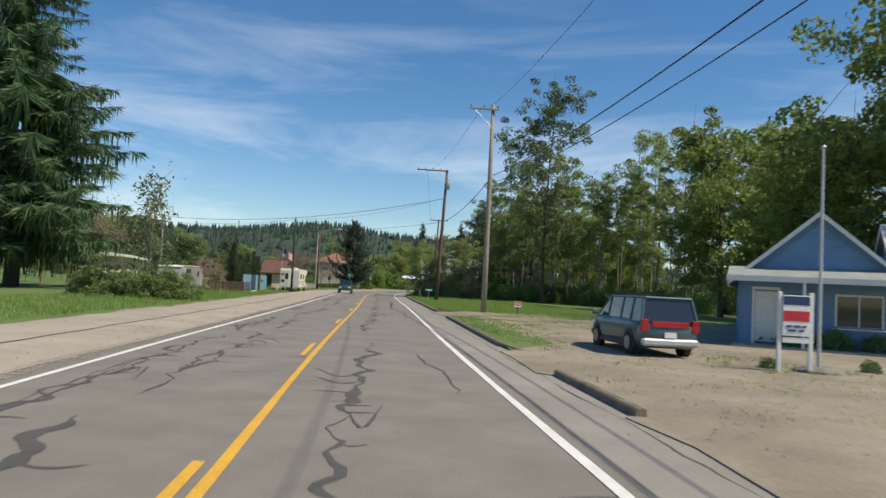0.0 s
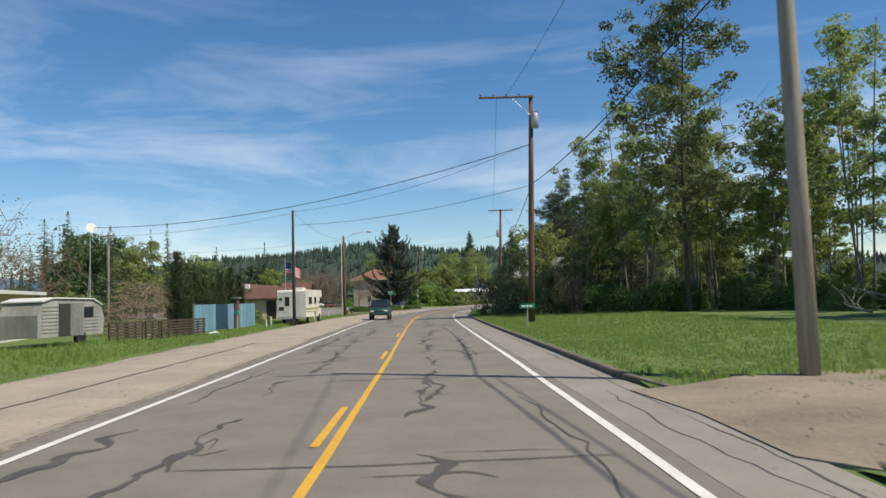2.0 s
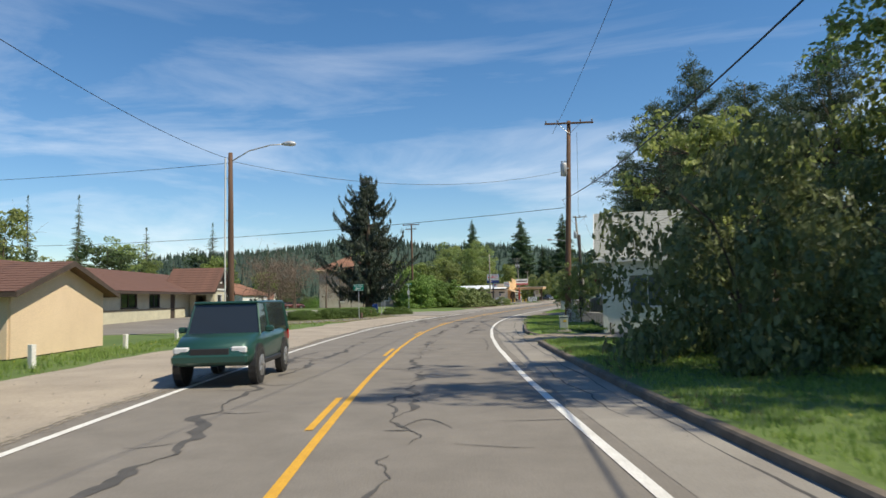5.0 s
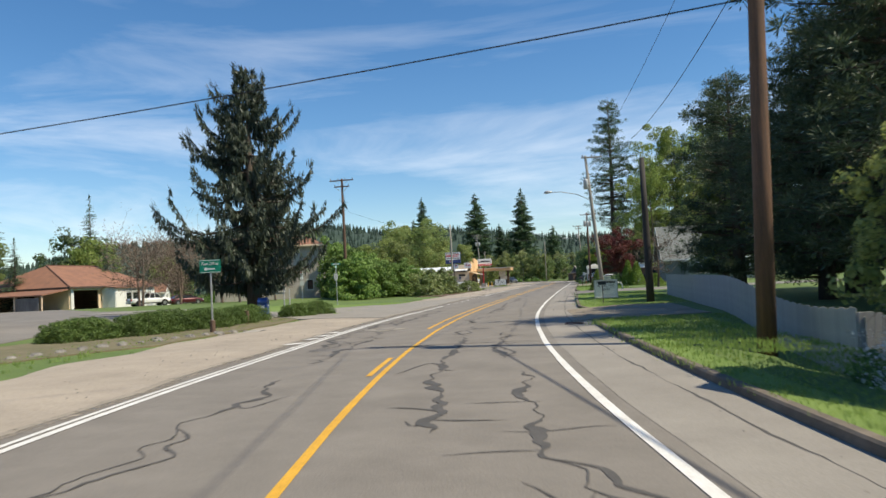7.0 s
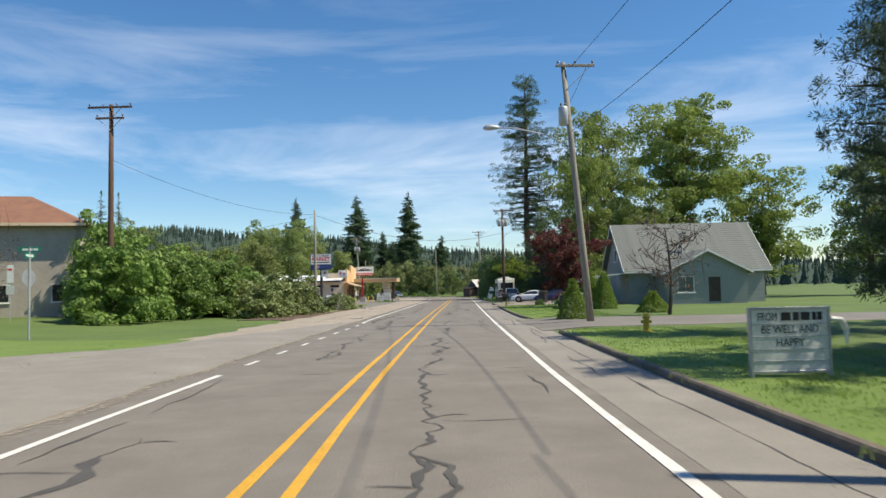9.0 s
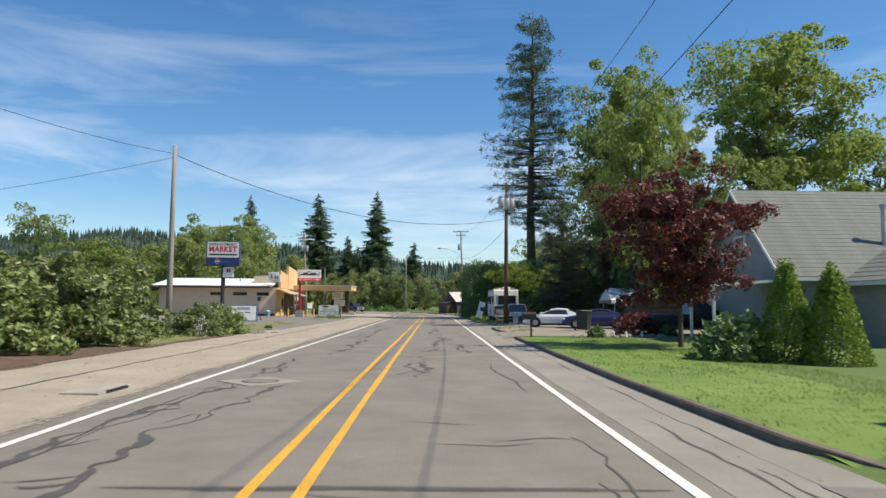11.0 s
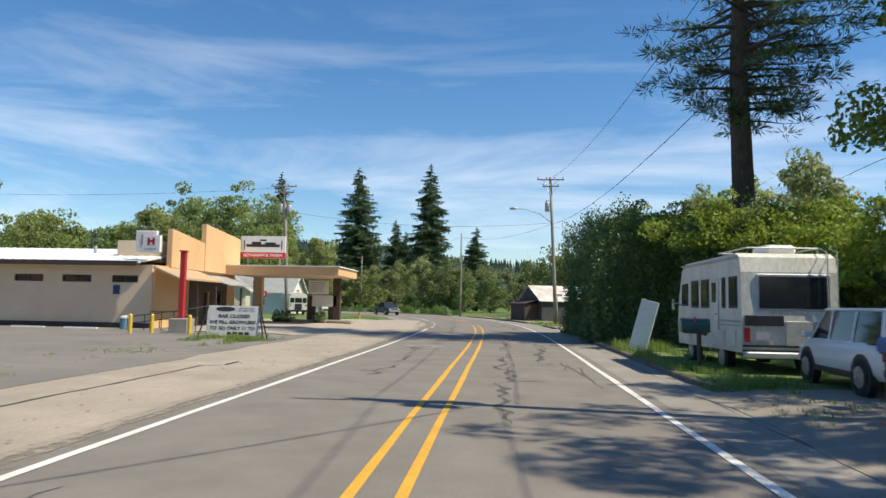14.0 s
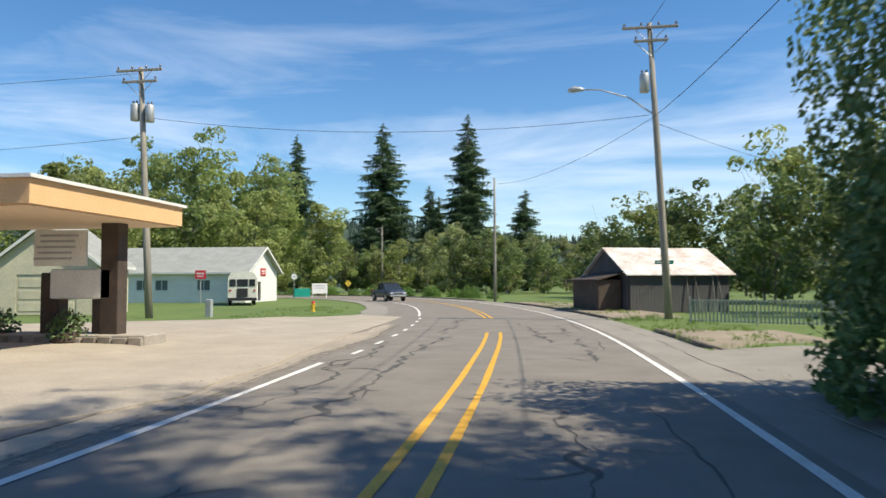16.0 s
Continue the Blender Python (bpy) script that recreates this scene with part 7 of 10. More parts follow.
part("hose", Geo().tube([(0.4, -0.5, 1.5), (0.55, -0.6, 0.8), (0.5, -0.55, 0.45), (0.35, -0.5, 0.9)], 0.02, 6), M_BLACK, i)
for k, (x, y, s) in enumerate([(-2.6, 0.3, 0.5), (-1.7, -0.1, 0.45), (0.9, -0.7, 0.3)]):
    t0 = shrub("potted_plant", (0.5, 0.5, 0.8), 160 + k, M_DARKLEAF, 420, 0.09, 0.4, "dark plant in a half barrel")
    t0.matrix_basis = pose(-50.8 + x, 280.2 + y, 0.3)
    solo("half_barrel", Geo().tube([(0, 0, 0), (0, 0, 0.2), (0, 0, 0.42)], [0.34, 0.42, 0.38], 12), M_BROWNWOOD, "dark half-barrel planter by the pumps", "planter", x=-50.8 + x, y=280.2 + y, z=0.02)
s = thing("storage_shed", -76.5, 263.0, 0.05, 0, "small weathered shed with a pale scalloped roof", "shed")
shell(s, 0, 4.2, 0, 4, 0, 2.3, 3.0, M_TANWALL, "y")
gable_roof(s, -0.2, 4.4, 0, 4, 2.4, 3.1, M_PALEROOF, "x", 0.4, 0.1)
part("fence_front", Geo().span(-3.0, 2.6, -0.6, -0.5, 0, 2.0), M_GREYWOOD, s, "dark plank fence")
part("lean_roof", Geo().prism([(3.6, 2.9), (7, 3.5), (7, 3.62), (3.6, 3.02)], -0.5, 5, "y"), M_BROWNWOOD, s)

# garages and the long white building past the market
h = thing("tan_garage", -68.6, 298.3, 0.0, 14, "cream garage with double doors and grey roof", "garage")
shell(h, 0, 5.8, 0, 4.8, 0, 3.1, 5.4, M_CREAMWALL, "y", south=[(1.2, 4.6, 0, 2.4)])
gable_roof(h, 0, 5.8, 0, 4.8, 3.1, 5.4, M_GREYROOF, "y", 0.4, 0.14, M_WHITE)
for k in range(2):
    dd = part("garage_door", Geo().box((2.05 + 1.7 * k, 0.0, 1.2), (1.66, 0.06, 2.36), bev=0.01), M_CREAMWALL, h)
    for z in (0.5, 1.2, 1.9):
        part("door_panel", Geo().box((2.05 + 1.7 * k, -0.04, z), (1.4, 0.03, 0.5), bev=0.01), M_CREAMWALL, dd)
h = thing("white_hall", -83.5, 327.0, -0.04, 3, "long low white hall with grey shingle roof", "hall")
shell(h, 0, 17, 0, 9, 0, 3.2, 5.6, M_WHITEWALL, "x", south=[(5.6, 7.0, 1.2, 2.3), (7.6, 9.0, 1.2, 2.3), (12, 13.4, 1.2, 2.3)], east=[(3.2, 4.1, 0.1, 2.1)])
gable_roof(h, 0, 17, 0, 9, 3.2, 5.6, M_GREYROOF, "x", 0.6, 0.15, M_WHITE)
for a in (5.6, 7.6, 12):
    window(h, (0, 0), (17, 0), a, a + 1.4, 1.2, 2.3, M_GLASS_PALE, mull=1)
part("red_sign", Geo().box((17.12, 4.6, 3.1), (0.05, 1.5, 0.8)), M_RED, h, "red wall sign")
part("red_sign_bar", Geo().box((17.16, 4.6, 3.2), (0.02, 1.1, 0.16)).box((17.16, 4.6, 2.95), (0.02, 0.8, 0.12)), M_WHITE, h)
part("red_door", Geo().box((4.0, -0.1, 1.2), (0.9, 0.06, 2.1)), M_RED, h, "red door")
# plank shed on the right of the bend
h = thing("plank_shed", -31.9, 305.0, -0.04, 23, "dark plank shed with a rusty white metal roof", "shed")
shell(h, 0, 6.8, 0, 5.4, 0, 2.45, 4.0, M_DARKSHED, "x")
gable_roof(h, 0, 6.8, 0, 5.4, 2.45, 4.0, surf("rusty_white_metal", (0.78, 0.77, 0.75), (0.45, 0.36, 0.3), 0.5, 0.9, 6, 0.1), "x", 0.35, 0.06)
pl = Geo().box((0, 0, 0), (0.19, 0.025, 2.4)).mesh("plank")
pl.materials.append(M_DARKSHED)
for k in range(33):
    ob = new("plank", pl)
    ob.parent = h
    ob.matrix_basis = pose(0.12 + k * 0.203, -0.09, 1.22, 0, 0, 0)
for k in range(26):
    ob = new("plank", pl)
    ob.parent = h
    ob.matrix_basis = pose(-0.09, 0.12 + k * 0.205, 1.22, 0, 0, 90)
for k, x in enumerate((3.8, 4.6, 5.6, 6.2)):
    part("leaning_pole", Geo().cyl((x, -0.4, 0), (x - 0.25 * (k % 2), -0.12, 2.3), 0.04), M_GREYWOOD, h)
part("lean_to", Geo().span(-1.7, -0.2, 0.6, 4.2, 0, 2.0).prism([(-1.9, 1.95), (-0.1, 2.4), (-0.1, 2.48), (-1.9, 2.03)], 0.4, 4.4, "y"), M_BROWNWOOD, h, "brown lean-to")

# mobile home and old trailer on the left
h = thing("mobile_home", -38.2, 52.2, 0.05, 28, "long tan mobile home with a white roof edge", "mobile home")
shell(h, -3.6, 0, 0, 18, 0.4, 2.75, 2.76, M_TANWALL, "y", east=[(3.5, 4.9, 1.3, 2.3), (9, 10.4, 1.3, 2.3), (14.2, 15.6, 1.3, 2.3)])
for a in (3.5, 9, 14.2):
    window(h, (0, 0), (0, 18), a, a + 1.4, 1.3, 2.3, mull=1)
part("roof", Geo().prism([(-3.9, 2.75), (0.7, 2.75), (0.7, 2.95), (-1.8, 3.15), (-3.9, 2.95)], -0.5, 18.6, "y"), M_WHITE, h, "white metal roof")
part("skirt", Geo().span(-3.5, -0.1, 0.1, 17.9, -0.05, 0.42), M_WHITE, h)
t = thing("travel_trailer", -36.05, 58.0, 0.08, 4, "old weathered grey travel trailer with an open door", "trailer")
M_OLDALU = surf("weathered_aluminium", (0.42, 0.42, 0.4), (0.27, 0.265, 0.25), 0.6, 1.4, 18, 0.15, 0.15, streak=(1, 1, 0.3))
prof = [(0.0, 0.45), (0.0, 1.5), (0.3, 2.1), (0.9, 2.25), (3.7, 2.2), (4.35, 1.9), (4.6, 1.2), (4.5, 0.45)]
g = Geo().prism(prof, -2.1, 0, "x")
part("body", g, M_OLDALU, t, "weathered ribbed siding")
rb = Geo().box((0, 0, 0), (0.03, 3.9, 0.07)).mesh("siding_rib")
rb.materials.append(M_OLDALU)
for k in range(8):
    ob = new("siding_rib", rb)
    ob.parent = t
    ob.matrix_basis = pose(0.01, 2.2, 0.7 + k * 0.17)
# near-black panel on the solid side, in place of the doorway's shade
part("doorway_shade", Geo().box((0.02, 1.7, 1.25), (0.05, 0.75, 1.55)), M_DARKIN, t, "near-black panel standing in for the shade in a doorway")
part("door", Geo().box((0.32, 2.2, 1.25), (0.6, 0.04, 1.55), rz=0.35), M_OLDALU, t)
part("window", Geo().box((0.03, 3.3, 1.6), (0.04, 0.8, 0.5)), M_GLASS, t)
part("wheel", Geo().cyl((0.02, 2.9, 0.33), (-0.2, 2.9, 0.33), 0.33, n=16), M_BLACK, t)
part("roof_cap", Geo().prism([(0.2, 2.1), (0.9, 2.27), (3.7, 2.22), (4.35, 1.92), (4.35, 1.97), (3.7, 2.28), (0.9, 2.33), (0.2, 2.16)], -2.2, 0.08, "x"), M_WHITE, t)

# ---- vehicles ----
def paint(name, c, metal=0.3):
    m, ns, ls, q = nodes_of(name)
    a, r = ns.new("ShaderNodeTexNoise"), ns.new("ShaderNodeValToRGB")
    a.inputs["Scale"].default_value = 1.5
    r.color_ramp.elements[0].color, r.color_ramp.elements[1].color = (*[v * 0.9 for v in c], 1), (*c, 1)
    ls.new(a.outputs["Fac"], r.inputs["Fac"])
    ls.new(r.outputs["Color"], q.inputs["Base Color"])
    q.inputs["Roughness"].default_value, q.inputs["Metallic"].default_value, q.inputs["Coat Weight"].default_value = 0.38, metal, 0.5
    return m


M_TIRE = surf("tyre_rubber", (0.022, 0.022, 0.023), None, 0.85, 4, 40, 0.2)
M_RIM = surf("alloy", (0.55, 0.56, 0.58), (0.4, 0.41, 0.42), 0.35, 4, 30, 0.0, 0.8)
M_TAIL = surf("red_lens", (0.42, 0.02, 0.02), None, 0.2, 4, 30, 0.0)
M_LAMP = surf("clear_lens", (0.75, 0.76, 0.78), None, 0.15, 4, 30, 0.0)
M_TRIM = surf("black_trim", (0.025, 0.025, 0.027), None, 0.5, 4, 30, 0.05)
M_CHROME = surf("chrome", (0.75, 0.76, 0.78), None, 0.2, 4, 30, 0.0, 0.95)


def wheel(parent, x, y, r, w, sg):
    wh = part("wheel", Geo().tube([(x, y - w / 2, r), (x, y - w / 2 * 0.8, r), (x, y + w / 2 * 0.8, r), (x, y + w / 2, r)], [r * 0.86, r, r, r * 0.86], 20), M_TIRE, parent)
    part("rim", Geo().cyl((x, y + sg * w * 0.36, r), (x, y + sg * w * 0.53, r), r * 0.62, r * 0.58, 16), M_RIM, wh)
    g = Geo()
    for k in range(5):
        g.box((x + math.cos(k * 1.2566) * r * 0.33, y + sg * w * 0.55, r + math.sin(k * 1.2566) * r * 0.33), (r * 0.5, 0.02, r * 0.16), ry=-k * 1.2566)
    part("spokes", g, M_RIM, wh)
    return wh


def loft(sections, close=True):
    """sections: (x, half width, z low, z high, tuck) -> rounded body."""
    rings = []
    for x, w, z0, z1, tk in sections:
        hh = z1 - z0
        half = [(w * 0.86, z0), (w * 0.97, z0 + hh * 0.18), (w, z0 + hh * 0.45), (w * (1 - tk * 0.4), z0 + hh * 0.78), (w * (1 - tk), z1)]
        rings.append([(x, y, z) for y, z in half] + [(x, -y, z) for y, z in reversed(half)])
    k = len(rings[0])
    vs = [p for r in rings for p in r]
    fs = [(i * k + j, i * k + (j + 1) % k, (i + 1) * k + (j + 1) % k, (i + 1) * k + j) for i in range(len(rings) - 1) for j in range(k)]
    fs += [tuple(range(k - 1, -1, -1)), tuple(range((len(rings) - 1) * k, len(rings) * k))]
    return Geo().add(vs, fs)


def car(name, x, y, rz, label, mat, L=4.6, W=1.8, belt=0.95, hood=0.9, roof=1.45, cowl=0.62, wind=0.42, back_top=-0.3, back=-0.46, wr=0.33, clear=0.24, bed=False, rack=False, tail_mat=None, category="car", group="", z=None, side_mould=False, spare=False, pillars=(0.1, -0.18), curved=False):
    """Forward is local +y; fractions of the length run from -0.5 to 0.5."""
    zz = float(gz(np.array(float(x)), np.array(float(y)))) if z is None else z
    root = thing(name, x, y, max(zz, 0.0) + 0.015, rz, label, category, group)
    f = lambda u: u * L  # noqa: E731
    hw = W / 2
    sec = [(f(-0.5), hw * 0.86, clear + 0.12, belt * (0.86 if not bed else 0.97), 0.05), (f(-0.47), hw * 0.96, clear, belt * 0.98, 0.06), (f(-0.3), hw, clear - 0.03, belt, 0.07), (f(0.0), hw, clear - 0.04, belt, 0.07), (f(cowl - 0.32), hw, clear - 0.03, belt * 0.99, 0.08),
           (f(cowl - 0.28 + 0.02), hw * 0.99, clear - 0.02, hood + 0.02, 0.1), (f(0.4), hw * 0.97, clear, hood * 0.96, 0.14), (f(0.47), hw * 0.92, clear + 0.04, hood * 0.86, 0.16), (f(0.5), hw * 0.8, clear + 0.12, hood * 0.7, 0.15)]
    g = loft(sec)
    rot = [[(-v[1], v[0], v[2]) for v in arr] for arr in g.v]
    g.v = [np.array(a) for a in rot]
    part("body", g, mat, root, smooth=True)
    # cabin of dark glass under a painted roof
    tw = hw * 0.8
    b0, b1, t0, t1 = f(back), f(cowl - 0.3), f(back_top), f(wind - 0.3)
    cab = Geo()
    ring0 = [(-hw * 0.93, b0, belt - 0.03), (hw * 0.93, b0, belt - 0.03), (hw * 0.93, b1, belt - 0.05), (-hw * 0.93, b1, belt - 0.05)]
    ring1 = [(-tw, t0, roof - 0.05), (tw, t0, roof - 0.05), (tw, t1, roof - 0.05), (-tw, t1, roof - 0.05)]
    cab.add(ring0 + ring1, [(3, 2, 1, 0), (4, 5, 6, 7)] + [(i, (i + 1) % 4, 4 + (i + 1) % 4, 4 + i) for i in range(4)])
    if curved:
        # an arched roofline from the tail to the cowl
        us_ = np.linspace(0, 1, 15)
        rise = np.interp(us_, (0, 0.1, 0.22, 0.34, 0.46, 0.58, 0.68, 0.8, 1.0), (0, 0.36, 0.7, 0.92, 1.0, 0.99, 0.9, 0.58, 0.0))
        shells = {"glass": [], "roof": []}
        for u, q in zip(us_, rise):
            yy, zt = b0 + (b1 - b0) * u, belt - 0.04 + (roof - belt + 0.04) * q
            wb, wt = hw * 0.93, hw * (0.93 - 0.2 * q)
            shells["glass"].append([(-wb, yy, belt - 0.05), (-wt, yy, zt - 0.07 * q), (-wt * 0.75, yy, zt), (wt * 0.75, yy, zt), (wt, yy, zt - 0.07 * q), (wb, yy, belt - 0.05)])
            shells["roof"].append([(-wt * 1.02, yy, zt - 0.085 * q), (-wt * 0.76, yy, zt + 0.016), (wt * 0.76, yy, zt + 0.016), (wt * 1.02, yy, zt - 0.085 * q)])
        cab = Geo().add(np.array(shells["glass"]).reshape(-1, 3), [(i * 6 + j, i * 6 + j + 1, i * 6 + j + 7, i * 6 + j + 6) for i in range(14) for j in range(5)])
        top = shells["roof"][4:11]
        rf = Geo().add(np.array(top).reshape(-1, 3), [(i * 4 + j, i * 4 + j + 1, i * 4 + j + 5, i * 4 + j + 4) for i in range(len(top) - 1) for j in range(3)])
        for sg in (-1, 1):
            sail = [(sg * (hw * 0.945), b0 + (b1 - b0) * 0.02, belt - 0.04)] + [(sg * (hw * (0.945 - 0.2 * q)), b0 + (b1 - b0) * u, belt - 0.05 + (roof - belt) * q - 0.04 * q) for u, q in zip(us_[1:6], rise[1:6])] + [(sg * hw * 0.945, b0 + (b1 - b0) * 0.3, belt - 0.04)]
            part("rear_pillar", Geo().add(sail, [tuple(range(len(sail)))]), mat, root)
            rail = [(sg * hw * (0.945 - 0.2 * q), b0 + (b1 - b0) * u, belt - 0.05 + (roof - belt) * q - 0.03 * q) for u, q in zip(us_[4:], rise[4:])]
            part("pillar", Geo().tube(rail, 0.028, 5), mat, root)
    part("glazing", cab, M_GLASS, root, "dark tinted windows", smooth=curved)
    rf = rf if curved else Geo().box((0, (t0 + t1) / 2, roof - 0.02), (tw * 2 + 0.05, t1 - t0 + 0.1, 0.075), bev=0.035)
    part("roof", rf, mat, root, smooth=curved)
    for sg in (-1, 1):
        e0 = [Vector(ring0[i]) for i in ((0, 3) if sg < 0 else (1, 2))]
        e1 = [Vector(ring1[i]) for i in ((0, 3) if sg < 0 else (1, 2))]
        for a, b, w in () if curved else ((e0[0], e1[0], 0.045), (e0[1], e1[1], 0.026)):
            part("pillar", Geo().tube([a + Vector((0, 0, -0.02)), b], w, 5), mat, root)
        for u in () if curved else pillars:
            w0 = (f(u) - b0) / (b1 - b0)
            a, b = e0[0].lerp(e0[1], w0), e1[0].lerp(e1[1], min(max((f(u) - t0) / (t1 - t0), 0.02), 0.98))
            part("pillar", Geo().tube([a, b], 0.035, 5), mat, root)
        part("side_mirror", Geo().box((sg * (hw + 0.1), b1 - 0.25, belt + 0.07), (0.2, 0.1, 0.14), bev=0.03), M_TRIM if bed else mat, root)
        part("headlight", Geo().box((sg * hw * 0.68, f(0.485), hood * 0.72), (0.34, 0.12, 0.15), bev=0.03), M_LAMP, root)
        part("tail_light", Geo().box((sg * hw * 0.84, f(-0.492), belt * 0.86), (0.2, 0.1, 0.34), bev=0.02), M_TAIL, root)
        part("sill", Geo().box((sg * hw * 0.97, 0, clear + 0.03), (0.06, L * 0.46, 0.12), bev=0.02), M_TRIM, root)
        for u in (-0.305, 0.315):
            wheel(root, 0, 0, wr, 0.21, sg)
    # the wheels stand across the body
    k = 0
    for o in [c for c in root.children if c.name.startswith("wheel")]:
        sg = -1 if k < 2 else 1
        o.matrix_basis = pose(sg * (hw - 0.075), f((-0.305, 0.315)[k % 2]), 0, 0, 0, -90)
        k += 1
    for sg in (-1, 1):
        for u in (-0.305, 0.315):
            part("wheel_arch", Geo().tube([(sg * (hw - 0.16), f(u), wr + 0.02), (sg * (hw + 0.004), f(u), wr + 0.02)], wr * 1.17, 20), M_TRIM, root)
    part("front_bumper", Geo().box((0, f(0.497), clear + 0.18), (W * 0.9, 0.16, 0.22), bev=0.05), mat if not bed else M_CHROME, root)
    part("rear_bumper", Geo().box((0, f(-0.497), clear + 0.16), (W * 0.94, 0.16, 0.2), bev=0.05), tail_mat or mat, root)
    part("grille", Geo().box((0, f(0.5), hood * 0.68), (W * 0.46, 0.06, 0.16), bev=0.01), M_TRIM, root)
    part("number_plate", Geo().box((0, f(-0.5) - 0.03, belt * 0.62), (0.32, 0.02, 0.15)), M_WHITE, root)
    if rack:
        for sg in (-1, 1):
            part("roof_rail", Geo().tube([(sg * tw * 0.85, t0 + 0.1, roof + 0.02), (sg * tw * 0.85, t0 + 0.2, roof + 0.07), (sg * tw * 0.85, t1 - 0.2, roof + 0.07), (sg * tw * 0.85, t1 - 0.1, roof + 0.02)], 0.02, 6), M_TRIM, root)
    if side_mould:
        part("reflector_band", Geo().box((0, f(-0.5) + 0.0, belt * 0.9), (W * 0.62, 0.05, 0.16), bev=0.01), M_TAIL, root, "red band between the tail lights")
    return root


P_TEAL = paint("teal_paint", (0.065, 0.11, 0.125))
P_WHITE = paint("white_car_paint", (0.78, 0.78, 0.78), 0.0)
P_NAVY = paint("navy_car_paint", (0.024, 0.03, 0.115))
P_BLUE = paint("blue_car_paint", (0.03, 0.05, 0.32))
P_DGREEN = paint("dark_green_paint", (0.02, 0.075, 0.06))
P_BLACK = paint("black_car_paint", (0.018, 0.018, 0.02))
P_PICKUP = paint("dark_blue_grey_paint", (0.05, 0.06, 0.085))

car("minivan", 1.6, 21.75, 17, "dark teal minivan with red tail band on gravel", P_TEAL, 4.4, 1.66, 0.98, 0.96, 1.6, 0.66, 0.44, -0.45, -0.485, 0.33, 0.25, rack=True, tail_mat=M_GALV, side_mould=True, category="minivan", pillars=(0.12, -0.12, -0.3))
car("off_roader", -32.9, 94.5, 196, "dark green off-roader in the oncoming lane", P_DGREEN, 4.2, 1.8, 1.12, 1.1, 1.82, 0.56, 0.5, -0.46, -0.48, 0.4, 0.42, category="car", z=0.0, pillars=(0.04,))
car("white_coupe", -27.6, 228.9, 78, "white two-door sports coupe parked on asphalt", P_WHITE, 4.6, 1.84, 0.93, 0.86, 1.36, 0.58, 0.3, -0.16, -0.4, 0.335, 0.2, category="car", pillars=(-0.14,), curved=True)
car("navy_coupe", -25.2, 226.6, 80, "dark navy sports coupe parked beside another car", P_NAVY, 4.6, 1.84, 0.93, 0.86, 1.36, 0.58, 0.3, -0.16, -0.4, 0.335, 0.2, category="car", pillars=(-0.14,), curved=True)
car("blue_car", -20.0, 229.6, 95, "bright blue car under a white shelter", P_BLUE, 4.6, 1.8, 0.95, 0.9, 1.38, 0.6, 0.34, -0.2, -0.42, 0.33, 0.22, category="car", curved=True)
car("black_pickup", -22.4, 216.6, -87, "black pickup truck on a house drive", P_BLACK, 5.6, 1.95, 1.15, 1.12, 1.82, 0.58, 0.42, -0.02, -0.06, 0.4, 0.4, bed=True, category="pickup", pillars=(0.08,))
car("white_pickup", -91.0, 201.0, -36, "white pickup truck parked before a garage", P_WHITE, 5.6, 1.95, 1.12, 1.1, 1.8, 0.58, 0.42, -0.02, -0.06, 0.4, 0.4, bed=True, category="pickup", pillars=(0.08,))
car("dark_car", -87.6, 204.6, -40, "dark red car parked beside a white pickup", paint("maroon_paint", (0.08, 0.012, 0.014)), 4.6, 1.8, 0.95, 0.9, 1.42, category="car")
car("white_off_roader", -28.9, 242.8, -3, "white boxy off-roader parked by a motorhome", P_WHITE, 4.3, 1.8, 1.02, 1.0, 1.66, 0.6, 0.46, -0.46, -0.485, 0.36, 0.34, category="car", tail_mat=M_TRIM, pillars=(0.06, -0.2))
car("grey_pickup", -53.2, 333.0, 214, "dark pickup truck coming round the bend", P_PICKUP, 5.6, 1.98, 1.15, 1.12, 1.85, 0.58, 0.42, -0.1, -0.14, 0.41, 0.4, bed=True, category="pickup", z=0.0, pillars=(0.06,))
car("white_sedan", -8.5, 103.5, 60, "white car half hidden among the trees", P_WHITE, 4.6, 1.8, 0.95, 0.9, 1.42, category="car")


def strip_windows(parent, side_x, items, z0, z1, sg):
    for a, b in items:
        fr = part("window", Geo().box((side_x, (a + b) / 2, (z0 + z1) / 2), (0.04, b - a, z1 - z0), bev=0.01), M_GALV, parent)
        part("pane", Geo().box((side_x + sg * 0.012, (a + b) / 2, (z0 + z1) / 2), (0.03, b - a - 0.1, z1 - z0 - 0.1)), M_GLASS, fr)


# old class C camper on the left
v = thing("camper_van", -37.2, 85.0, 0.05, 14, "old white camper van with ribbed siding and green stripe", "camper")
M_OLDWHITE = surf("aged_white_siding", (0.74, 0.73, 0.66), (0.55, 0.54, 0.47), 0.6, 1.0, 14, 0.1, streak=(1, 1, 0.4))
prof = [(0.0, 0.55), (0.0, 2.75), (0.2, 2.85), (6.6, 2.85), (6.75, 2.6), (6.75, 2.05), (5.2, 1.9), (5.2, 0.55)]
part("body", Geo().prism(prof, -1.2, 1.2, "x"), M_OLDWHITE, v)
rb = Geo().prism([(-0.045, -0.06), (0.0, -0.06), (0.0, 0.06), (-0.01, 0.06)], -1.19, 1.19, "x").mesh("siding_rib")
rb.materials.append(M_OLDWHITE)
for k in range(16):
    ob = new("siding_rib", rb)
    ob.parent = v
    ob.matrix_basis = pose(0, -0.012, 0.72 + k * 0.13)
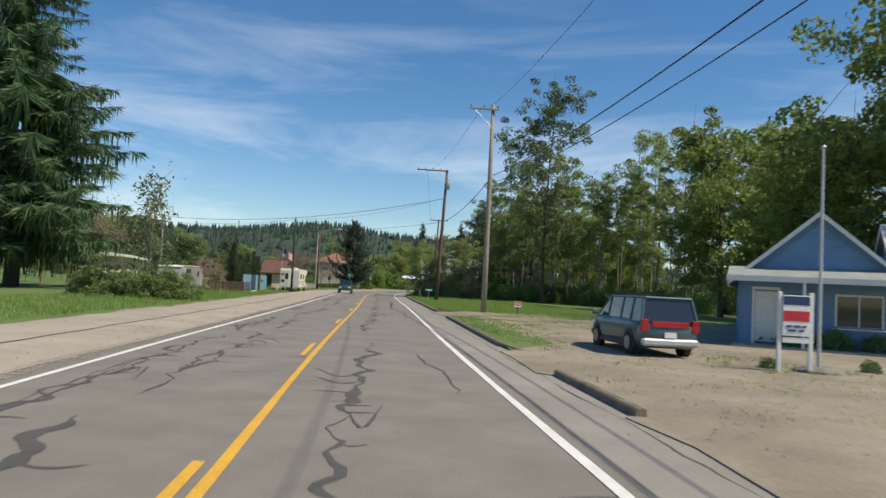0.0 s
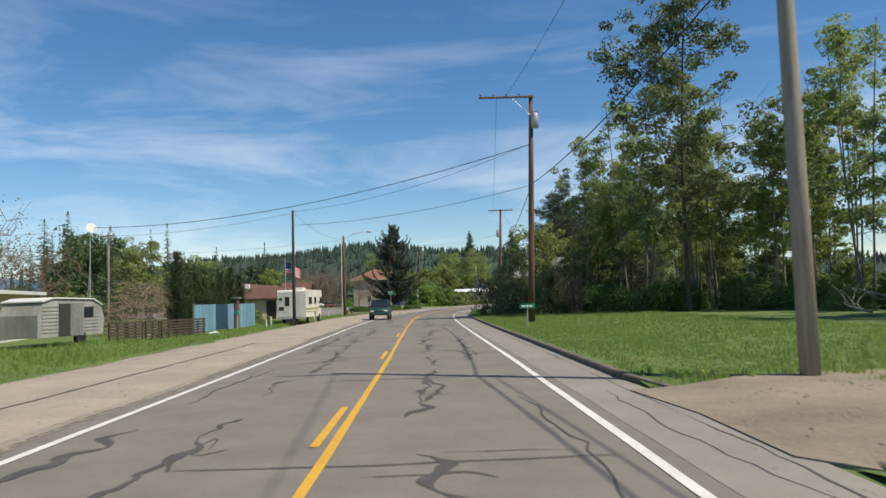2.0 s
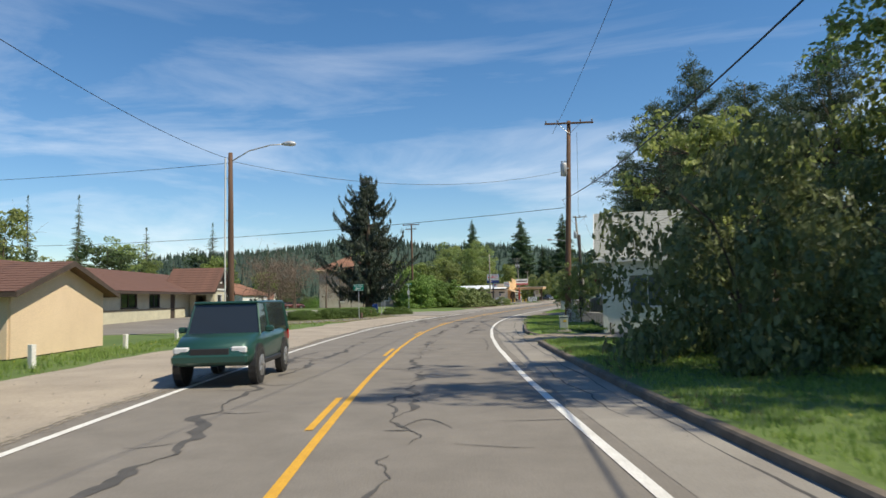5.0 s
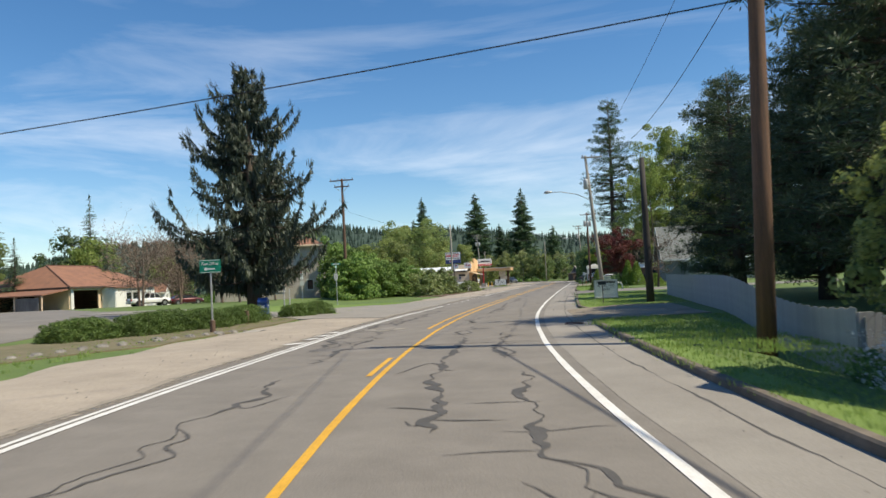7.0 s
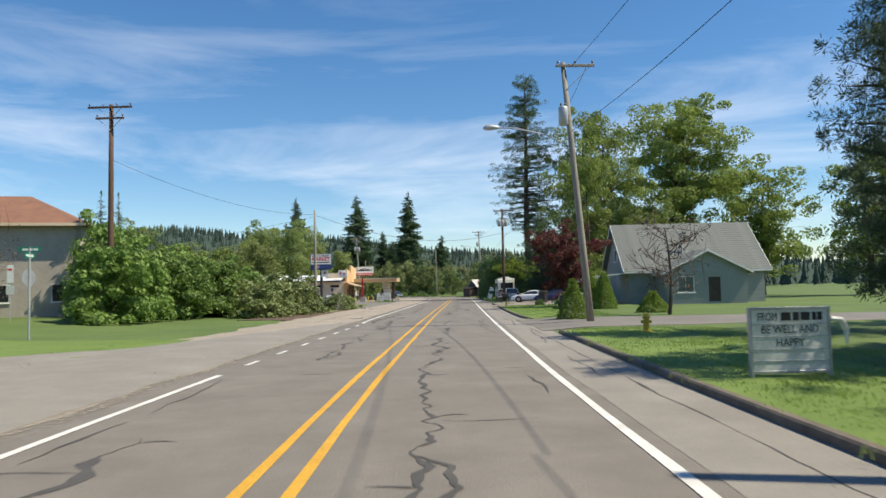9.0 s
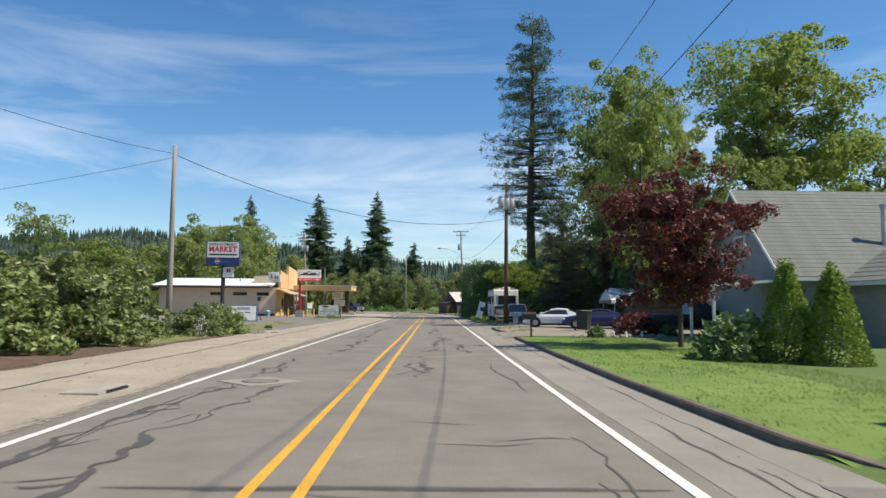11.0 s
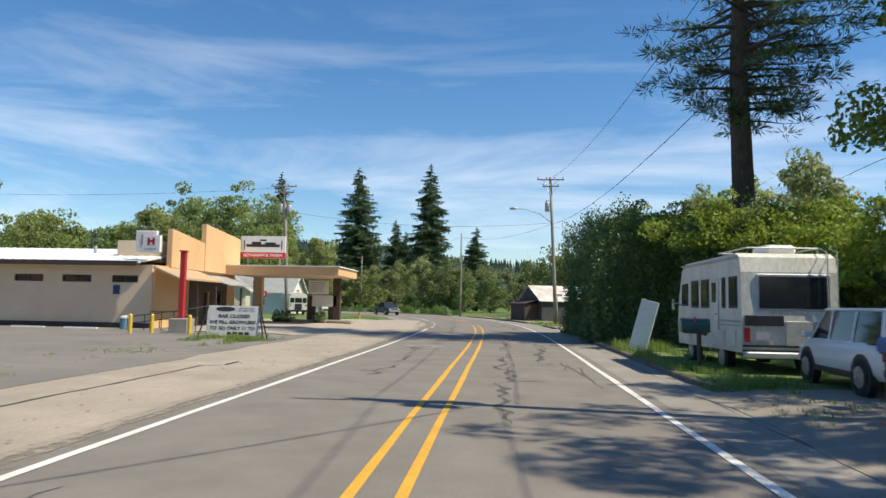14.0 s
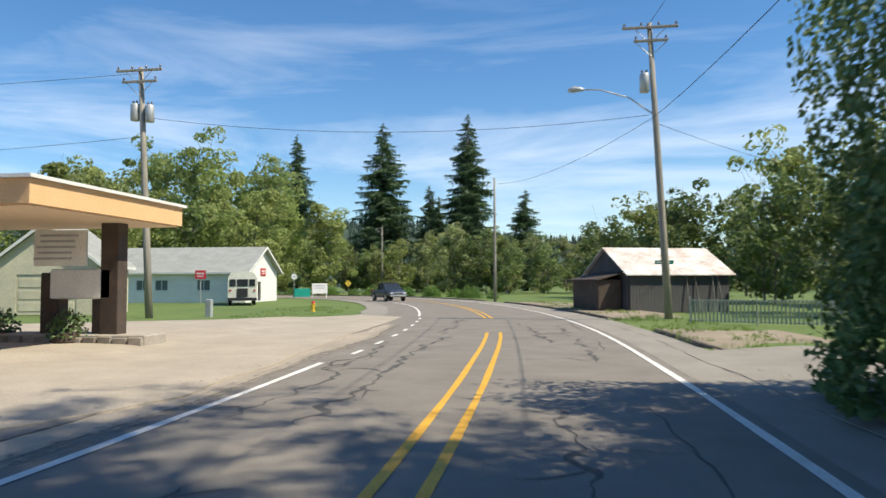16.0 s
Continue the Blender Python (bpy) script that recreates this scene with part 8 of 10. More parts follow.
part("cab", Geo().prism([(5.2, 0.5), (5.2, 1.88), (6.1, 1.86), (6.55, 1.35), (7.3, 1.2), (7.4, 0.5)], -1.0, 1.0, "x"), M_OLDWHITE, v, "old van cab")
part("stripe", Geo().box((1.215, 2.6, 1.25), (0.02, 5.1, 0.14)).box((1.215, 2.6, 1.0), (0.02, 5.1, 0.05)), surf("yellow_green_stripe", (0.42, 0.45, 0.12), None, 0.5, 2, 20, 0), v, "yellow-green stripe")
strip_windows(v, 1.21, [(1.0, 2.3), (3.2, 4.1), (5.6, 6.5)], 1.6, 2.25, 1)
part("door", Geo().box((-0.35, -0.03, 1.55), (0.62, 0.05, 1.75), bev=0.02), M_OLDWHITE, v, "rear door")
part("door_window", Geo().box((-0.35, -0.06, 1.9), (0.36, 0.03, 0.75)), M_GLASS, v)
part("rear_vent", Geo().box((-0.9, -0.04, 2.1), (0.28, 0.04, 0.2)).box((-0.85, -0.04, 1.3), (0.4, 0.04, 0.3)), M_TRIM, v)
part("side_hatch", Geo().box((1.215, 3.6, 0.8), (0.02, 0.45, 0.35)), M_TRIM, v)
part("roof_box", Geo().box((0.3, 2.0, 2.95), (0.7, 0.9, 0.2), bev=0.04), M_OLDWHITE, v, "roof vent box")
part("bumper", Geo().box((0, -0.12, 0.5), (2.3, 0.2, 0.14)), M_GALV, v)
for yy in (1.6, 6.3):
    for sg in (-1, 1):
        wheel(v, 0, 0, 0.36, 0.24, sg).matrix_basis = pose(sg * 1.0, yy, 0, 0, 0, -90)
# the motorhome on the right
v = thing("motorhome", -30.6, 245.9, 0.1, 1, "large white motorhome with big rear window", "motorhome")
M_RVBAND = surf("grey_vinyl_band", (0.45, 0.44, 0.41), (0.36, 0.35, 0.33), 0.5, 2, 20, 0.03)
prof = [(0.0, 0.55), (-0.04, 1.3), (0.0, 2.6), (0.1, 2.98), (0.35, 3.1), (4.9, 3.06), (5.35, 2.85), (5.72, 2.0), (5.85, 1.25), (5.75, 0.5)]
part("body", Geo().prism(prof, 0.0, 2.4, "x"), M_OLDWHITE, v)
part("roof_edge", Geo().box((-0.01, 2.75, 2.98), (0.06, 5.0, 0.07), bev=0.01).box((2.41, 2.75, 2.98), (0.06, 5.0, 0.07), bev=0.01), M_RVBAND, v)
part("rear_trim", Geo().box((1.3, -0.02, 2.08), (1.85, 0.05, 0.95), bev=0.05), M_GALV, v)
part("rear_window", Geo().box((1.3, -0.045, 2.08), (1.73, 0.03, 0.82), bev=0.02), M_GLASS, v, "wide dark rear window")
part("hatch", Geo().box((0.55, -0.06, 1.36), (0.95, 0.04, 0.26)), M_TRIM, v)
part("rear_panel", Geo().box((1.65, -0.055, 1.05), (1.15, 0.03, 0.62), bev=0.03), M_RVBAND, v)
part("rear_plate", Geo().box((0.5, -0.06, 0.98), (0.34, 0.03, 0.2)), M_GALV, v)
part("skirt_band", Geo().box((1.2, -0.04, 0.72), (2.36, 0.04, 0.06)).box((1.2, -0.04, 0.6), (2.36, 0.04, 0.05)), M_TRIM, v)
for a, b in ((0.3, 0.8), (1.2, 1.36), (2.6, 3.2), (3.6, 4.2)):
    fr = part("window", Geo().box((-0.012, (a + b) / 2, 2.08), (0.03, b - a + 0.1, 0.84), bev=0.01), M_TRIM, v)
    part("pane", Geo().box((-0.032, (a + b) / 2, 2.08), (0.02, b - a, 0.72)), M_GLASS, fr)
for sg in (0, 1):
    part("cab_window", Geo().prism([(4.65, 1.72), (5.35, 1.72), (5.3, 2.4), (4.65, 2.44)], -0.02 + 2.42 * sg, 0.0 + 2.42 * sg, "x"), M_GLASS, v)
part("windscreen", Geo().box((1.2, 5.62, 2.25), (2.1, 0.03, 0.95), rx=0.42), M_GLASS, v)
d = part("side_door", Geo().box((-0.02, 2.0, 1.55), (0.04, 0.62, 1.85), bev=0.01), M_OLDWHITE, v)
part("door_window", Geo().box((-0.045, 2.0, 2.1), (0.02, 0.34, 0.55)), M_GLASS, d)
part("door_handle", Geo().box((-0.06, 1.78, 1.5), (0.04, 0.1, 0.04)), M_CHROME, d)
part("waist_band", Geo().box((-0.012, 2.8, 1.33), (0.02, 5.5, 0.05)).box((-0.012, 2.8, 1.22), (0.02, 5.5, 0.03)), M_RVBAND, v, "thin grey waist lines")
for a in (0.35, 1.2, 3.4, 4.3):
    part("side_locker", Geo().box((-0.02, a + 0.38, 0.86), (0.035, 0.72, 0.44), bev=0.01), M_OLDWHITE, v)
part("side_vent", Geo().box((-0.03, 3.0, 1.02), (0.05, 0.42, 0.34), bev=0.01), M_TRIM, v, "dark louvred vent")
part("side_mirror", Geo().tube([(-0.02, 5.2, 1.75), (-0.28, 5.3, 1.8)], 0.02, 6).box((-0.3, 5.3, 1.75), (0.08, 0.14, 0.36), bev=0.02), M_CHROME, v)
part("roof_air_unit", Geo().box((1.35, 1.3, 3.24), (0.8, 1.0, 0.26), bev=0.07), M_WHITE, v, "white roof air unit")
part("roof_pod", Geo().box((0.9, 3.3, 3.14), (0.4, 0.5, 0.14), bev=0.04), M_WHITE, v)
part("roof_rack", Geo().tube([(0.3, 0.4, 3.08), (0.3, 0.4, 3.25), (2.1, 0.4, 3.25), (2.1, 0.4, 3.08)], 0.02, 6).tube([(0.3, 0.4, 3.25), (0.3, 2.6, 3.25), (2.1, 2.6, 3.25), (2.1, 0.4, 3.25)], 0.02, 6), M_GALV, v)
part("roof_ladder", Geo().tube([(2.1, -0.12, 0.7), (2.1, -0.12, 3.1), (2.1, 0.3, 3.25)], 0.02, 6).tube([(2.35, -0.12, 0.7), (2.35, -0.12, 3.1), (2.35, 0.3, 3.25)], 0.02, 6), M_CHROME, v)
part("bumper", Geo().box((1.2, -0.15, 0.5), (2.36, 0.22, 0.16), bev=0.03), M_GALV, v)
for sg in (-1, 1):
    part("tail_light", Geo().box((1.2 + sg * 1.08, -0.055, 1.0), (0.13, 0.05, 0.36)), M_TAIL, v)
for yy in (1.6, 4.5):
    for sg in (-1, 1):
        wheel(v, 0, 0, 0.4, 0.26, sg).matrix_basis = pose(1.2 + sg * 1.04, yy, -0.08, 0, 0, -90)
# old school bus seen from behind
v = thing("school_bus", -62.6, 318.6, -0.04, 25, "old white school bus parked on grass", "bus")
prof = [(-1.2, 0.55), (-1.2, 2.4), (-0.95, 2.8), (0, 2.95), (0.95, 2.8), (1.2, 2.4), (1.2, 0.55)]
part("body", Geo().prism(prof, 0, 8.5, "y"), M_OLDWHITE, v)
for a, b in ((-1.05, -0.55), (-0.45, 0.45), (0.55, 1.05)):
    part("rear_window", Geo().box(((a + b) / 2, -0.03, 1.95), (b - a, 0.04, 0.6), bev=0.02), M_GLASS, v)
part("rear_door", Geo().box((0, -0.04, 1.1), (0.9, 0.03, 0.75), bev=0.02), M_TRIM, v, "dark rear hatch")
part("bumper", Geo().box((0, -0.12, 0.55), (2.4, 0.2, 0.25)), M_TRIM, v)
strip_windows(v, 1.21, [(0.4 + 1.0 * k, 1.25 + 1.0 * k) for k in range(7)], 1.7, 2.3, 1)
for sg in (-1, 1):
    part("tail_light", Geo().cyl((sg * 1.0, -0.01, 1.3), (sg * 1.0, -0.06, 1.3), 0.09, n=10), M_TAIL, v)
for yy in (2.2, 7.0):
    for sg in (-1, 1):
        wheel(v, 0, 0, 0.45, 0.26, sg).matrix_basis = pose(sg * 1.02, yy, 0, 0, 0, -90)

# ---- signs and small things ----
M_SIGNWHITE = surf("sign_white", (0.8, 0.8, 0.78), (0.72, 0.72, 0.69), 0.45, 1.5, 20, 0.02)
M_SIGNRED = surf("sign_red", (0.6, 0.03, 0.045), (0.5, 0.025, 0.04), 0.45, 2, 20, 0.02)
M_SIGNBLACK = surf("sign_black", (0.03, 0.03, 0.033), None, 0.6, 2, 20, 0.02)
M_LINEN = surf("pale_panel", (0.62, 0.63, 0.6), (0.52, 0.53, 0.5), 0.6, 1.5, 20, 0.05)
M_TEAL = surf("teal_plastic", (0.01, 0.33, 0.24), None, 0.4, 2, 20, 0.03)
M_ORANGE = surf("orange_plastic", (0.75, 0.17, 0.03), (0.6, 0.13, 0.03), 0.5, 2, 20, 0.05)
M_RUSTIRON = surf("rusty_iron", (0.12, 0.075, 0.055), (0.06, 0.045, 0.04), 0.75, 3, 30, 0.3, 0.3)
M_ROCK = surf("grey_rock", (0.27, 0.25, 0.225), (0.15, 0.14, 0.125), 0.9, 2.5, 20, 0.5, spread=0.15)
M_POSTWOOD = surf("brown_post_wood", (0.15, 0.095, 0.065), (0.085, 0.055, 0.04), 0.85, 3, 25, 0.3, streak=(6, 6, 0.5))
M_DARKPLASTIC = surf("dark_plastic", (0.022, 0.024, 0.025), (0.03, 0.032, 0.034), 0.5, 3, 30, 0.05)
M_FABRIC = surf("white_canopy_fabric", (0.76, 0.79, 0.8), (0.62, 0.65, 0.67), 0.7, 0.8, 8, 0.1)
M_CABINET = surf("pale_green_enamel", (0.42, 0.46, 0.40), (0.34, 0.37, 0.32), 0.5, 2, 20, 0.05)
M_MULCH = surf("bark_mulch", (0.16, 0.10, 0.07), (0.08, 0.052, 0.038), 0.95, 1.5, 14, 0.6)
M_PUDDLE = glassy("puddle_water", (0.06, 0.055, 0.045), 0.03)


def lettering(parent, words, width, height, x, y, z, material, rx=90.0, name="lettering", bold=0.0):
    """Words as a thin raised mesh, made to measure, facing the local -y."""
    cu = bpy.data.curves.new("words", "FONT")
    cu.body, cu.align_x, cu.extrude, cu.resolution_u, cu.offset = words, "LEFT", 0.002, 3, bold
    tmp = new("words", cu)
    me = bpy.data.meshes.new_from_object(tmp.evaluated_get(bpy.context.evaluated_depsgraph_get()))
    bpy.data.objects.remove(tmp)
    co = np.zeros(len(me.vertices) * 3)
    me.vertices.foreach_get("co", co)
    co = co.reshape(-1, 3)
    lo, hi = co[:, :2].min(0), co[:, :2].max(0)
    co[:, 0] = (co[:, 0] - (lo[0] + hi[0]) / 2) * width / (hi[0] - lo[0])
    co[:, 1] = (co[:, 1] - (lo[1] + hi[1]) / 2) * height / (hi[1] - lo[1])
    me.vertices.foreach_set("co", co.ravel())
    me.materials.clear()
    ob = part(name, me, material, parent)
    ob.matrix_basis = pose(x, y, z, rx, 0, 0)
    return ob


def bars(parent, x0, x1, y, z, h, material, n, seed, name="writing_bar"):
    """Illegible writing: plain bars of its size."""
    rs = np.random.RandomState(seed)
    ws = rs.uniform(0.6, 1.6, n)
    ws = ws / ws.sum() * (x1 - x0)
    x = x0
    for w in ws:
        part(name, Geo().box((x + w * 0.42, y, z), (w * 0.8, 0.006, h)), material, parent)
        x += w


def ground_at(x, y):
    return float(gz(np.array(float(x)), np.array(float(y))))


def small(name, x, y, rz, label, category, group="", z=None):
    return thing(name, x, y, ground_at(x, y) if z is None else z, rz, label, category, group)


def rock(name, x, y, r, seed, label, flat=0.7, group="", z=None):
    rs = np.random.RandomState(seed)
    nu, nv = 9, 6
    vs = [(0, 0, r * flat)]
    fs = []
    for j in range(1, nv):
        for i in range(nu):
            a, b = 6.283 * i / nu, math.pi * 0.62 * j / (nv - 1)
            k = r * (1 + 0.28 * noise.noise((math.cos(a) * 1.3 + seed, math.sin(a) * 1.3, b * 1.4))) * rs.uniform(0.92, 1.08)
            vs.append((k * math.sin(b) * math.cos(a), k * math.sin(b) * math.sin(a), k * math.cos(b) * flat))
    fs += [(0, 1 + i, 1 + (i + 1) % nu) for i in range(nu)]
    for j in range(nv - 2):
        fs += [(1 + j * nu + i, 1 + (j + 1) * nu + i, 1 + (j + 1) * nu + (i + 1) % nu, 1 + j * nu + (i + 1) % nu) for i in range(nu)]
    return solo(name, Geo().add(vs, fs), M_ROCK, label, "rock", group, x=x, y=y, z=(ground_at(x, y) if z is None else z) + 0.04 * r, rz=rs.uniform(0, 360))


# -- first stretch, right: for-sale sign, flagpole, stake sign, puddle --
s = small("property_sign", 4.85, 18.0, 8, "white property sign with red and navy bands on posts", "sign")
for k in (-0.36, 0.36):
    part("post", Geo().box((k, 0, 0.95), (0.09, 0.09, 1.9), bev=0.01), M_WHITE, s)
b = part("board", Geo().box((0, -0.06, 1.35), (0.62, 0.03, 0.95), bev=0.005), M_SIGNWHITE, s)
part("band", Geo().box((0, -0.08, 1.7), (0.6, 0.006, 0.2)), M_NAVY, b, "navy band")
part("band", Geo().box((0, -0.08, 1.34), (0.6, 0.006, 0.24)), M_SIGNRED, b, "red band")
bars(b, -0.24, 0.24, -0.085, 1.1, 0.05, M_NAVY, 3, 1)
bars(b, -0.2, 0.2, -0.085, 1.0, 0.04, M_NAVY, 2, 2)
part("rider", Geo().box((0, -0.05, 0.78), (0.6, 0.02, 0.13)), M_SIGNWHITE, s, "hanging white rider board")
s = small("flagpole", 5.5, 18.4, 0, "thin bare grey metal flagpole in a stone base", "flagpole")
part("pole", Geo().tube([(0, 0, 0), (0, 0, 5.4)], [0.045, 0.03], 10), M_GALV, s)
part("finial", Geo().tube([(0, 0, 5.4), (0, 0, 5.44), (0, 0, 5.5)], [0.03, 0.06, 0.015], 10), M_GALV, s)
part("base", Geo().tube([(0, 0, -0.02), (0, 0, 0.08), (0, 0, 0.16)], [0.6, 0.55, 0.3], 10), M_ROCK, s, "low stone base")
porch_bush = shrub("porch_shrub", (0.6, 0.5, 0.75), 161, M_DARKLEAF, 900, 0.09, 0.4, "low dark shrub before a blue house", fill=0.4, group="porch shrubs")
place(porch_bush, 7.4, 27.6)
for x, y, q in [(8.6, 27.1, 1.1), (10.0, 27.0, 0.95), (11.4, 26.6, 1.2), (6.4, 28.6, 0.8), (7.0, 19.4, 0.45), (4.5, 18.8, 0.4)]:
    put(porch_bush, x, y, 40 * x, q)
s = small("stake_sign", -4.25, 45.7, 14, "small red and white sign on a wooden stake in grass", "sign")
part("stake", Geo().box((0, 0, 0.36), (0.05, 0.03, 0.76)), M_POSTWOOD, s)
b = part("board", Geo().box((0, -0.025, 0.68), (0.46, 0.012, 0.34)), M_SIGNWHITE, s)
part("panel", Geo().box((0, -0.034, 0.71), (0.42, 0.006, 0.22)), M_SIGNRED, b, "red field")
bars(b, -0.16, 0.16, -0.04, 0.71, 0.07, M_SIGNWHITE, 3, 3)
vs = [(math.cos(a) * (0.75 + 0.18 * math.sin(3 * a)), math.sin(a) * (0.34 + 0.08 * math.cos(2 * a)), 0) for a in np.linspace(0, 6.283, 28, endpoint=False)]
solo("puddle", Geo().add(vs, [tuple(range(28))]), M_PUDDLE, "shallow muddy puddle on a gravel verge", "puddle", x=-4.7, y=36.5, z=0.142, rz=20)
s = small("road_sign", -14.9, 67.2, 12, "small green road name sign on a thin post", "sign")
part("post", Geo().box((0, 0, 0.62), (0.05, 0.04, 1.24)), M_GALV, s)
b = part("blade", Geo().box((0, -0.03, 1.18), (0.78, 0.012, 0.24), bev=0.004), M_GREENPAINT, s)
bars(b, -0.3, 0.3, -0.04, 1.18, 0.1, M_SIGNWHITE, 3, 4)
# fallen limbs at the wood's edge and pale twiggy bush
for k, (x, y, l, a) in enumerate([(6.2, 76, 4.2, 150), (4.8, 76.8, 3.4, 70), (7.4, 77.4, 3.0, 20), (3.6, 78, 2.4, 110)]):
    g = Geo()
    limb(g, np.random.RandomState(k), Vector((0, 0, 0.1)), Vector((l, 0, 1.4 - 0.25 * k)), 0.09, 0.02, 6)
    for j in range(5):
        q = 0.3 + 0.14 * j
        limb(g, np.random.RandomState(k * 9 + j), Vector((l * q, 0, 0.1 + (1.3 - 0.25 * k) * q)), Vector((l * q + 0.5, (-1) ** j * 0.8, 0.5 + 1.6 * q)), 0.03, 0.008, 4)
    solo("fallen_branch", g, M_POLE_GREY, "bare pale fallen branch at the wood's edge", "branch", "fallen branches", x=x, y=y, z=0.1, rz=a)
g = Geo()
rs = np.random.RandomState(77)
for k in range(90):
    a, rr = rs.uniform(0, 6.28), rs.uniform(0.3, 2.0)
    limb(g, rs, Vector((rs.normal() * 0.25, rs.normal() * 0.25, 0)), Vector((math.cos(a) * rr, math.sin(a) * rr, rs.uniform(1.8, 4.0))), 0.03, 0.006, 5, 4)
solo("twiggy_bush", g, M_TWIG, "large bare brown twiggy bush", "bush", x=-15.0, y=95.0, z=0.1)

# -- first stretch, left: pallets, brush pile, blue fence, litter, flag --
def pallet(x, y, rz, src=[]):
    if src:
        return copy_thing(src[0], pose(x, y, ground_at(x, y), 0, 0, rz))
    s = small("pallet", x, y, rz, "weathered dark pallet standing as a fence", "pallet", "pallet fence")
    for k in range(7):
        part("slat", Geo().box((0, -0.04, 0.08 + k * 0.15), (1.2, 0.02, 0.1)), M_BROWNWOOD, s)
    for k in (-0.52, 0, 0.52):
        part("stringer", Geo().box((k, 0.02, 0.52), (0.05, 0.09, 1.02)), M_BROWNWOOD, s)
    src.append(s)
    return s


for k in range(6):
    pallet(-34.88 + 0.1 * k, 61.8 + 1.21 * k, 84 + (k * 37 % 5))
g = Geo()
rs = np.random.RandomState(31)
for k in range(900):
    a, rr = rs.uniform(0, 6.28), rs.uniform(0, 1) ** 0.6
    h = 3.6 * (1 - rr**2) * rs.uniform(0.5, 1.0)
    p = Vector((math.cos(a) * rr * 3.1, math.sin(a) * rr * 2.7, h))
    d = Vector((rs.normal(), rs.normal(), rs.normal() * 0.5)) * 0.7
    p2 = p + d
    p2.z = max(p2.z, 0.02)
    limb(g, rs, p, p2, rs.uniform(0.01, 0.028), 0.005, 4, 4)
solo("brush_heap", g, M_DRYBRUSH, "big heap of dry straw-coloured branches", "brush heap", x=-40.7, y=71.2, z=0.05)
FENCE = [(0, 4.15, "light"), (4.2, 6.8, "navy"), (6.85, 8.3, "light"), (9.35, 11.6, "light"), (11.65, 14.3, "light")]
fdir = math.degrees(math.atan2(82.0 - 68.7, -39.0 + 35.2))
s = small("panel_fence", -35.2, 68.7, fdir, "weathered light blue panel fence with a navy section", "fence", z=0.03)
for a, b, c in FENCE:
    n = int((b - a) / 0.6)
    w = (b - a) / n
    for k in range(n):
        part("panel", Geo().box((a + w * (k + 0.5), 0.0 + 0.012 * (k % 2), 0.95), (w - 0.012, 0.03, 1.78)), M_BLUEPANEL if c == "light" else M_NAVYPANEL, s, "" if c == "light" else "navy blue panel")
    part("rail", Geo().box(((a + b) / 2, 0.05, 1.72), (b - a, 0.04, 0.07)), M_BLUEPANEL, s)
for a in (0.02, 4.17, 6.82, 8.33, 9.32, 11.62, 14.32):
    part("post", Geo().box((a, 0.06, 0.95), (0.09, 0.09, 1.86), bev=0.008), M_GREYWOOD, s)
part("gatepost", Geo().box((8.8, -0.05, 1.1), (0.62, 0.3, 2.2), bev=0.03), M_POSTWOOD, s, "thick reddish-brown wooden gatepost")
part("post_cap", Geo().box((8.8, -0.05, 2.25), (0.95, 0.55, 0.11), bev=0.02), M_GREYWOOD, s, "weathered wooden cap")


def mailbox(x, y, rz, h, mat, post_mat, label, big=1.0):
    s = small("mailbox", x, y, rz, label, "mailbox", "roadside mailboxes")
    part("post", Geo().box((0, 0, (h - 0.25 * big) / 2), (0.1, 0.1, h - 0.25 * big), bev=0.01), post_mat, s)
    part("bracket", Geo().box((0, -0.06 * big, h - 0.25 * big - 0.02), (0.16 * big, 0.42 * big, 0.03)), post_mat, s)
    prof = [(-0.1 * big, h - 0.25 * big)] + [(0.1 * big * math.cos(a), h - 0.1 * big + 0.1 * big * math.sin(a)) for a in np.linspace(math.pi, 0, 9)] + [(0.1 * big, h - 0.25 * big)]
    b = part("box", Geo().prism(prof, -0.32 * big, 0.18 * big, "y"), mat, s)
    part("door", Geo().prism([(u * 0.97, z - 0.002) for u, z in prof], -0.335 * big, -0.321 * big, "y"), mat, b)
    part("flag", Geo().box((0.112 * big, -0.1 * big, h - 0.02), (0.01, 0.04, 0.16)), M_SIGNRED, b, "small red flag")
    return s


mailbox(-36.1, 74.9, fdir + 90, 1.35, M_TEAL, M_GALV, "teal green mailbox on a pale post")
for k, (x, y, h, w) in enumerate([(-39.9, 79.7, 0.6, 0.1), (-36.9, 81.0, 0.75, 0.09), (-36.2, 79.0, 0.55, 0.07), (-40.5, 96.0, 0.7, 0.16), (-43.4, 103.5, 0.6, 0.15), (-44.6, 108.5, 0.55, 0.14)]):
    solo("white_post", Geo().box((0, 0, h / 2), (w, w, h), bev=0.01), M_WHITE, "short white-painted wooden post on grass", "post", "white posts", x=x, y=y, z=ground_at(x, y))
s = small("bucket", -35.8, 65.3, 0, "white plastic bucket on grass", "bucket")
part("body", Geo().tube([(0, 0, 0), (0, 0, 0.36), (0, 0, 0.37), (0, 0, 0.33), (0, 0, 0.02)], [0.13, 0.155, 0.15, 0.145, 0.12], 14, True), M_SIGNWHITE, s)
part("handle", Geo().tube([(0.155, 0, 0.34), (0.1, -0.14, 0.3), (0, -0.18, 0.28), (-0.1, -0.14, 0.3), (-0.155, 0, 0.34)], 0.005, 5), M_GALV, s)
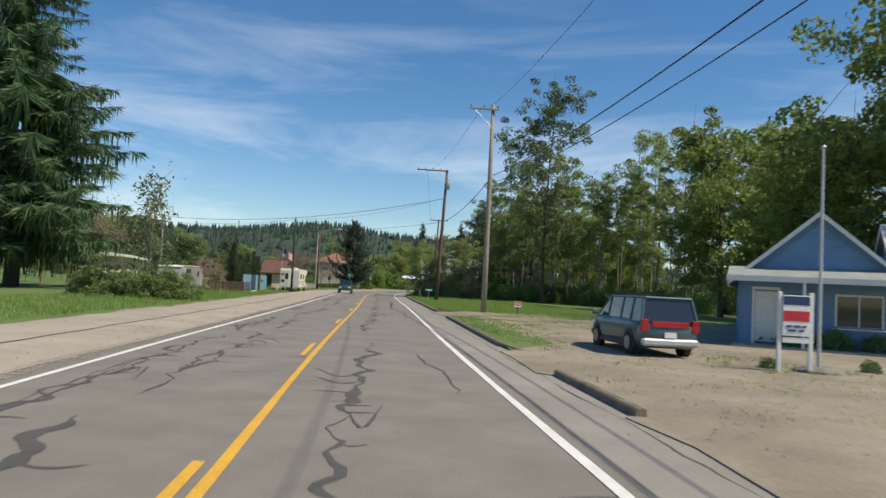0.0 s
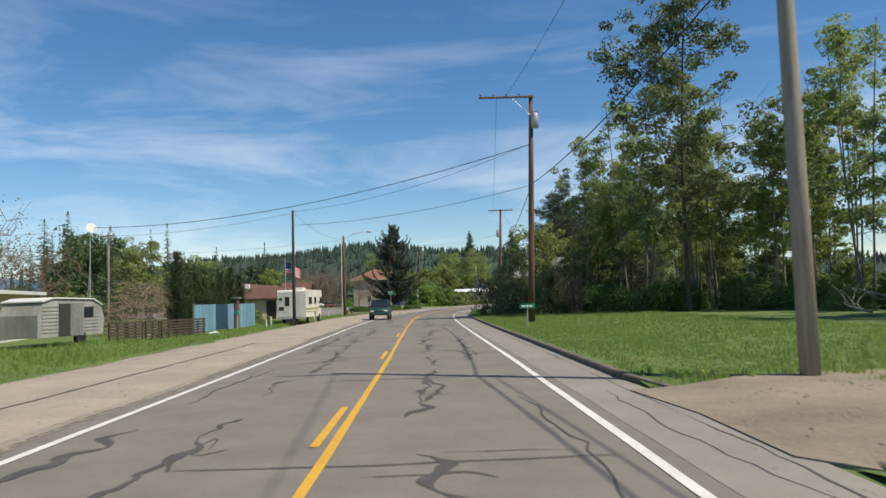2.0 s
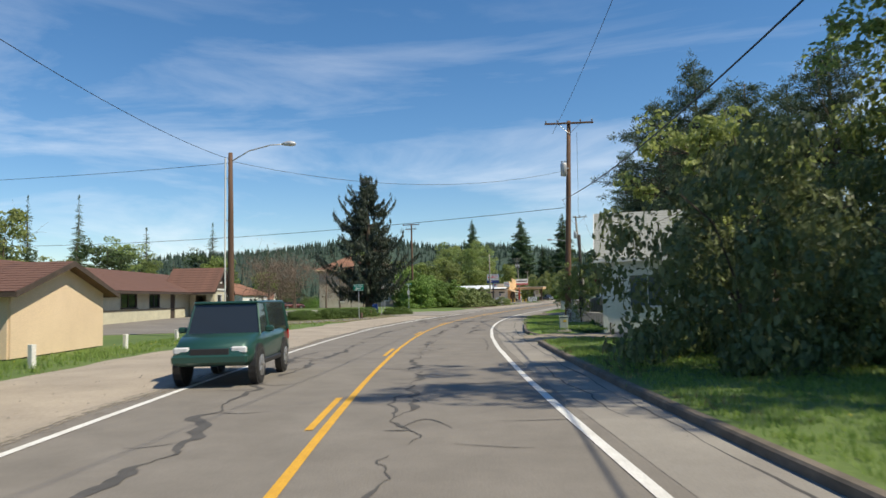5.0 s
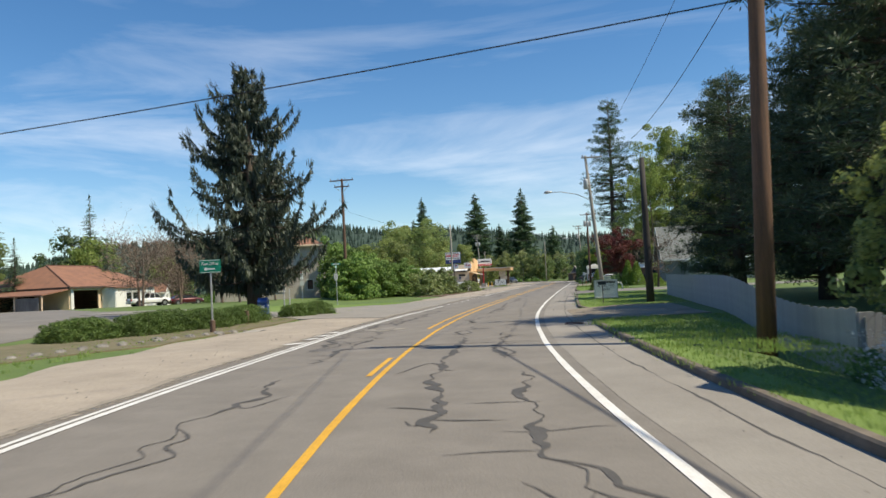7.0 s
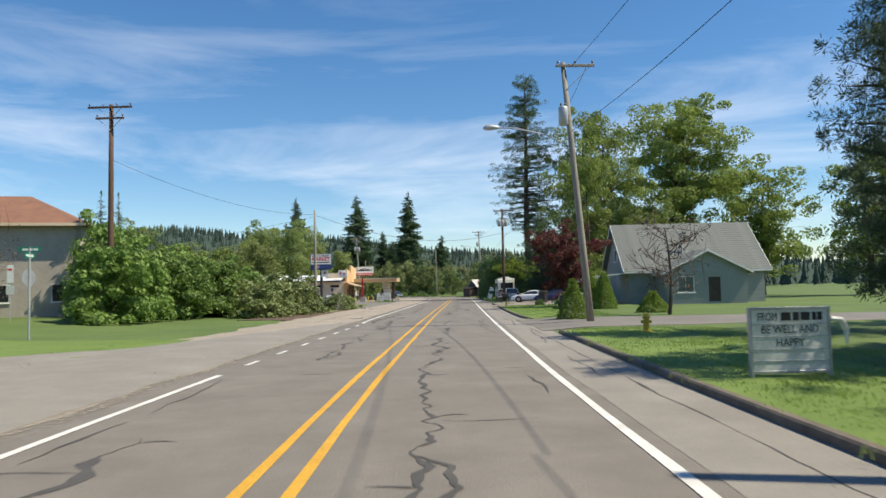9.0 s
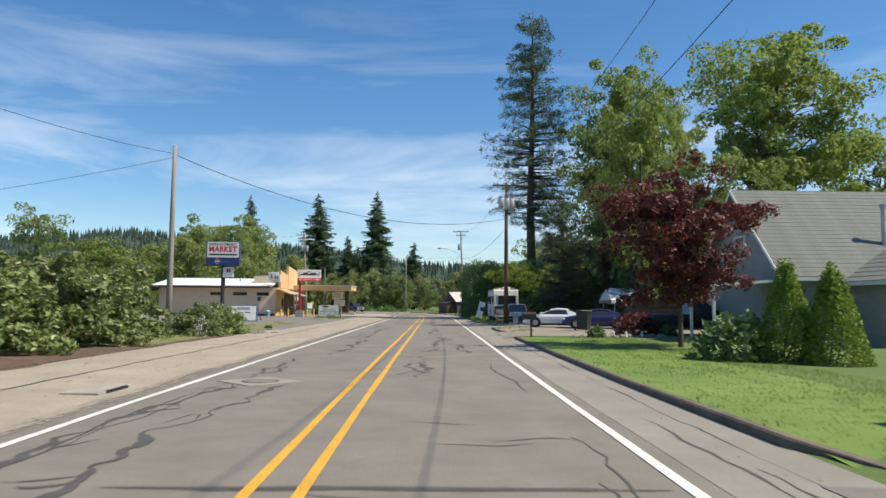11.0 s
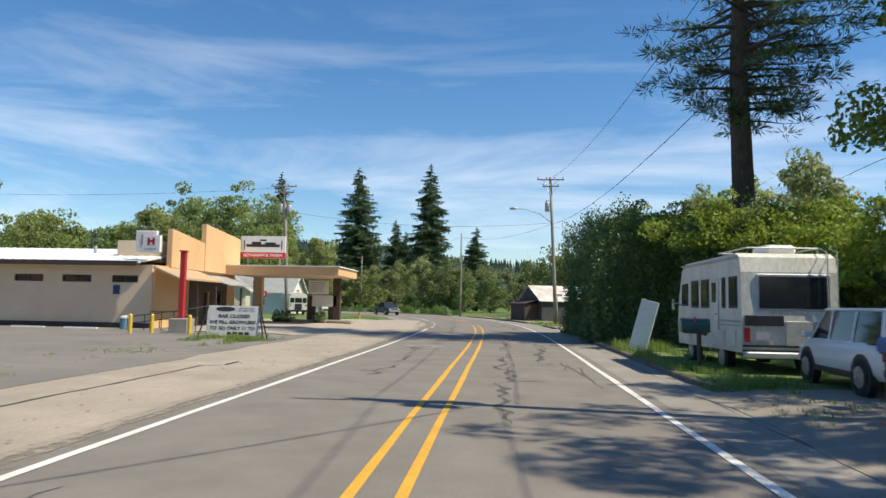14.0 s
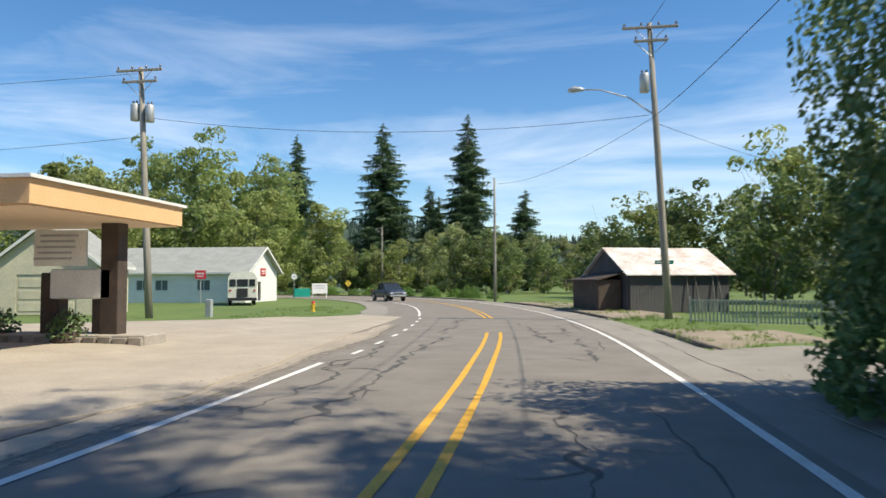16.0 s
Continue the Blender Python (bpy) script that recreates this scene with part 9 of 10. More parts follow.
for x, y, q in [(-35.0, 63.4, 0.3), (-33.9, 68.7, 0.34)]:
    ob = rock("litter_bag", x, y, q, int(q * 100), "crumpled white plastic bag lying on grass", 0.55, "litter bags")
    ob.data.materials.clear()
    ob.data.materials.append(M_SIGNWHITE)
    tagged(ob, category="bag")
s = small("flagstaff", -41.9, 92.9, 0, "grey flagstaff with a striped flag", "flag")
part("staff", Geo().tube([(0, 0, 0), (0, 0, 6.0)], [0.05, 0.03], 10), M_GALV, s)


def cloth(name, x0, x1, z0, z1, mat, parent, ph=0.0, th=0.012):
    g = Geo()
    n, k = 14, 3
    vs = []
    for sgn in (-1, 1):
        for j in range(k):
            for i in range(n):
                u, w = i / (n - 1), j / (k - 1)
                x = x0 + (x1 - x0) * u
                vs.append((x, 0.16 * math.sin(x * 5.2 + 0.6 * ph) * min(1, x) + sgn * th / 2, z0 + (z1 - z0) * w - 0.42 * x * x / 1.6 + 0.05 * math.sin(x * 4)))
    o = n * k
    fs = []
    for j in range(k - 1):
        for i in range(n - 1):
            fs += [(j * n + i, j * n + i + 1, (j + 1) * n + i + 1, (j + 1) * n + i), (o + j * n + i, o + (j + 1) * n + i, o + (j + 1) * n + i + 1, o + j * n + i + 1)]
    rim = [j for j in range(n)] + [j * n + n - 1 for j in range(1, k)] + [(k - 1) * n + j for j in range(n - 2, -1, -1)] + [j * n for j in range(k - 2, 0, -1)]
    fs += [(rim[i], o + rim[i], o + rim[(i + 1) % len(rim)], rim[(i + 1) % len(rim)]) for i in range(len(rim))]
    return part(name, g.add(vs, fs), mat, parent)


for k in range(9):
    x0 = 0.62 if k > 3 else 0.04
    cloth("stripe", x0, 1.6, 4.55 + k * 0.115, 4.55 + (k + 1) * 0.115, M_SIGNRED if k % 2 == 0 else M_SIGNWHITE, s)
cloth("canton", 0.04, 0.63, 4.55 + 4 * 0.115, 4.55 + 9 * 0.115, M_NAVY, s)
solo("jumble_box", Geo().box((0, 0, 0.25), (0.7, 0.5, 0.5), bev=0.03), M_DARKPLASTIC, "dark plastic storage box on grass", "box", x=-36.5, y=83.4, z=0.03, rz=20)

# -- the side street: cabinet, grey fence, reader board, mail collection box, signs --
s = small("utility_cabinet", -27.05, 115.9, 10, "pale green utility cabinet on a concrete pad", "utility box")
part("pad", Geo().box((0, 0, 0.04), (0.7, 0.6, 0.08), bev=0.01), M_CONCRETE, s)
part("body", Geo().box((0, 0, 0.42), (0.42, 0.36, 0.68), bev=0.02), M_CABINET, s)
part("lid", Geo().box((0, 0, 0.78), (0.46, 0.4, 0.06), bev=0.015), M_CABINET, s)
part("label", Geo().box((0.05, -0.183, 0.55), (0.14, 0.006, 0.1)), M_YELLOWPAINT, s, "yellow warning label")
bd = Geo().box((0, 0, 0.66), (0.145, 0.022, 1.32)).mesh("board")
bd.materials.append(M_FENCE)
s = thing("board_fence", 0, 0, 0, 0, "weathered grey board fence round a garden", "fence")
for (x0, y0), (x1, y1) in [((-20.2, 126.2), (-27.0, 126.0)), ((-27.1, 126.1), (-26.5, 160.0))]:
    ln = math.hypot(x1 - x0, y1 - y0)
    ang = math.degrees(math.atan2(y1 - y0, x1 - x0))
    n = int(ln / 0.152)
    for k in range(n):
        q = (k + 0.5) / n
        ob = new("board", bd)
        ob.parent = s
        ob.matrix_basis = pose(x0 + (x1 - x0) * q, y0 + (y1 - y0) * q, ground_at(x0 + (x1 - x0) * q, y0 + (y1 - y0) * q) + 0.02 * math.sin(k * 1.7), 0, 0, ang)
    bays = int(ln / 2.4)
    for k in range(bays):
        a, b = (Vector((x0 + (x1 - x0) * q, y0 + (y1 - y0) * q, ground_at(x0 + (x1 - x0) * q, y0 + (y1 - y0) * q))) for q in (k / bays, (k + 1) / bays))
        side_off = Vector((y1 - y0, x0 - x1, 0)) / ln * 0.035
        for z in (0.45, 1.15):
            part("rail", Geo().tube([a + side_off + Vector((0, 0, z)), b + side_off + Vector((0, 0, z))], 0.042, 4), M_FENCE, s)
    for k in range(int(ln / 2.4) + 1):
        q = k * 2.4 / ln
        part("post", Geo().box((0, -0.07, 0.62), (0.1, 0.1, 1.24)), M_FENCE, s).matrix_basis = pose(x0 + (x1 - x0) * q, y0 + (y1 - y0) * q, ground_at(x0 + (x1 - x0) * q, y0 + (y1 - y0) * q), 0, 0, ang)
bush = shrub("blossom_bush", (0.9, 0.9, 1.8), 163, M_BLOSSOM, 2600, 0.05, 0.5, "bush covered with white blossom before a white house", fill=0.6)
place(bush, -27.2, 123.6, 0, 0.75, 0.85)
put(lawn_maple, -26.6, 123.0, 200, 0.4, 0.55, label="small light green tree beside a white house")
put(porch_bush, -26.0, 122.2, 10, 1.2, label="low dark shrub beside a white house")
put(porch_bush, -24.2, 124.9, 70, 1.5, label="low dark shrub beside a white house")
put(porch_bush, -27.3, 124.6, 30, 0.8, label="low green shrub in rough grass by a fence")
s = small("reader_board", -30.5, 157.1, 4, "small white lettered message board with grey frame on a lawn", "sign")
part("panel", Geo().box((0, 0, 0.64), (1.36, 0.06, 1.06), bev=0.006), M_SIGNWHITE, s)
for z in (1.19, 0.09):
    part("frame", Geo().box((0, 0, z), (1.46, 0.09, 0.05), bev=0.004), M_GALV, s)
for z in (0.28, 0.48, 0.7, 0.92):
    part("letter_rail", Geo().box((0, -0.034, z), (1.34, 0.012, 0.012)), M_GALV, s)
for k in (-0.7, 0.7):
    part("leg", Geo().box((k, 0, 0.6), (0.045, 0.1, 1.2), bev=0.006), M_GALV, s)
lettering(s, "FROM", 0.34, 0.14, -0.4, -0.036, 1.05, M_SIGNBLACK)
bars(s, -0.16, 0.6, -0.034, 1.05, 0.14, M_SIGNBLACK, 5, 6)
lettering(s, "BE WELL AND", 1.02, 0.14, 0, -0.036, 0.83, M_SIGNBLACK)
lettering(s, "HAPPY", 0.5, 0.14, 0, -0.036, 0.6, M_SIGNBLACK)
part("arrow", Geo().tube([(0.72, -0.05, 1.0), (0.9, -0.05, 0.98), (1.0, -0.05, 0.8), (1.0, -0.05, 0.55)], [0.05, 0.055, 0.05, 0.02], 6), M_SIGNWHITE, s, "pale curved arrow")
s = small("marker_post", -30.9, 150.7, 0, "thin post with a grey-green panel", "sign")
part("post", Geo().box((0, 0, 0.6), (0.04, 0.03, 1.2)), M_RUSTIRON, s)
part("panel", Geo().box((0, -0.02, 1.1), (0.42, 0.015, 0.18), bev=0.004), M_DARKPLASTIC, s)


def hydrant(x, y, body, cap, label):
    s = small("fire_hydrant", x, y, 0, label, "hydrant", "fire hydrants")
    part("barrel", Geo().tube([(0, 0, 0), (0, 0, 0.05), (0, 0, 0.06), (0, 0, 0.48), (0, 0, 0.5), (0, 0, 0.54)], [0.17, 0.17, 0.11, 0.11, 0.15, 0.15], 14), body, s)
    part("bonnet", Geo().tube([(0, 0, 0.54), (0, 0, 0.62), (0, 0, 0.67), (0, 0, 0.7)], [0.13, 0.11, 0.06, 0.03], 12), cap, s)
    for k in (0, 90, 180):
        a = radians(k)
        part("outlet", Geo().tube([(math.cos(a) * 0.1, -math.sin(a) * 0.1, 0.36), (math.cos(a) * 0.19, -math.sin(a) * 0.19, 0.36)], 0.055, 10), body, s)


M_PAD = surf("worn_concrete_pad", (0.33, 0.3, 0.255), (0.25, 0.225, 0.19), 0.9, 1.2, 25, 0.3)
hydrant(-29.6, 170.0, M_YELLOWPAINT, M_YELLOWPAINT, "yellow fire hydrant on a lawn verge")
hydrant(-52.2, 306.8, M_YELLOWPAINT, M_SIGNRED, "yellow fire hydrant with a red cap on grass")


def grate(x, y, rz):
    s = small("storm_grate", x, y, rz, "dark iron storm drain grate in the gutter", "drain", z=0.008)
    part("frame", Geo().box((0, 0.3, 0.0), (1.0, 0.06, 0.02)).box((0, -0.3, 0.0), (1.0, 0.06, 0.02)).box((0.5, 0, 0.004), (0.06, 0.66, 0.02)).box((-0.5, 0, 0.004), (0.06, 0.66, 0.02)), M_RUSTIRON, s)
    for k in range(9):
        part("bar", Geo().box((-0.42 + k * 0.105, 0, 0.003), (0.04, 0.56, 0.014)), M_RUSTIRON, s)
    # a black sheet takes the place of the shaded hole below the grate
    part("sump_shade", Geo().box((0, 0, -0.001), (0.98, 0.6, 0.002)), M_BLACK, s, "black sheet standing in for the shade under the bars")


grate(-32.35, 137.6, 88)
for x, y in [(-39.5, 138.1), (-40.4, 192.8), (-39.8, 256.3)]:
    s = small("manhole", x, y, 20, "round iron manhole cover in a concrete pad", "manhole", "manholes", z=0.011)
    pad = part("collar", Geo().box((0, 0, -0.004), (1.3, 1.3, 0.012), rz=radians(25)), M_PAD, s, "pale square concrete collar")
    part("cover", Geo().tube([(0, 0, 0.001), (0, 0, 0.008), (0, 0, 0.01)], [0.34, 0.34, 0.31], 24), M_LOT, s)
    part("rim", Geo().tube([(0, 0, 0.0015), (0, 0, 0.004)], [0.4, 0.4], 24), M_RUSTIRON, s, "dark iron rim")
for x, y, rz in [(-43.0, 191.0, 90), (-45.6, 139.6, 100), (-44.2, 246.0, 90)]:
    s = small("kerb_inlet", x, y, rz, "concrete storm inlet slab set in the shoulder", "drain", "kerb inlets", z=0.01)
    part("slab", Geo().box((0, 0, 0.02), (1.5, 0.7, 0.06), bev=0.01), M_CONCRETE, s)
    # the inlet's inner shade is a black strip on the slab's edge
    part("mouth", Geo().box((0, -0.34, 0.03), (0.9, 0.06, 0.045)), M_BLACK, s, "black strip standing in for the shade in the inlet")
s = small("collection_box", -50.1, 150.1, 12, "blue domed mail collection box on a concrete pad", "mailbox")
part("pad", Geo().box((0, 0, 0.03), (1.0, 0.9, 0.08), bev=0.01), M_CONCRETE, s)
prof = [(-0.3, 0.2)] + [(0.3 * math.cos(a), 1.0 + 0.28 * math.sin(a)) for a in np.linspace(math.pi, 0, 11)] + [(0.3, 0.2)]
part("body", Geo().prism(prof, -0.27, 0.27, "x"), M_BLUESIGN, s)
for a in (-0.22, 0.22):
    for b in (-0.22, 0.22):
        part("leg", Geo().box((a, b, 0.13), (0.05, 0.05, 0.18)), M_BLUESIGN, s)
part("chute", Geo().box((0, -0.31, 1.02), (0.44, 0.08, 0.12), bev=0.02), M_BLUESIGN, s, "pull-down chute door")
part("emblem", Geo().box((0.02, -0.305, 0.74), (0.22, 0.012, 0.16)), M_SIGNWHITE, s, "white label")
part("emblem", Geo().box((0.276, 0, 0.82), (0.012, 0.2, 0.12)), M_SIGNWHITE, s, "white label")
s = small("direction_sign", -48.4, 141.2, 6, "green direction sign on a thin steel post", "sign")
part("post", Geo().box((0, 0.03, 1.6), (0.06, 0.05, 3.2)), M_GALV, s)
b = part("panel", Geo().box((0, -0.01, 2.9), (0.98, 0.02, 0.6), bev=0.005), M_GREENPAINT, s)
part("border", Geo().box((0, -0.022, 3.17), (0.94, 0.005, 0.02)).box((0, -0.022, 2.63), (0.94, 0.005, 0.02)), M_SIGNWHITE, b)
lettering(b, "Post Office", 0.76, 0.15, 0, -0.026, 3.02, M_SIGNWHITE)
part("arrow", Geo().box((0.03, -0.024, 2.78), (0.4, 0.006, 0.06)).prism([(-0.3, 2.78), (-0.16, 2.68), (-0.16, 2.88)], -0.021, -0.027, "y"), M_SIGNWHITE, b)
for k in range(26):
    q = k / 25
    rock("edging_rock", -49.6 + 2.9 * q + 0.3 * math.sin(k * 2.1), 127.0 + 13.5 * q, 0.15 + 0.08 * (k * 7 % 5) / 4, 200 + k, "grey edging stone round a planted island", 0.6, "edging stones")
for k, (x, y, h) in enumerate([(-47.6, 139.8, 0.55), (-46.9, 121.0, 0.42), (-49.0, 145.8, 0.7), (-50.9, 129.0, 0.5)]):
    solo("stump_post", Geo().tube([(0, 0, 0), (0, 0, h - 0.03), (0.01, 0, h)], [0.12, 0.11, 0.08], 9), M_POSTWOOD, "short dark wooden post stump", "post", "stump posts", x=x, y=y, z=ground_at(x, y))
s = small("rail_posts", -52.2, 158.3, 0, "pair of thin grey steel posts", "post")
for k in (-0.18, 0.22):
    part("post", Geo().cyl((k, 0, 0), (k, 0, 1.7), 0.04), M_GALV, s)
rock("lawn_rock", -50.9, 157.2, 0.3, 301, "dark rock at a lawn's edge", 0.8)
s = small("stop_sign", -53.7, 173.0, 78, "grey back of a stop sign under green street blades", "sign")
part("post", Geo().box((0, 0, 1.9), (0.06, 0.05, 3.8)), M_GALV, s)
oc = [(0.375 * math.cos(radians(22.5 + 45 * k)), 2.55 + 0.375 * math.sin(radians(22.5 + 45 * k))) for k in range(8)]
part("plate", Geo().prism(oc, 0.03, 0.045, "y"), M_METAL, s)
part("face", Geo().prism([(u * 0.97, 2.55 + (z - 2.55) * 0.97) for u, z in oc], 0.0455, 0.05, "y"), M_SIGNRED, s, "red face")
for z, r in ((3.45, 0), (3.7, 90)):
    b = part("street_blade", Geo().box((0, 0, 0), (0.85, 0.015, 0.2), bev=0.004), M_GREENPAINT, s)
    b.matrix_basis = pose(0, 0, z, 0, 0, r + 20)
    bars(b, -0.33, 0.33, -0.011, 0, 0.09, M_SIGNWHITE, 3, 11)
    bars(b, -0.33, 0.33, 0.011, 0, 0.09, M_SIGNWHITE, 3, 11)
s = small("parking_sign", -61.4, 183.8, 10, "narrow white parking sign on a post", "sign")
part("post", Geo().box((0, 0, 1.65), (0.05, 0.05, 3.3)), M_GALV, s)
part("plate", Geo().box((0, -0.03, 2.7), (0.34, 0.012, 1.0), bev=0.003), M_SIGNWHITE, s)
bars(s, -0.12, 0.12, -0.04, 2.95, 0.12, M_SIGNRED, 2, 12)
part("plate", Geo().box((0, -0.03, 1.8), (0.42, 0.012, 0.5), bev=0.003), M_LINEN, s, "grey lower plate")
sheet("lawn", side((150, -9.0), (156, -8.4), (172, -8.6), (173, -20), (150, -20)), 0.03, M_LAWN, "mown lawn beside the side street", "lawn")
sheet("island_bed", [(-50.8, 126.3), (-48.6, 126.8), (-46.6, 134), (-46.9, 142), (-47.6, 150), (-50.5, 151), (-53.2, 141), (-53.5, 134)], 0.045, M_ISLAND, "brown planted island under clipped hedges", "flower bed")
sheet("mulch_bed", side((190, -9.3), (214, -9.0), (217, -11.8), (190, -12.5)), 0.035, M_MULCH, "bark mulch bed under rhododendrons", "flower bed")

# -- the market --
s = small("market_pole_sign", -54.25, 237.4, 4, "tall market pole sign with red lettering and navy panel", "sign")
part("pole", Geo().cyl((0, 0.15, 0), (0, 0.15, 6.6), 0.17, 0.16, 14), M_POLE_DARK, s)
part("cabinet", Geo().box((0, 0, 5.75), (2.75, 0.42, 2.05), bev=0.02), M_NAVY, s)
b = part("upper_panel", Geo().box((0, -0.215, 6.08), (2.6, 0.03, 1.3), bev=0.006), M_SIGNWHITE, s, "white lettered panel")
lettering(b, "MARCOLA COMMUNITY", 2.3, 0.2, 0, -0.234, 6.55, M_SIGNBLACK, bold=0.02)
lettering(b, "MARKET", 2.3, 0.5, 0, -0.234, 6.14, M_SIGNRED, bold=0.035)
part("bar", Geo().box((0, -0.233, 5.68), (2.3, 0.006, 0.13)), M_SIGNBLACK, b, "dark bar")
b = part("lower_panel", Geo().box((0, -0.215, 5.08), (2.6, 0.03, 0.62), bev=0.006), M_NAVY, s, "navy panel")
part("roundel", Geo().cyl((-0.45, -0.228, 5.1), (-0.45, -0.236, 5.1), 0.21, n=20), M_SIGNWHITE, b, "round white mark")
part("roundel_top", Geo().prism([(-0.45 + 0.19 * math.cos(a), 5.13 + 0.16 * math.sin(a)) for a in np.linspace(0.0, math.pi, 10)], -0.236, -0.242, "y"), M_SIGNRED, b, "red arc")
part("roundel_base", Geo().prism([(-0.45 + 0.19 * math.cos(a), 5.06 + 0.14 * math.sin(a)) for a in np.linspace(math.pi, 6.283, 10)], -0.236, -0.242, "y"), M_BLUESIGN, b, "blue arc")
part("wordmark", Geo().box((0.18, -0.232, 5.08), (0.85, 0.006, 0.13)), M_BLUESIGN, b, "pale blue bar")
b = part("small_sign", Geo().box((0.45, 0, 4.2), (0.86, 0.2, 0.85), bev=0.02), M_SIGNWHITE, s, "small white box sign")
part("emblem", Geo().box((0.38, -0.104, 4.34), (0.13, 0.01, 0.34)).box((0.56, -0.104, 4.34), (0.13, 0.01, 0.34)).box((0.47, -0.104, 4.36), (0.2, 0.01, 0.12)), M_SIGNRED, b, "red block mark")
bars(b, 0.15, 0.75, -0.104, 4.02, 0.05, M_METAL, 3, 15)
bars(b, 0.2, 0.7, -0.104, 3.9, 0.04, M_METAL, 3, 16)
solo("timber_post", Geo().box((0, 0, 0.55), (0.16, 0.16, 1.1), bev=0.02), M_POSTWOOD, "short weathered timber post beside a pole sign", "post", x=-54.9, y=237.0, z=0.06, rz=8)
s = small("a_frame_sign", -52.7, 238.3, 3, "white folding message board with a blue frame", "sign")
b = part("board", Geo().box((0, 0, 0), (2.2, 0.05, 1.22), bev=0.006), M_SIGNWHITE, s)
b.matrix_basis = pose(0, -0.1, 0.76, -10)
for k in (-1.18, 1.18):
    part("leg", Geo().tube([(k + 0.1 * (1 if k > 0 else -1), -0.32, 0), (k * 0.95, 0.02, 1.4)], 0.035, 8), M_BLUESIGN, s)
    part("back_leg", Geo().tube([(k * 1.28, 0.42, 0), (k * 0.95, 0.02, 1.4)], 0.035, 8), M_BLUESIGN, s)
part("frame", Geo().tube([(-1.12, 0.02, 1.4), (1.12, 0.02, 1.4)], 0.03, 8), M_BLUESIGN, s, "blue top rail")
part("frame", Geo().tube([(-1.2, -0.24, 0.12), (1.2, -0.24, 0.12)], 0.03, 8), M_BLUESIGN, s, "blue bottom rail")
part("wordmark", Geo().box((0.05, -0.03, 0.4), (1.1, 0.01, 0.2)), M_METAL, b, "grey bar")
lettering(b, "WE  ARE  OPEN", 1.35, 0.15, 0, -0.03, 0.06, M_SIGNBLACK)
for k, (x, y, r) in enumerate([(-45.9, 216.2, 0.36), (-46.5, 216.8, 0.28), (-45.3, 216.7, 0.25), (-46.1, 215.6, 0.22), (-46.9, 216.1, 0.24)]):
    rock("pile_rock", x, y, r, 320 + k, "rough grey-brown rock in a small pile", 0.75, "rock pile")
for k in range(4):
    solo("parking_block", Geo().prism([(-0.1, 0), (0.1, 0), (0.07, 0.13), (-0.07, 0.13)], -0.95, 0.95, "x"), M_CONCRETE if k == 0 else M_WHITE, "white-painted concrete parking block", "parking block", "parking blocks", x=-67.8 + k * 3.0, y=263.9 - 0.1 * k, z=0.05, rz=-4)
s = small("litter_bin", -56.3, 263.5, 0, "blue-grey litter bin beside the market wall", "bin")
part("body", Geo().tube([(0, 0, 0), (0, 0, 0.62)], [0.24, 0.28], 14), M_BLUEPANEL, s)
part("lid", Geo().tube([(0, 0, 0.62), (0, 0, 0.68), (0, 0, 0.78)], [0.3, 0.3, 0.14], 14), M_LINEN, s, "grey domed lid")
s = small("box_sign", -55.6, 264.6, 0, "white illuminated-type box sign with a red mark on a roof", "sign", z=4.25)
part("box", Geo().box((0, 0, 0.48), (1.0, 0.25, 0.95), bev=0.02), M_SIGNWHITE, s)
part("emblem", Geo().box((-0.14, -0.13, 0.6), (0.13, 0.01, 0.4)).box((0.14, -0.13, 0.6), (0.13, 0.01, 0.4)).box((0, -0.13, 0.62), (0.3, 0.01, 0.12)), M_SIGNRED, s, "red block mark")
bars(s, -0.35, 0.35, -0.13, 0.2, 0.06, M_METAL, 3, 17)
s = small("red_post", -52.0, 260.7, 0, "tall red square steel post in a concrete block", "post")
part("post", Geo().box((0, 0, 2.2), (0.24, 0.24, 3.6), bev=0.01), M_RED, s)
part("cap", Geo().box((0, 0, 4.03), (0.36, 0.34, 0.06), bev=0.01), M_RED, s)
part("block", Geo().box((0.05, -0.05, 0.38), (0.95, 0.8, 0.78), bev=0.04), M_CONCRETE, s, "whitewashed concrete block")
for x, y in [(-53.9, 259.5), (-53.2, 260.2), (-50.9, 259.2), (-50.3, 260.6)]:
    solo("yellow_bollard", Geo().tube([(0, 0, 0), (0, 0, 0.9), (0, 0, 0.96), (0, 0, 0.98)], [0.09, 0.09, 0.06, 0.01], 12), M_YELLOWPAINT, "yellow-painted round steel bollard post", "bollard", "bollards", x=x, y=y, z=0.05)
s = small("handrail", -55.6, 262.4, 0, "dark steel handrail at the market's ramp", "rail")
for k in range(5):
    part("post", Geo().cyl((k * 0.9, 0, 0), (k * 0.9, 0, 0.75 + 0.12 * k), 0.022, n=8), M_SIGNBLACK, s)
for d in (0.0, 0.35):
    part("rail", Geo().tube([(0, 0, 0.75 - d), (3.6, 0, 1.23 - d)], 0.022, 8), M_SIGNBLACK, s)
s = small("message_board", -48.1, 257.2, 3, "leaning lettered tavern message board with dark legs", "sign")
b = part("board", Geo().box((0, 0, 0), (2.25, 0.06, 1.3), bev=0.006), M_LINEN, s)
b.matrix_basis = pose(0, 0, 0.8, -9)
part("logo", Geo().prism([(-0.35 + 0.42 * math.cos(a), 0.5 + 0.1 * math.sin(a)) for a in np.linspace(0, 6.283, 18, endpoint=False)], -0.031, -0.037, "y"), M_SIGNBLACK, b, "dark oval mark")
bars(b, 0.2, 0.95, -0.034, 0.54, 0.05, M_METAL, 3, 18)
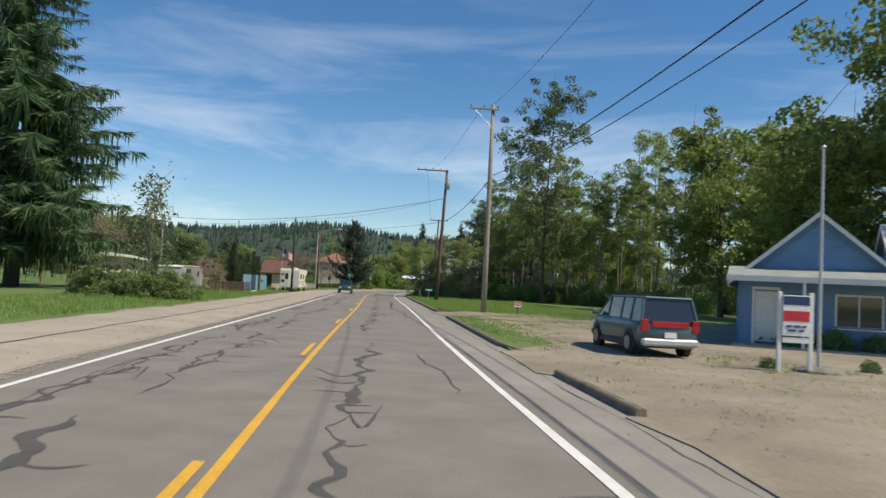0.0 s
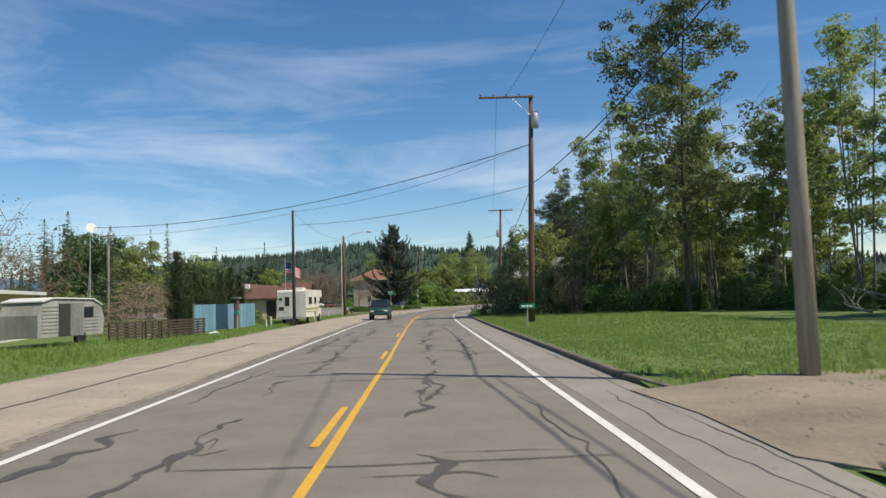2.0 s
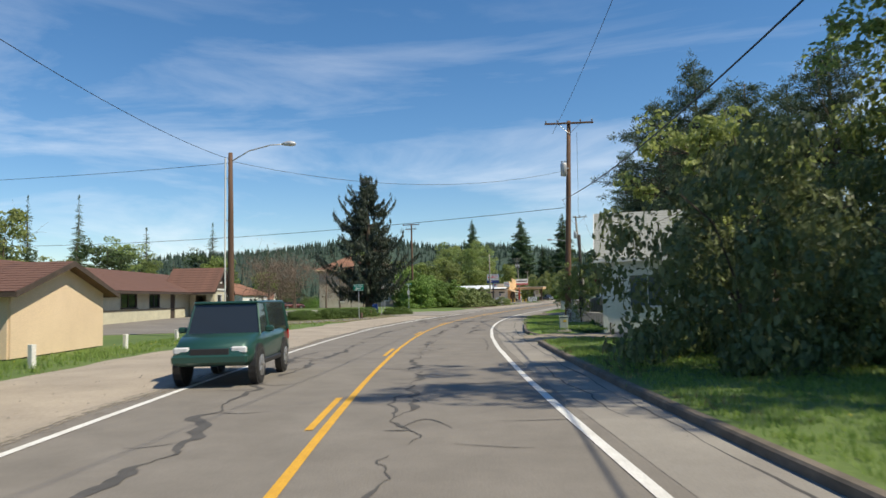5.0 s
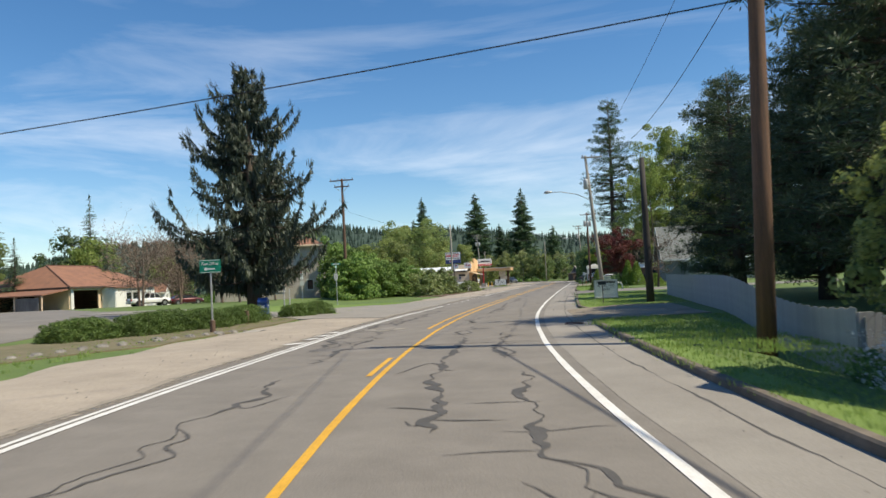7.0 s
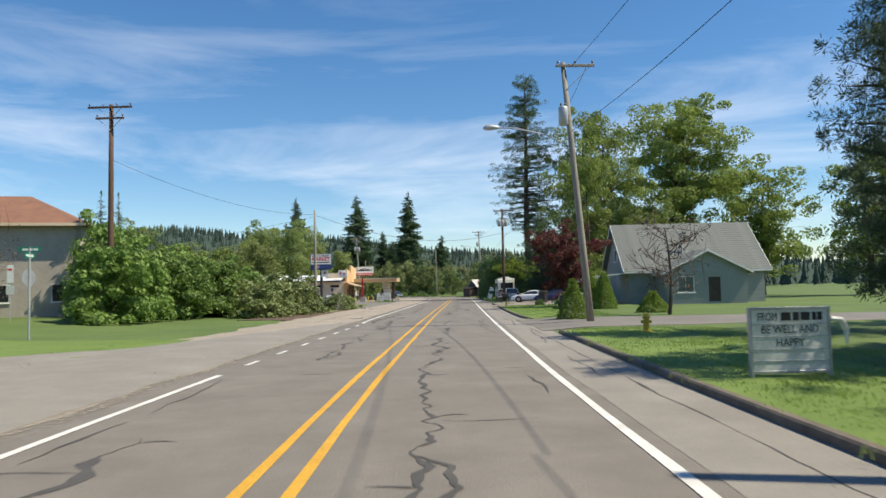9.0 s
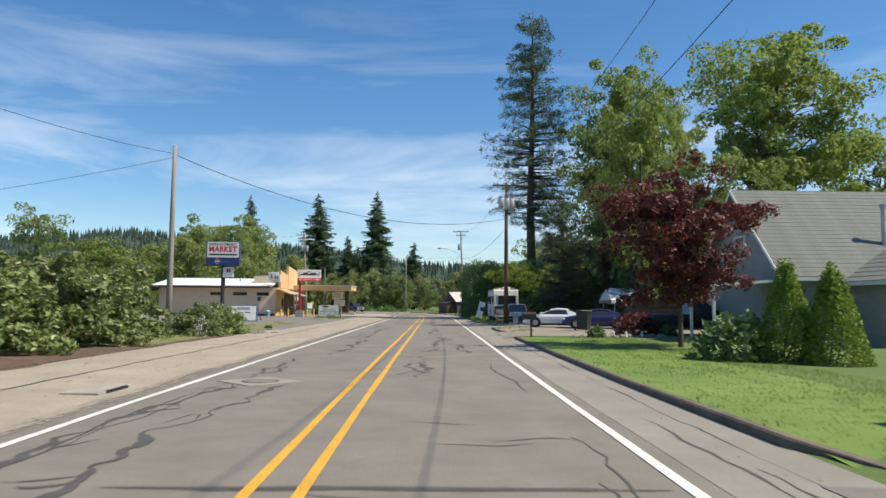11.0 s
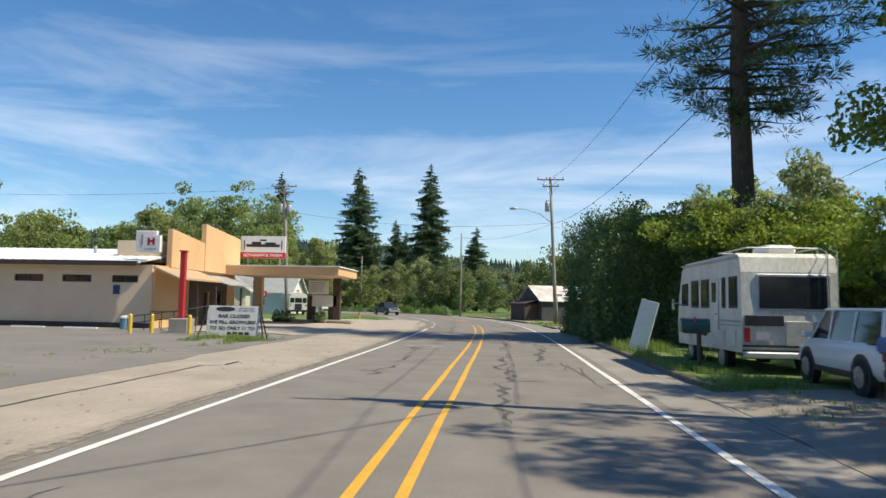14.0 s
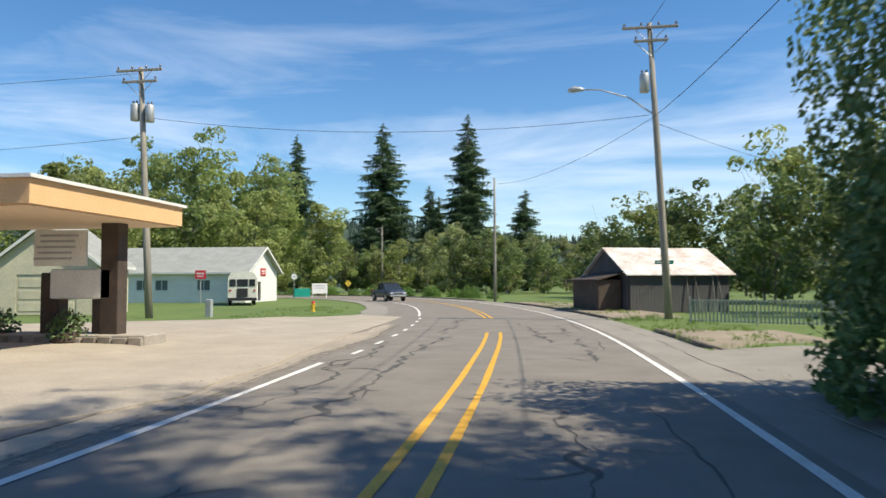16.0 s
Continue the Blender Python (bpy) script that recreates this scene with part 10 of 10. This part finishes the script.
bars(b, 0.2, 0.95, -0.034, 0.44, 0.05, M_METAL, 3, 19)
lettering(b, "BAR CLOSED", 1.35, 0.15, 0.05, -0.037, 0.2, M_SIGNBLACK, bold=0.025)
lettering(b, "WE FILL GROWLERS", 2.0, 0.15, 0, -0.037, -0.06, M_SIGNBLACK, bold=0.025)
lettering(b, "TO GO ONLY 11 TO", 1.95, 0.15, 0, -0.037, -0.32, M_SIGNBLACK, bold=0.025)
bars(b, -0.2, 0.8, -0.034, -0.55, 0.13, M_SIGNBLACK, 4, 20)
for k in (-1, 1):
    part("leg", Geo().tube([(k * 1.42, -0.3, 0), (k * 1.08, 0.12, 1.55)], 0.035, 8), M_SIGNBLACK, s)
    part("back_leg", Geo().tube([(k * 1.3, 0.75, 0), (k * 1.08, 0.12, 1.55)], 0.03, 8), M_SIGNBLACK, s)
s = thing("roof_sign", -53.9, 278.0, 4.75, 0, "white roof sign with a red band and dark emblem", "sign")
for k in (-1.2, 1.2):
    part("strut", Geo().tube([(k, 0.3, -0.95), (k, 0.1, 1.4)], 0.04, 8), M_METAL, s)
part("panel", Geo().box((0, 0, 1.12), (3.35, 0.12, 1.2), bev=0.01), M_SIGNWHITE, s)
b = part("band", Geo().box((0, -0.005, 0.32), (3.35, 0.13, 0.42), bev=0.01), M_SIGNRED, s, "red lettered band")
lettering(b, "RESTAURANT & TAVERN", 2.9, 0.2, 0, -0.074, 0.32, M_SIGNWHITE, bold=0.025)
part("emblem", Geo().box((0, -0.066, 1.02), (2.5, 0.012, 0.2)).box((-0.5, -0.066, 1.2), (0.7, 0.012, 0.2)).box((0.55, -0.066, 1.18), (0.8, 0.012, 0.16)).box((0, -0.066, 1.42), (0.5, 0.012, 0.12)), M_SIGNBLACK, s, "dark emblem")
for k in (-1.4, 1.4):
    part("emblem_edge", Geo().box((k, -0.066, 1.05), (0.07, 0.012, 0.7)), M_SIGNBLACK, s)
for k in range(3):
    a, b_ = ((-49.4, 283.7), (-47.9, 286.2), (-50.6, 284.4))[k]
    solo("apron_line", Geo().box((0, 0, 0), (3.2, 0.14, 0.006)), M_WHITE_LINE if k < 2 else M_YELLOW_LINE, "worn painted line on the fuel apron", "road marking", "apron lines", "structure", x=a, y=b_, z=0.06, rz=28)

# -- right, by the driveway and motorhome --
s = small("transformer_cabinet", -29.4, 186.6, 4, "pale green transformer cabinet on a lawn", "utility box")
part("pad", Geo().box((0, 0, 0.04), (1.1, 1.0, 0.1), bev=0.01), M_CONCRETE, s)
part("body", Geo().box((0, 0, 0.66), (0.82, 0.72, 1.16), bev=0.03), M_CABINET, s)
part("lid", Geo().box((0, 0, 1.26), (0.88, 0.78, 0.07), bev=0.02), M_CABINET, s)
part("door_seam", Geo().box((0, -0.363, 0.62), (0.02, 0.01, 1.0)), M_TRIM, s)
mailbox(-30.35, 185.7, 0, 1.2, M_DARKPLASTIC, M_POLE_DARK, "dark mailbox on a thick dark post")
put(porch_bush, -27.7, 198.4, 20, 2.0, 1.9, label="dark round shrub beside arborvitae")
mailbox(-31.7, 213.0, -90, 1.3, M_DARKPLASTIC, M_POSTWOOD, "dark mailbox on a brown wooden post by a lawn", 1.35)
s = small("wheeled_bin", -27.0, 222.4, 12, "large dark wheeled rubbish bin", "bin")
part("body", Geo().tube([(0, 0, 0.08), (0, 0, 1.2)], [0.45, 0.56], 4), M_DARKPLASTIC, s)
part("lid", Geo().box((0, 0, 1.25), (0.86, 0.86, 0.1), bev=0.04), M_DARKPLASTIC, s)
for k in (-0.4, 0.4):
    part("wheel", Geo().tube([(k, 0.5, 0.12), (k + 0.06, 0.5, 0.12)], 0.12, 12), M_BLACK, s)
s = small("fabric_shelter", -19.2, 232.8, 0, "white fabric canopy shelter over a parked car", "shelter")
for x in (-3.1, 0, 3.1):
    for y in (0, 3.6):
        part("pole", Geo().cyl((x, y, 0), (x, y, 2.05), 0.03, n=8), M_GALV, s)
sag = Geo()
nx = 13
rows = []
for y, z in ((-0.25, 1.8), (-0.22, 2.08), (0.8, 2.62), (1.8, 3.05), (2.8, 2.62), (3.82, 2.08), (3.85, 1.8)):
    rows += [(-3.4 + 6.8 * i / (nx - 1) + (0.35 if z > 3 and i == 0 else 0) - (0.35 if z > 3 and i == nx - 1 else 0), y, z - 0.06 * math.sin(math.pi * (i % 6) / 6) * (z > 1.9) + 0.03 * math.sin(i * 2.3)) for i in range(nx)]
k = len(rows)
sag.add(rows + [(x, y, z - 0.015) for x, y, z in rows], [(j * nx + i, j * nx + i + 1, (j + 1) * nx + i + 1, (j + 1) * nx + i) for j in range(6) for i in range(nx - 1)] + [(k + j * nx + i, k + (j + 1) * nx + i, k + (j + 1) * nx + i + 1, k + j * nx + i + 1) for j in range(6) for i in range(nx - 1)])
part("canopy", sag, M_FABRIC, s, "white peaked canopy")
part("gable_sheet", Geo().prism([(-0.2, 2.05), (3.8, 2.05), (1.8, 2.98)], -3.34, -3.32, "x"), M_FABRIC, s)
part("ridge_pole", Geo().cyl((-3.1, 1.8, 2.98), (3.1, 1.8, 2.98), 0.025, n=8), M_GALV, s)
red_bush = shrub("red_shrub", (1.2, 1.0, 1.25), 165, M_REDLEAF, 2400, 0.1, 0.35, "low weeping dark red maple shrub", fill=0.4)
place(red_bush, -25.4, 216.0)
put(porch_bush, -28.5, 212.6, 0, 0.75, 0.85, label="small light green shrub among stones")
put(porch_bush, -24.0, 215.2, 50, 0.9, label="small dark shrub among stones")
for k in range(12):
    rock("bed_stone", -29.6 + 0.42 * k, 212.7 + 0.18 * math.sin(k * 2) + 0.08 * k, 0.16 + 0.08 * (k * 5 % 4) / 3, 340 + k, "grey stone edging a flower bed", 0.7, "flower bed stones")
for x, y in [(-27.5, 213.2), (-26.9, 213.1), (-26.0, 213.4)]:
    solo("garden_ornament", Geo().tube([(0, 0, 0), (0, 0, 0.05), (0, 0, 0.2), (0, 0, 0.27), (0, 0, 0.32)], [0.07, 0.08, 0.05, 0.055, 0.02], 10), M_SIGNWHITE, "small white garden ornament among stones", "ornament", "garden ornaments", x=x, y=y, z=0.1)
s = small("traffic_cone", -31.0, 238.1, 10, "orange plastic traffic cone with a white band", "cone")
part("base", Geo().box((0, 0, 0.02), (0.36, 0.36, 0.04), bev=0.01), M_ORANGE, s)
part("cone", Geo().tube([(0, 0, 0.04), (0, 0, 0.72)], [0.14, 0.035], 14), M_ORANGE, s)
part("band", Geo().tube([(0, 0, 0.42), (0, 0, 0.54)], [0.087, 0.069], 14), M_SIGNWHITE, s, "white reflective band")
s = small("meter_box", -29.3, 239.3, 0, "grey utility pedestal beside a driveway", "utility box")
part("body", Geo().box((0, 0, 0.45), (0.4, 0.34, 0.9), bev=0.02), M_GALV, s)
part("lid", Geo().box((0, 0, 0.92), (0.45, 0.38, 0.05), bev=0.01), M_GALV, s)
mailbox(-30.2, 239.9, 0, 1.2, M_BLUESIGN, M_POSTWOOD, "blue mailbox on a wooden post")
mailbox(-31.35, 247.0, -90, 1.4, P_DGREEN, M_POSTWOOD, "large dark green mailbox on a wooden post beside a motorhome", 1.45)
solo("leaning_board", Geo().box((0, 0, 0), (0.66, 0.07, 1.95), bev=0.01, rx=-0.14, ry=0.24), M_WHITE, "white board leaning against a hedge", "board", x=-31.3, y=254.4, z=1.06, rz=-24)

ivy = shrub("ivy_mound", (3.2, 2.0, 1.7), 171, M_YELLOWGREEN, 4200, 0.13, 0.4, "mound of light green ivy over a shed roof", fill=0.4)
place(ivy, -18.6, 226.5)
ivy.matrix_basis = pose(-18.4, 226.5, 2.0)
s = small("lean_to_shed", -18.6, 226.2, 0, "low dark brown lean-to under ivy", "shed")
part("wall", Geo().wall((-4.2, -1.6), (3.6, -1.6), 0, 2.1, 0.2).wall((-4.1, -1.5), (-4.1, 2.0), 0, 2.1, 0.2), M_BROWNWOOD, s)
part("roof", Geo().box((-0.2, 0.2, 2.14), (8.4, 4.2, 0.1), bev=0.01), M_GREYWOOD, s)
# -- the last bend --
M_PALESLAT = surf("pale_green_slat", (0.42, 0.47, 0.36), (0.33, 0.37, 0.28), 0.6, 2, 20, 0.05)
s = small("slat_fence", -30.9, 291.6, -32, "low green slatted wire fence", "fence")
sl = Geo().box((0, 0, 0.5), (0.07, 0.012, 0.92)).mesh("slat")
sl.materials.append(M_PALESLAT)
for k in range(70):
    ob = new("slat", sl)
    ob.parent = s
    ob.matrix_basis = pose(0.07 + k * 0.15, 0, 0.04)
for k in range(5):
    part("post", Geo().cyl((k * 2.62, 0.05, 0), (k * 2.62, 0.05, 1.1), 0.03, n=8), M_GALV, s)
for z in (0.15, 0.95):
    part("rail", Geo().tube([(0, 0.03, z), (10.5, 0.03, z)], 0.02, 6), M_GALV, s)
s = small("street_sign", -30.6, 300.0, 0, "green street name sign on a steel post", "sign")
part("post", Geo().cyl((0, 0, 0), (0, 0, 3.0), 0.03, n=8), M_GALV, s)
b = part("street_blade", Geo().box((0, 0, 2.85), (0.95, 0.015, 0.2), bev=0.004), M_GREENPAINT, s)
bars(b, -0.38, 0.38, -0.011, 2.85, 0.09, M_SIGNWHITE, 3, 21)
s = small("notice_board", -66.0, 349.0, 30, "white notice board on two posts in grass", "sign")
for k in (-0.9, 0.9):
    part("post", Geo().box((k, 0.04, 0.95), (0.09, 0.09, 1.9)), M_WHITE, s)
b = part("panel", Geo().box((0, 0, 1.25), (2.0, 0.05, 1.3), bev=0.008), M_SIGNWHITE, s)
bars(b, -0.7, 0.7, -0.028, 1.6, 0.12, M_METAL, 4, 22)
bars(b, -0.6, 0.6, -0.028, 1.3, 0.1, M_METAL, 4, 23)
solo("green_box", Geo().box((0, 0, 0.6), (2.2, 1.2, 1.2), bev=0.05), M_TEAL, "green metal utility box on grass", "utility box", x=-71.0, y=356.0, z=-0.05, rz=30)
s = small("round_sign", -77.0, 369.0, 30, "round white sign on a grey post", "sign")
part("post", Geo().cyl((0, 0, 0), (0, 0, 3.9), 0.04, n=8), M_GALV, s)
part("disc", Geo().cyl((0, -0.05, 3.0), (0, -0.07, 3.0), 0.45, n=20), M_SIGNWHITE, s)
part("disc_mark", Geo().box((0, -0.075, 3.0), (0.35, 0.01, 0.35)), M_METAL, s)
s = small("curve_sign", -68.7, 371.0, 30, "yellow diamond warning sign on a post", "sign")
part("post", Geo().box((0, 0, 1.1), (0.07, 0.05, 2.2)), M_POSTWOOD, s)
part("plate", Geo().box((0, -0.05, 1.9), (0.75, 0.015, 0.75), ry=radians(45)), M_YELLOWPAINT, s)
part("mark", Geo().box((0, -0.062, 1.9), (0.1, 0.006, 0.45)), M_SIGNBLACK, s)
s = small("guard_rail", -84.0, 378.0, 8, "low weathered steel guard rail round the bend", "guard rail", z=-0.05)
for k in range(11):
    part("post", Geo().box((k * 2.0, 0, 0.32), (0.12, 0.15, 0.66)), M_POSTWOOD, s)
part("rail", Geo().prism([(-0.12, 0.42), (-0.07, 0.46), (-0.12, 0.52), (-0.07, 0.57), (-0.12, 0.62), (-0.09, 0.62), (-0.04, 0.57), (-0.09, 0.52), (-0.04, 0.46), (-0.09, 0.42)], -0.4, 20.4, "x"), M_GALV, s)
solo("roadside_cabinet", Geo().box((0, 0, 0.5), (0.35, 0.3, 1.0), bev=0.03), M_GALV, "grey utility pedestal on grass", "utility box", x=-54.9, y=297.6, z=-0.03)
s = small("banner_sign", -69.0, 323.5, 12, "red and white sign on a post beside a hall", "sign")
part("post", Geo().box((0, 0, 1.6), (0.08, 0.08, 3.2)), M_GALV, s)
part("plate", Geo().box((0, -0.05, 2.75), (1.0, 0.03, 0.8), bev=0.005), M_SIGNRED, s)
bars(s, -0.35, 0.35, -0.07, 2.85, 0.14, M_SIGNWHITE, 3, 24)
bars(s, -0.3, 0.3, -0.07, 2.6, 0.1, M_SIGNWHITE, 3, 25)

M_DRYVERGE = surf("dry_verge", (0.23, 0.215, 0.1), (0.13, 0.15, 0.05), 0.95, 0.8, 16, 0.5)
# worn paving letters, an aerial mast, verge strip by the market
for k, (x, y, w) in enumerate([(-41.0, 132.9, 0.7), (-41.1, 134.6, 0.5), (-41.2, 135.9, 0.6), (-41.35, 137.4, 0.5)]):
    vs = [(math.cos(a) * w * (0.5 + 0.12 * math.sin(3 * a + k)), math.sin(a) * 0.32 * (0.8 + 0.3 * math.sin(2 * a + k)), 0) for a in np.linspace(0, 6.283, 20, endpoint=False)]
    solo("pavement_stencil", Geo().add(vs, [tuple(range(20))]), M_WHITE_LINE, "worn white paint patch on the shoulder", "road marking", "worn stencils", "structure", x=x, y=y, z=0.016, rz=20 + 30 * k)
s = small("aerial_mast", -57.1, 84.8, 0, "thin aerial mast with a white dish", "aerial")
part("mast", Geo().cyl((0, 0, 0), (0, 0, 9.6), 0.06, 0.04, 8), M_GALV, s)
part("brace", Geo().cyl((-0.5, 0, 0), (0, 0, 6.0), 0.03, 0.03, 6), M_GALV, s)
part("dish", Geo().tube([(0.1, -0.1, 9.0), (0.3, -0.25, 9.05), (0.42, -0.34, 9.08)], [0.05, 0.35, 0.45], 14), M_WHITE, s)
sheet("verge_strip", side((203, -9.6), (214, -9.2), (226, -9.4), (238, -10.2), (236, -12.6), (220, -12.2), (204, -12.4)), 0.075, M_DRYVERGE, "rough grass strip beside the market lot", "verge")
for k, (x, y) in enumerate([(-44.4, 215.4), (-45.0, 219.5), (-44.6, 223.5)]):
    put(porch_bush, x - 2.6, y, 60 * k, 0.5, 0.4, label="small green weed clump at a lot's edge")

# ---- grass and weeds ----
M_BLADE_DRY = leafy("dry_grass_blade", (0.22, 0.2, 0.08), (0.36, 0.31, 0.15), 0.35, 0.6)
M_DANDELION = leafy("dandelion_heads", (0.75, 0.55, 0.04), (0.8, 0.62, 0.08), 0.2)


def blades(rs, cx, cy, cz, h, per=6, spread=0.07, width=0.014, lean=0.5):
    """Tufts at the given places; returns quads."""
    n = len(cx) * per
    x, y, z, h = (np.repeat(np.asarray(v, float), per) for v in (cx, cy, cz, h))
    x = x + rs.normal(0, spread, n)
    y = y + rs.normal(0, spread, n)
    h = h * rs.uniform(0.5, 1.15, n)
    a, b = rs.uniform(0, 6.283, n), rs.uniform(0, 6.283, n)
    w = width * rs.uniform(0.7, 1.4, n)
    dx, dy = np.cos(a) * w, np.sin(a) * w
    lx, ly = np.cos(b) * h * lean * rs.uniform(0.1, 1, n), np.sin(b) * h * lean * rs.uniform(0.1, 1, n)
    p0 = np.stack([x - dx, y - dy, z - 0.02], -1)
    p1 = np.stack([x + dx, y + dy, z - 0.02], -1)
    p2 = np.stack([x + lx + dx * 0.25, y + ly + dy * 0.25, z + h], -1)
    p3 = np.stack([x + lx - dx * 0.25, y + ly - dy * 0.25, z + h], -1)
    return np.stack([p0, p1, p2, p3], 1)


def grass(name, label, areas, material, seed, patch=0.0):
    """areas: (s0, s1, lat0, lat1, tufts per square metre, height, blades)."""
    rs = np.random.RandomState(seed)
    g = Geo()
    for s0, s1, l0, l1, dens, h, per in areas:
        n = int((s1 - s0) * abs(l1 - l0) * dens)
        s, l = rs.uniform(s0, s1, n), rs.uniform(l0, l1, n)
        if patch:
            keep = np.array([noise.noise((a * 0.5, b * 0.7, seed)) for a, b in zip(s, l)]) > patch
            s, l = s[keep], l[keep]
        x, y = at(s, l)
        hh = h * np.array([0.75 + 0.7 * noise.noise((a * 0.35, b * 0.35, 4.0)) for a, b in zip(s, l)])
        zg = gz(x, y, l) + 0.01
        on_verge = (l > 5.4) & (l < 9.2) & np.any([(s > a + 1.4) & (s < b - 1.4) for a, b in KERBS], axis=0)
        zg = np.where(on_verge, np.maximum(zg, 0.115), zg)
        g.quads(blades(rs, x, y, zg, np.clip(hh, 0.02, 2), per, 0.06 if h > 0.1 else 0.1, 0.013 if h > 0.1 else 0.01))
    return tagged(part(name, g, material), label, "grass", "", "stuff")


grass("verge_grass", "uncut green grass on the roadside verge", [
    (43.8, 106, 5.5, 9.5, 40, 0.12, 6), (43.8, 106, 9.5, 20, 14, 0.17, 6), (20, 37, 5.5, 7.6, 17, 0.09, 6), (27, 43, 8, 14, 14, 0.08, 6), (8.5, 13.5, 8.5, 13, 12, 0.08, 6), (14, 18.2, 10, 13, 8, 0.12, 6), (38, 46, 9, 20, 8, 0.14, 6),
    (-5, 60, -12.5, -9.6, 16, 0.2, 7), (-5, 60, -17, -12.5, 8, 0.3, 7), (60, 120, -12.4, -9.6, 13, 0.2, 7), (60, 100, -17, -12.4, 6, 0.3, 6),
    (118, 152, -13, -9.8, 5, 0.12, 6)], M_BLADE, 3)
grass("lawn_grass", "short mown lawn grass", [
    (111, 138, 5.62, 6.3, 30, 0.1, 6), (111, 138, 6.2, 10.5, 30, 0.06, 6), (148, 173, 5.9, 11.5, 26, 0.055, 6), (185, 214, 5.7, 11, 24, 0.05, 6), (150, 172, -13, -8.8, 18, 0.05, 6)], M_BLADE, 5)
grass("edge_weeds", "ragged weeds along kerbs and gravel edges", [
    (-5, 300, 5.42, 5.75, 5, 0.1, 7), (-5, 292, -9.8, -8.6, 2.2, 0.1, 7), (18, 38, 5.4, 8.5, 5, 0.1, 6), (216, 292, -12, -8.8, 2.0, 0.1, 6), (203, 238, -12.4, -9.6, 12, 0.12, 6), (220, 262, 5.4, 7.5, 5, 0.12, 6), (252, 262, -11.5, -9.5, 14, 0.28, 7), (293, 320, -14, -8.5, 8, 0.1, 6), (280, 326, 5.7, 9, 8, 0.15, 6), (243, 252, 5.45, 7.6, 44, 0.22, 7), (251, 258, 5.45, 7.2, 34, 0.42, 8), (255, 258.6, -11.5, -8.6, 30, 0.3, 8), (246, 256, -12, -9, 14, 0.12, 6)], M_BLADE, 7, -0.05)
grass("dry_grass", "dry straw-coloured grass among the verge", [
    (5, 42, 5.4, 16, 7, 0.06, 6), (-5, 100, -10.2, -8.9, 3, 0.1, 6), (44, 106, 5.4, 6.4, 4, 0.14, 6), (218, 290, -11, -9, 2, 0.09, 6)], M_BLADE_DRY, 9, 0.05)
rs = np.random.RandomState(15)
g = Geo()
for k in range(260):
    s_, l_ = rs.uniform(44, 106), rs.uniform(5.8, 16)
    if k % 3 == 0:
        s_, l_ = rs.uniform(10, 110), rs.uniform(-14, -9.8)
    x, y = at(s_, l_)
    z = float(gz(np.array(float(x)), np.array(float(y)), np.array(l_))) + rs.uniform(0.1, 0.22)
    r = rs.uniform(0.014, 0.024)
    g.add([(x + r * math.cos(1.047 * i), y + r * math.sin(1.047 * i), z) for i in range(6)] + [(x, y, z + r * 0.6), (x, y, z - r)], [(i, (i + 1) % 6, 6) for i in range(6)] + [((i + 1) % 6, i, 7) for i in range(6)])
tagged(part("dandelions", g, M_DANDELION), "yellow dandelion heads in the grass", "flowers", "", "stuff")
# loose stones on the shoulders
rs = np.random.RandomState(17)
g = Geo()
for k in range(4200):
    s_ = rs.uniform(-5, 290)
    l_ = rs.uniform(-9.2, -4.7) if k % 4 else rs.uniform(4.6, 5.15)
    if k > 2600:
        s_, l_ = rs.uniform(6, 44), rs.uniform(5.6, 18)
    x, y = at(s_, l_)
    z = 0.05 if l_ < 0 else (0.13 if l_ > 5.5 else 0.0)
    r = rs.uniform(0.008, 0.03)
    g.add([(x + r * math.cos(a) * rs.uniform(0.7, 1.2), y + r * math.sin(a) * rs.uniform(0.7, 1.2), z - 0.01) for a in (0, 1.57, 3.14, 4.71)] + [(x, y, z + r * 0.8)], [(0, 1, 4), (1, 2, 4), (2, 3, 4), (3, 0, 4)])
tagged(part("loose_gravel", g, M_ROCK), "loose gravel scattered on the shoulders", "gravel", "", "stuff")
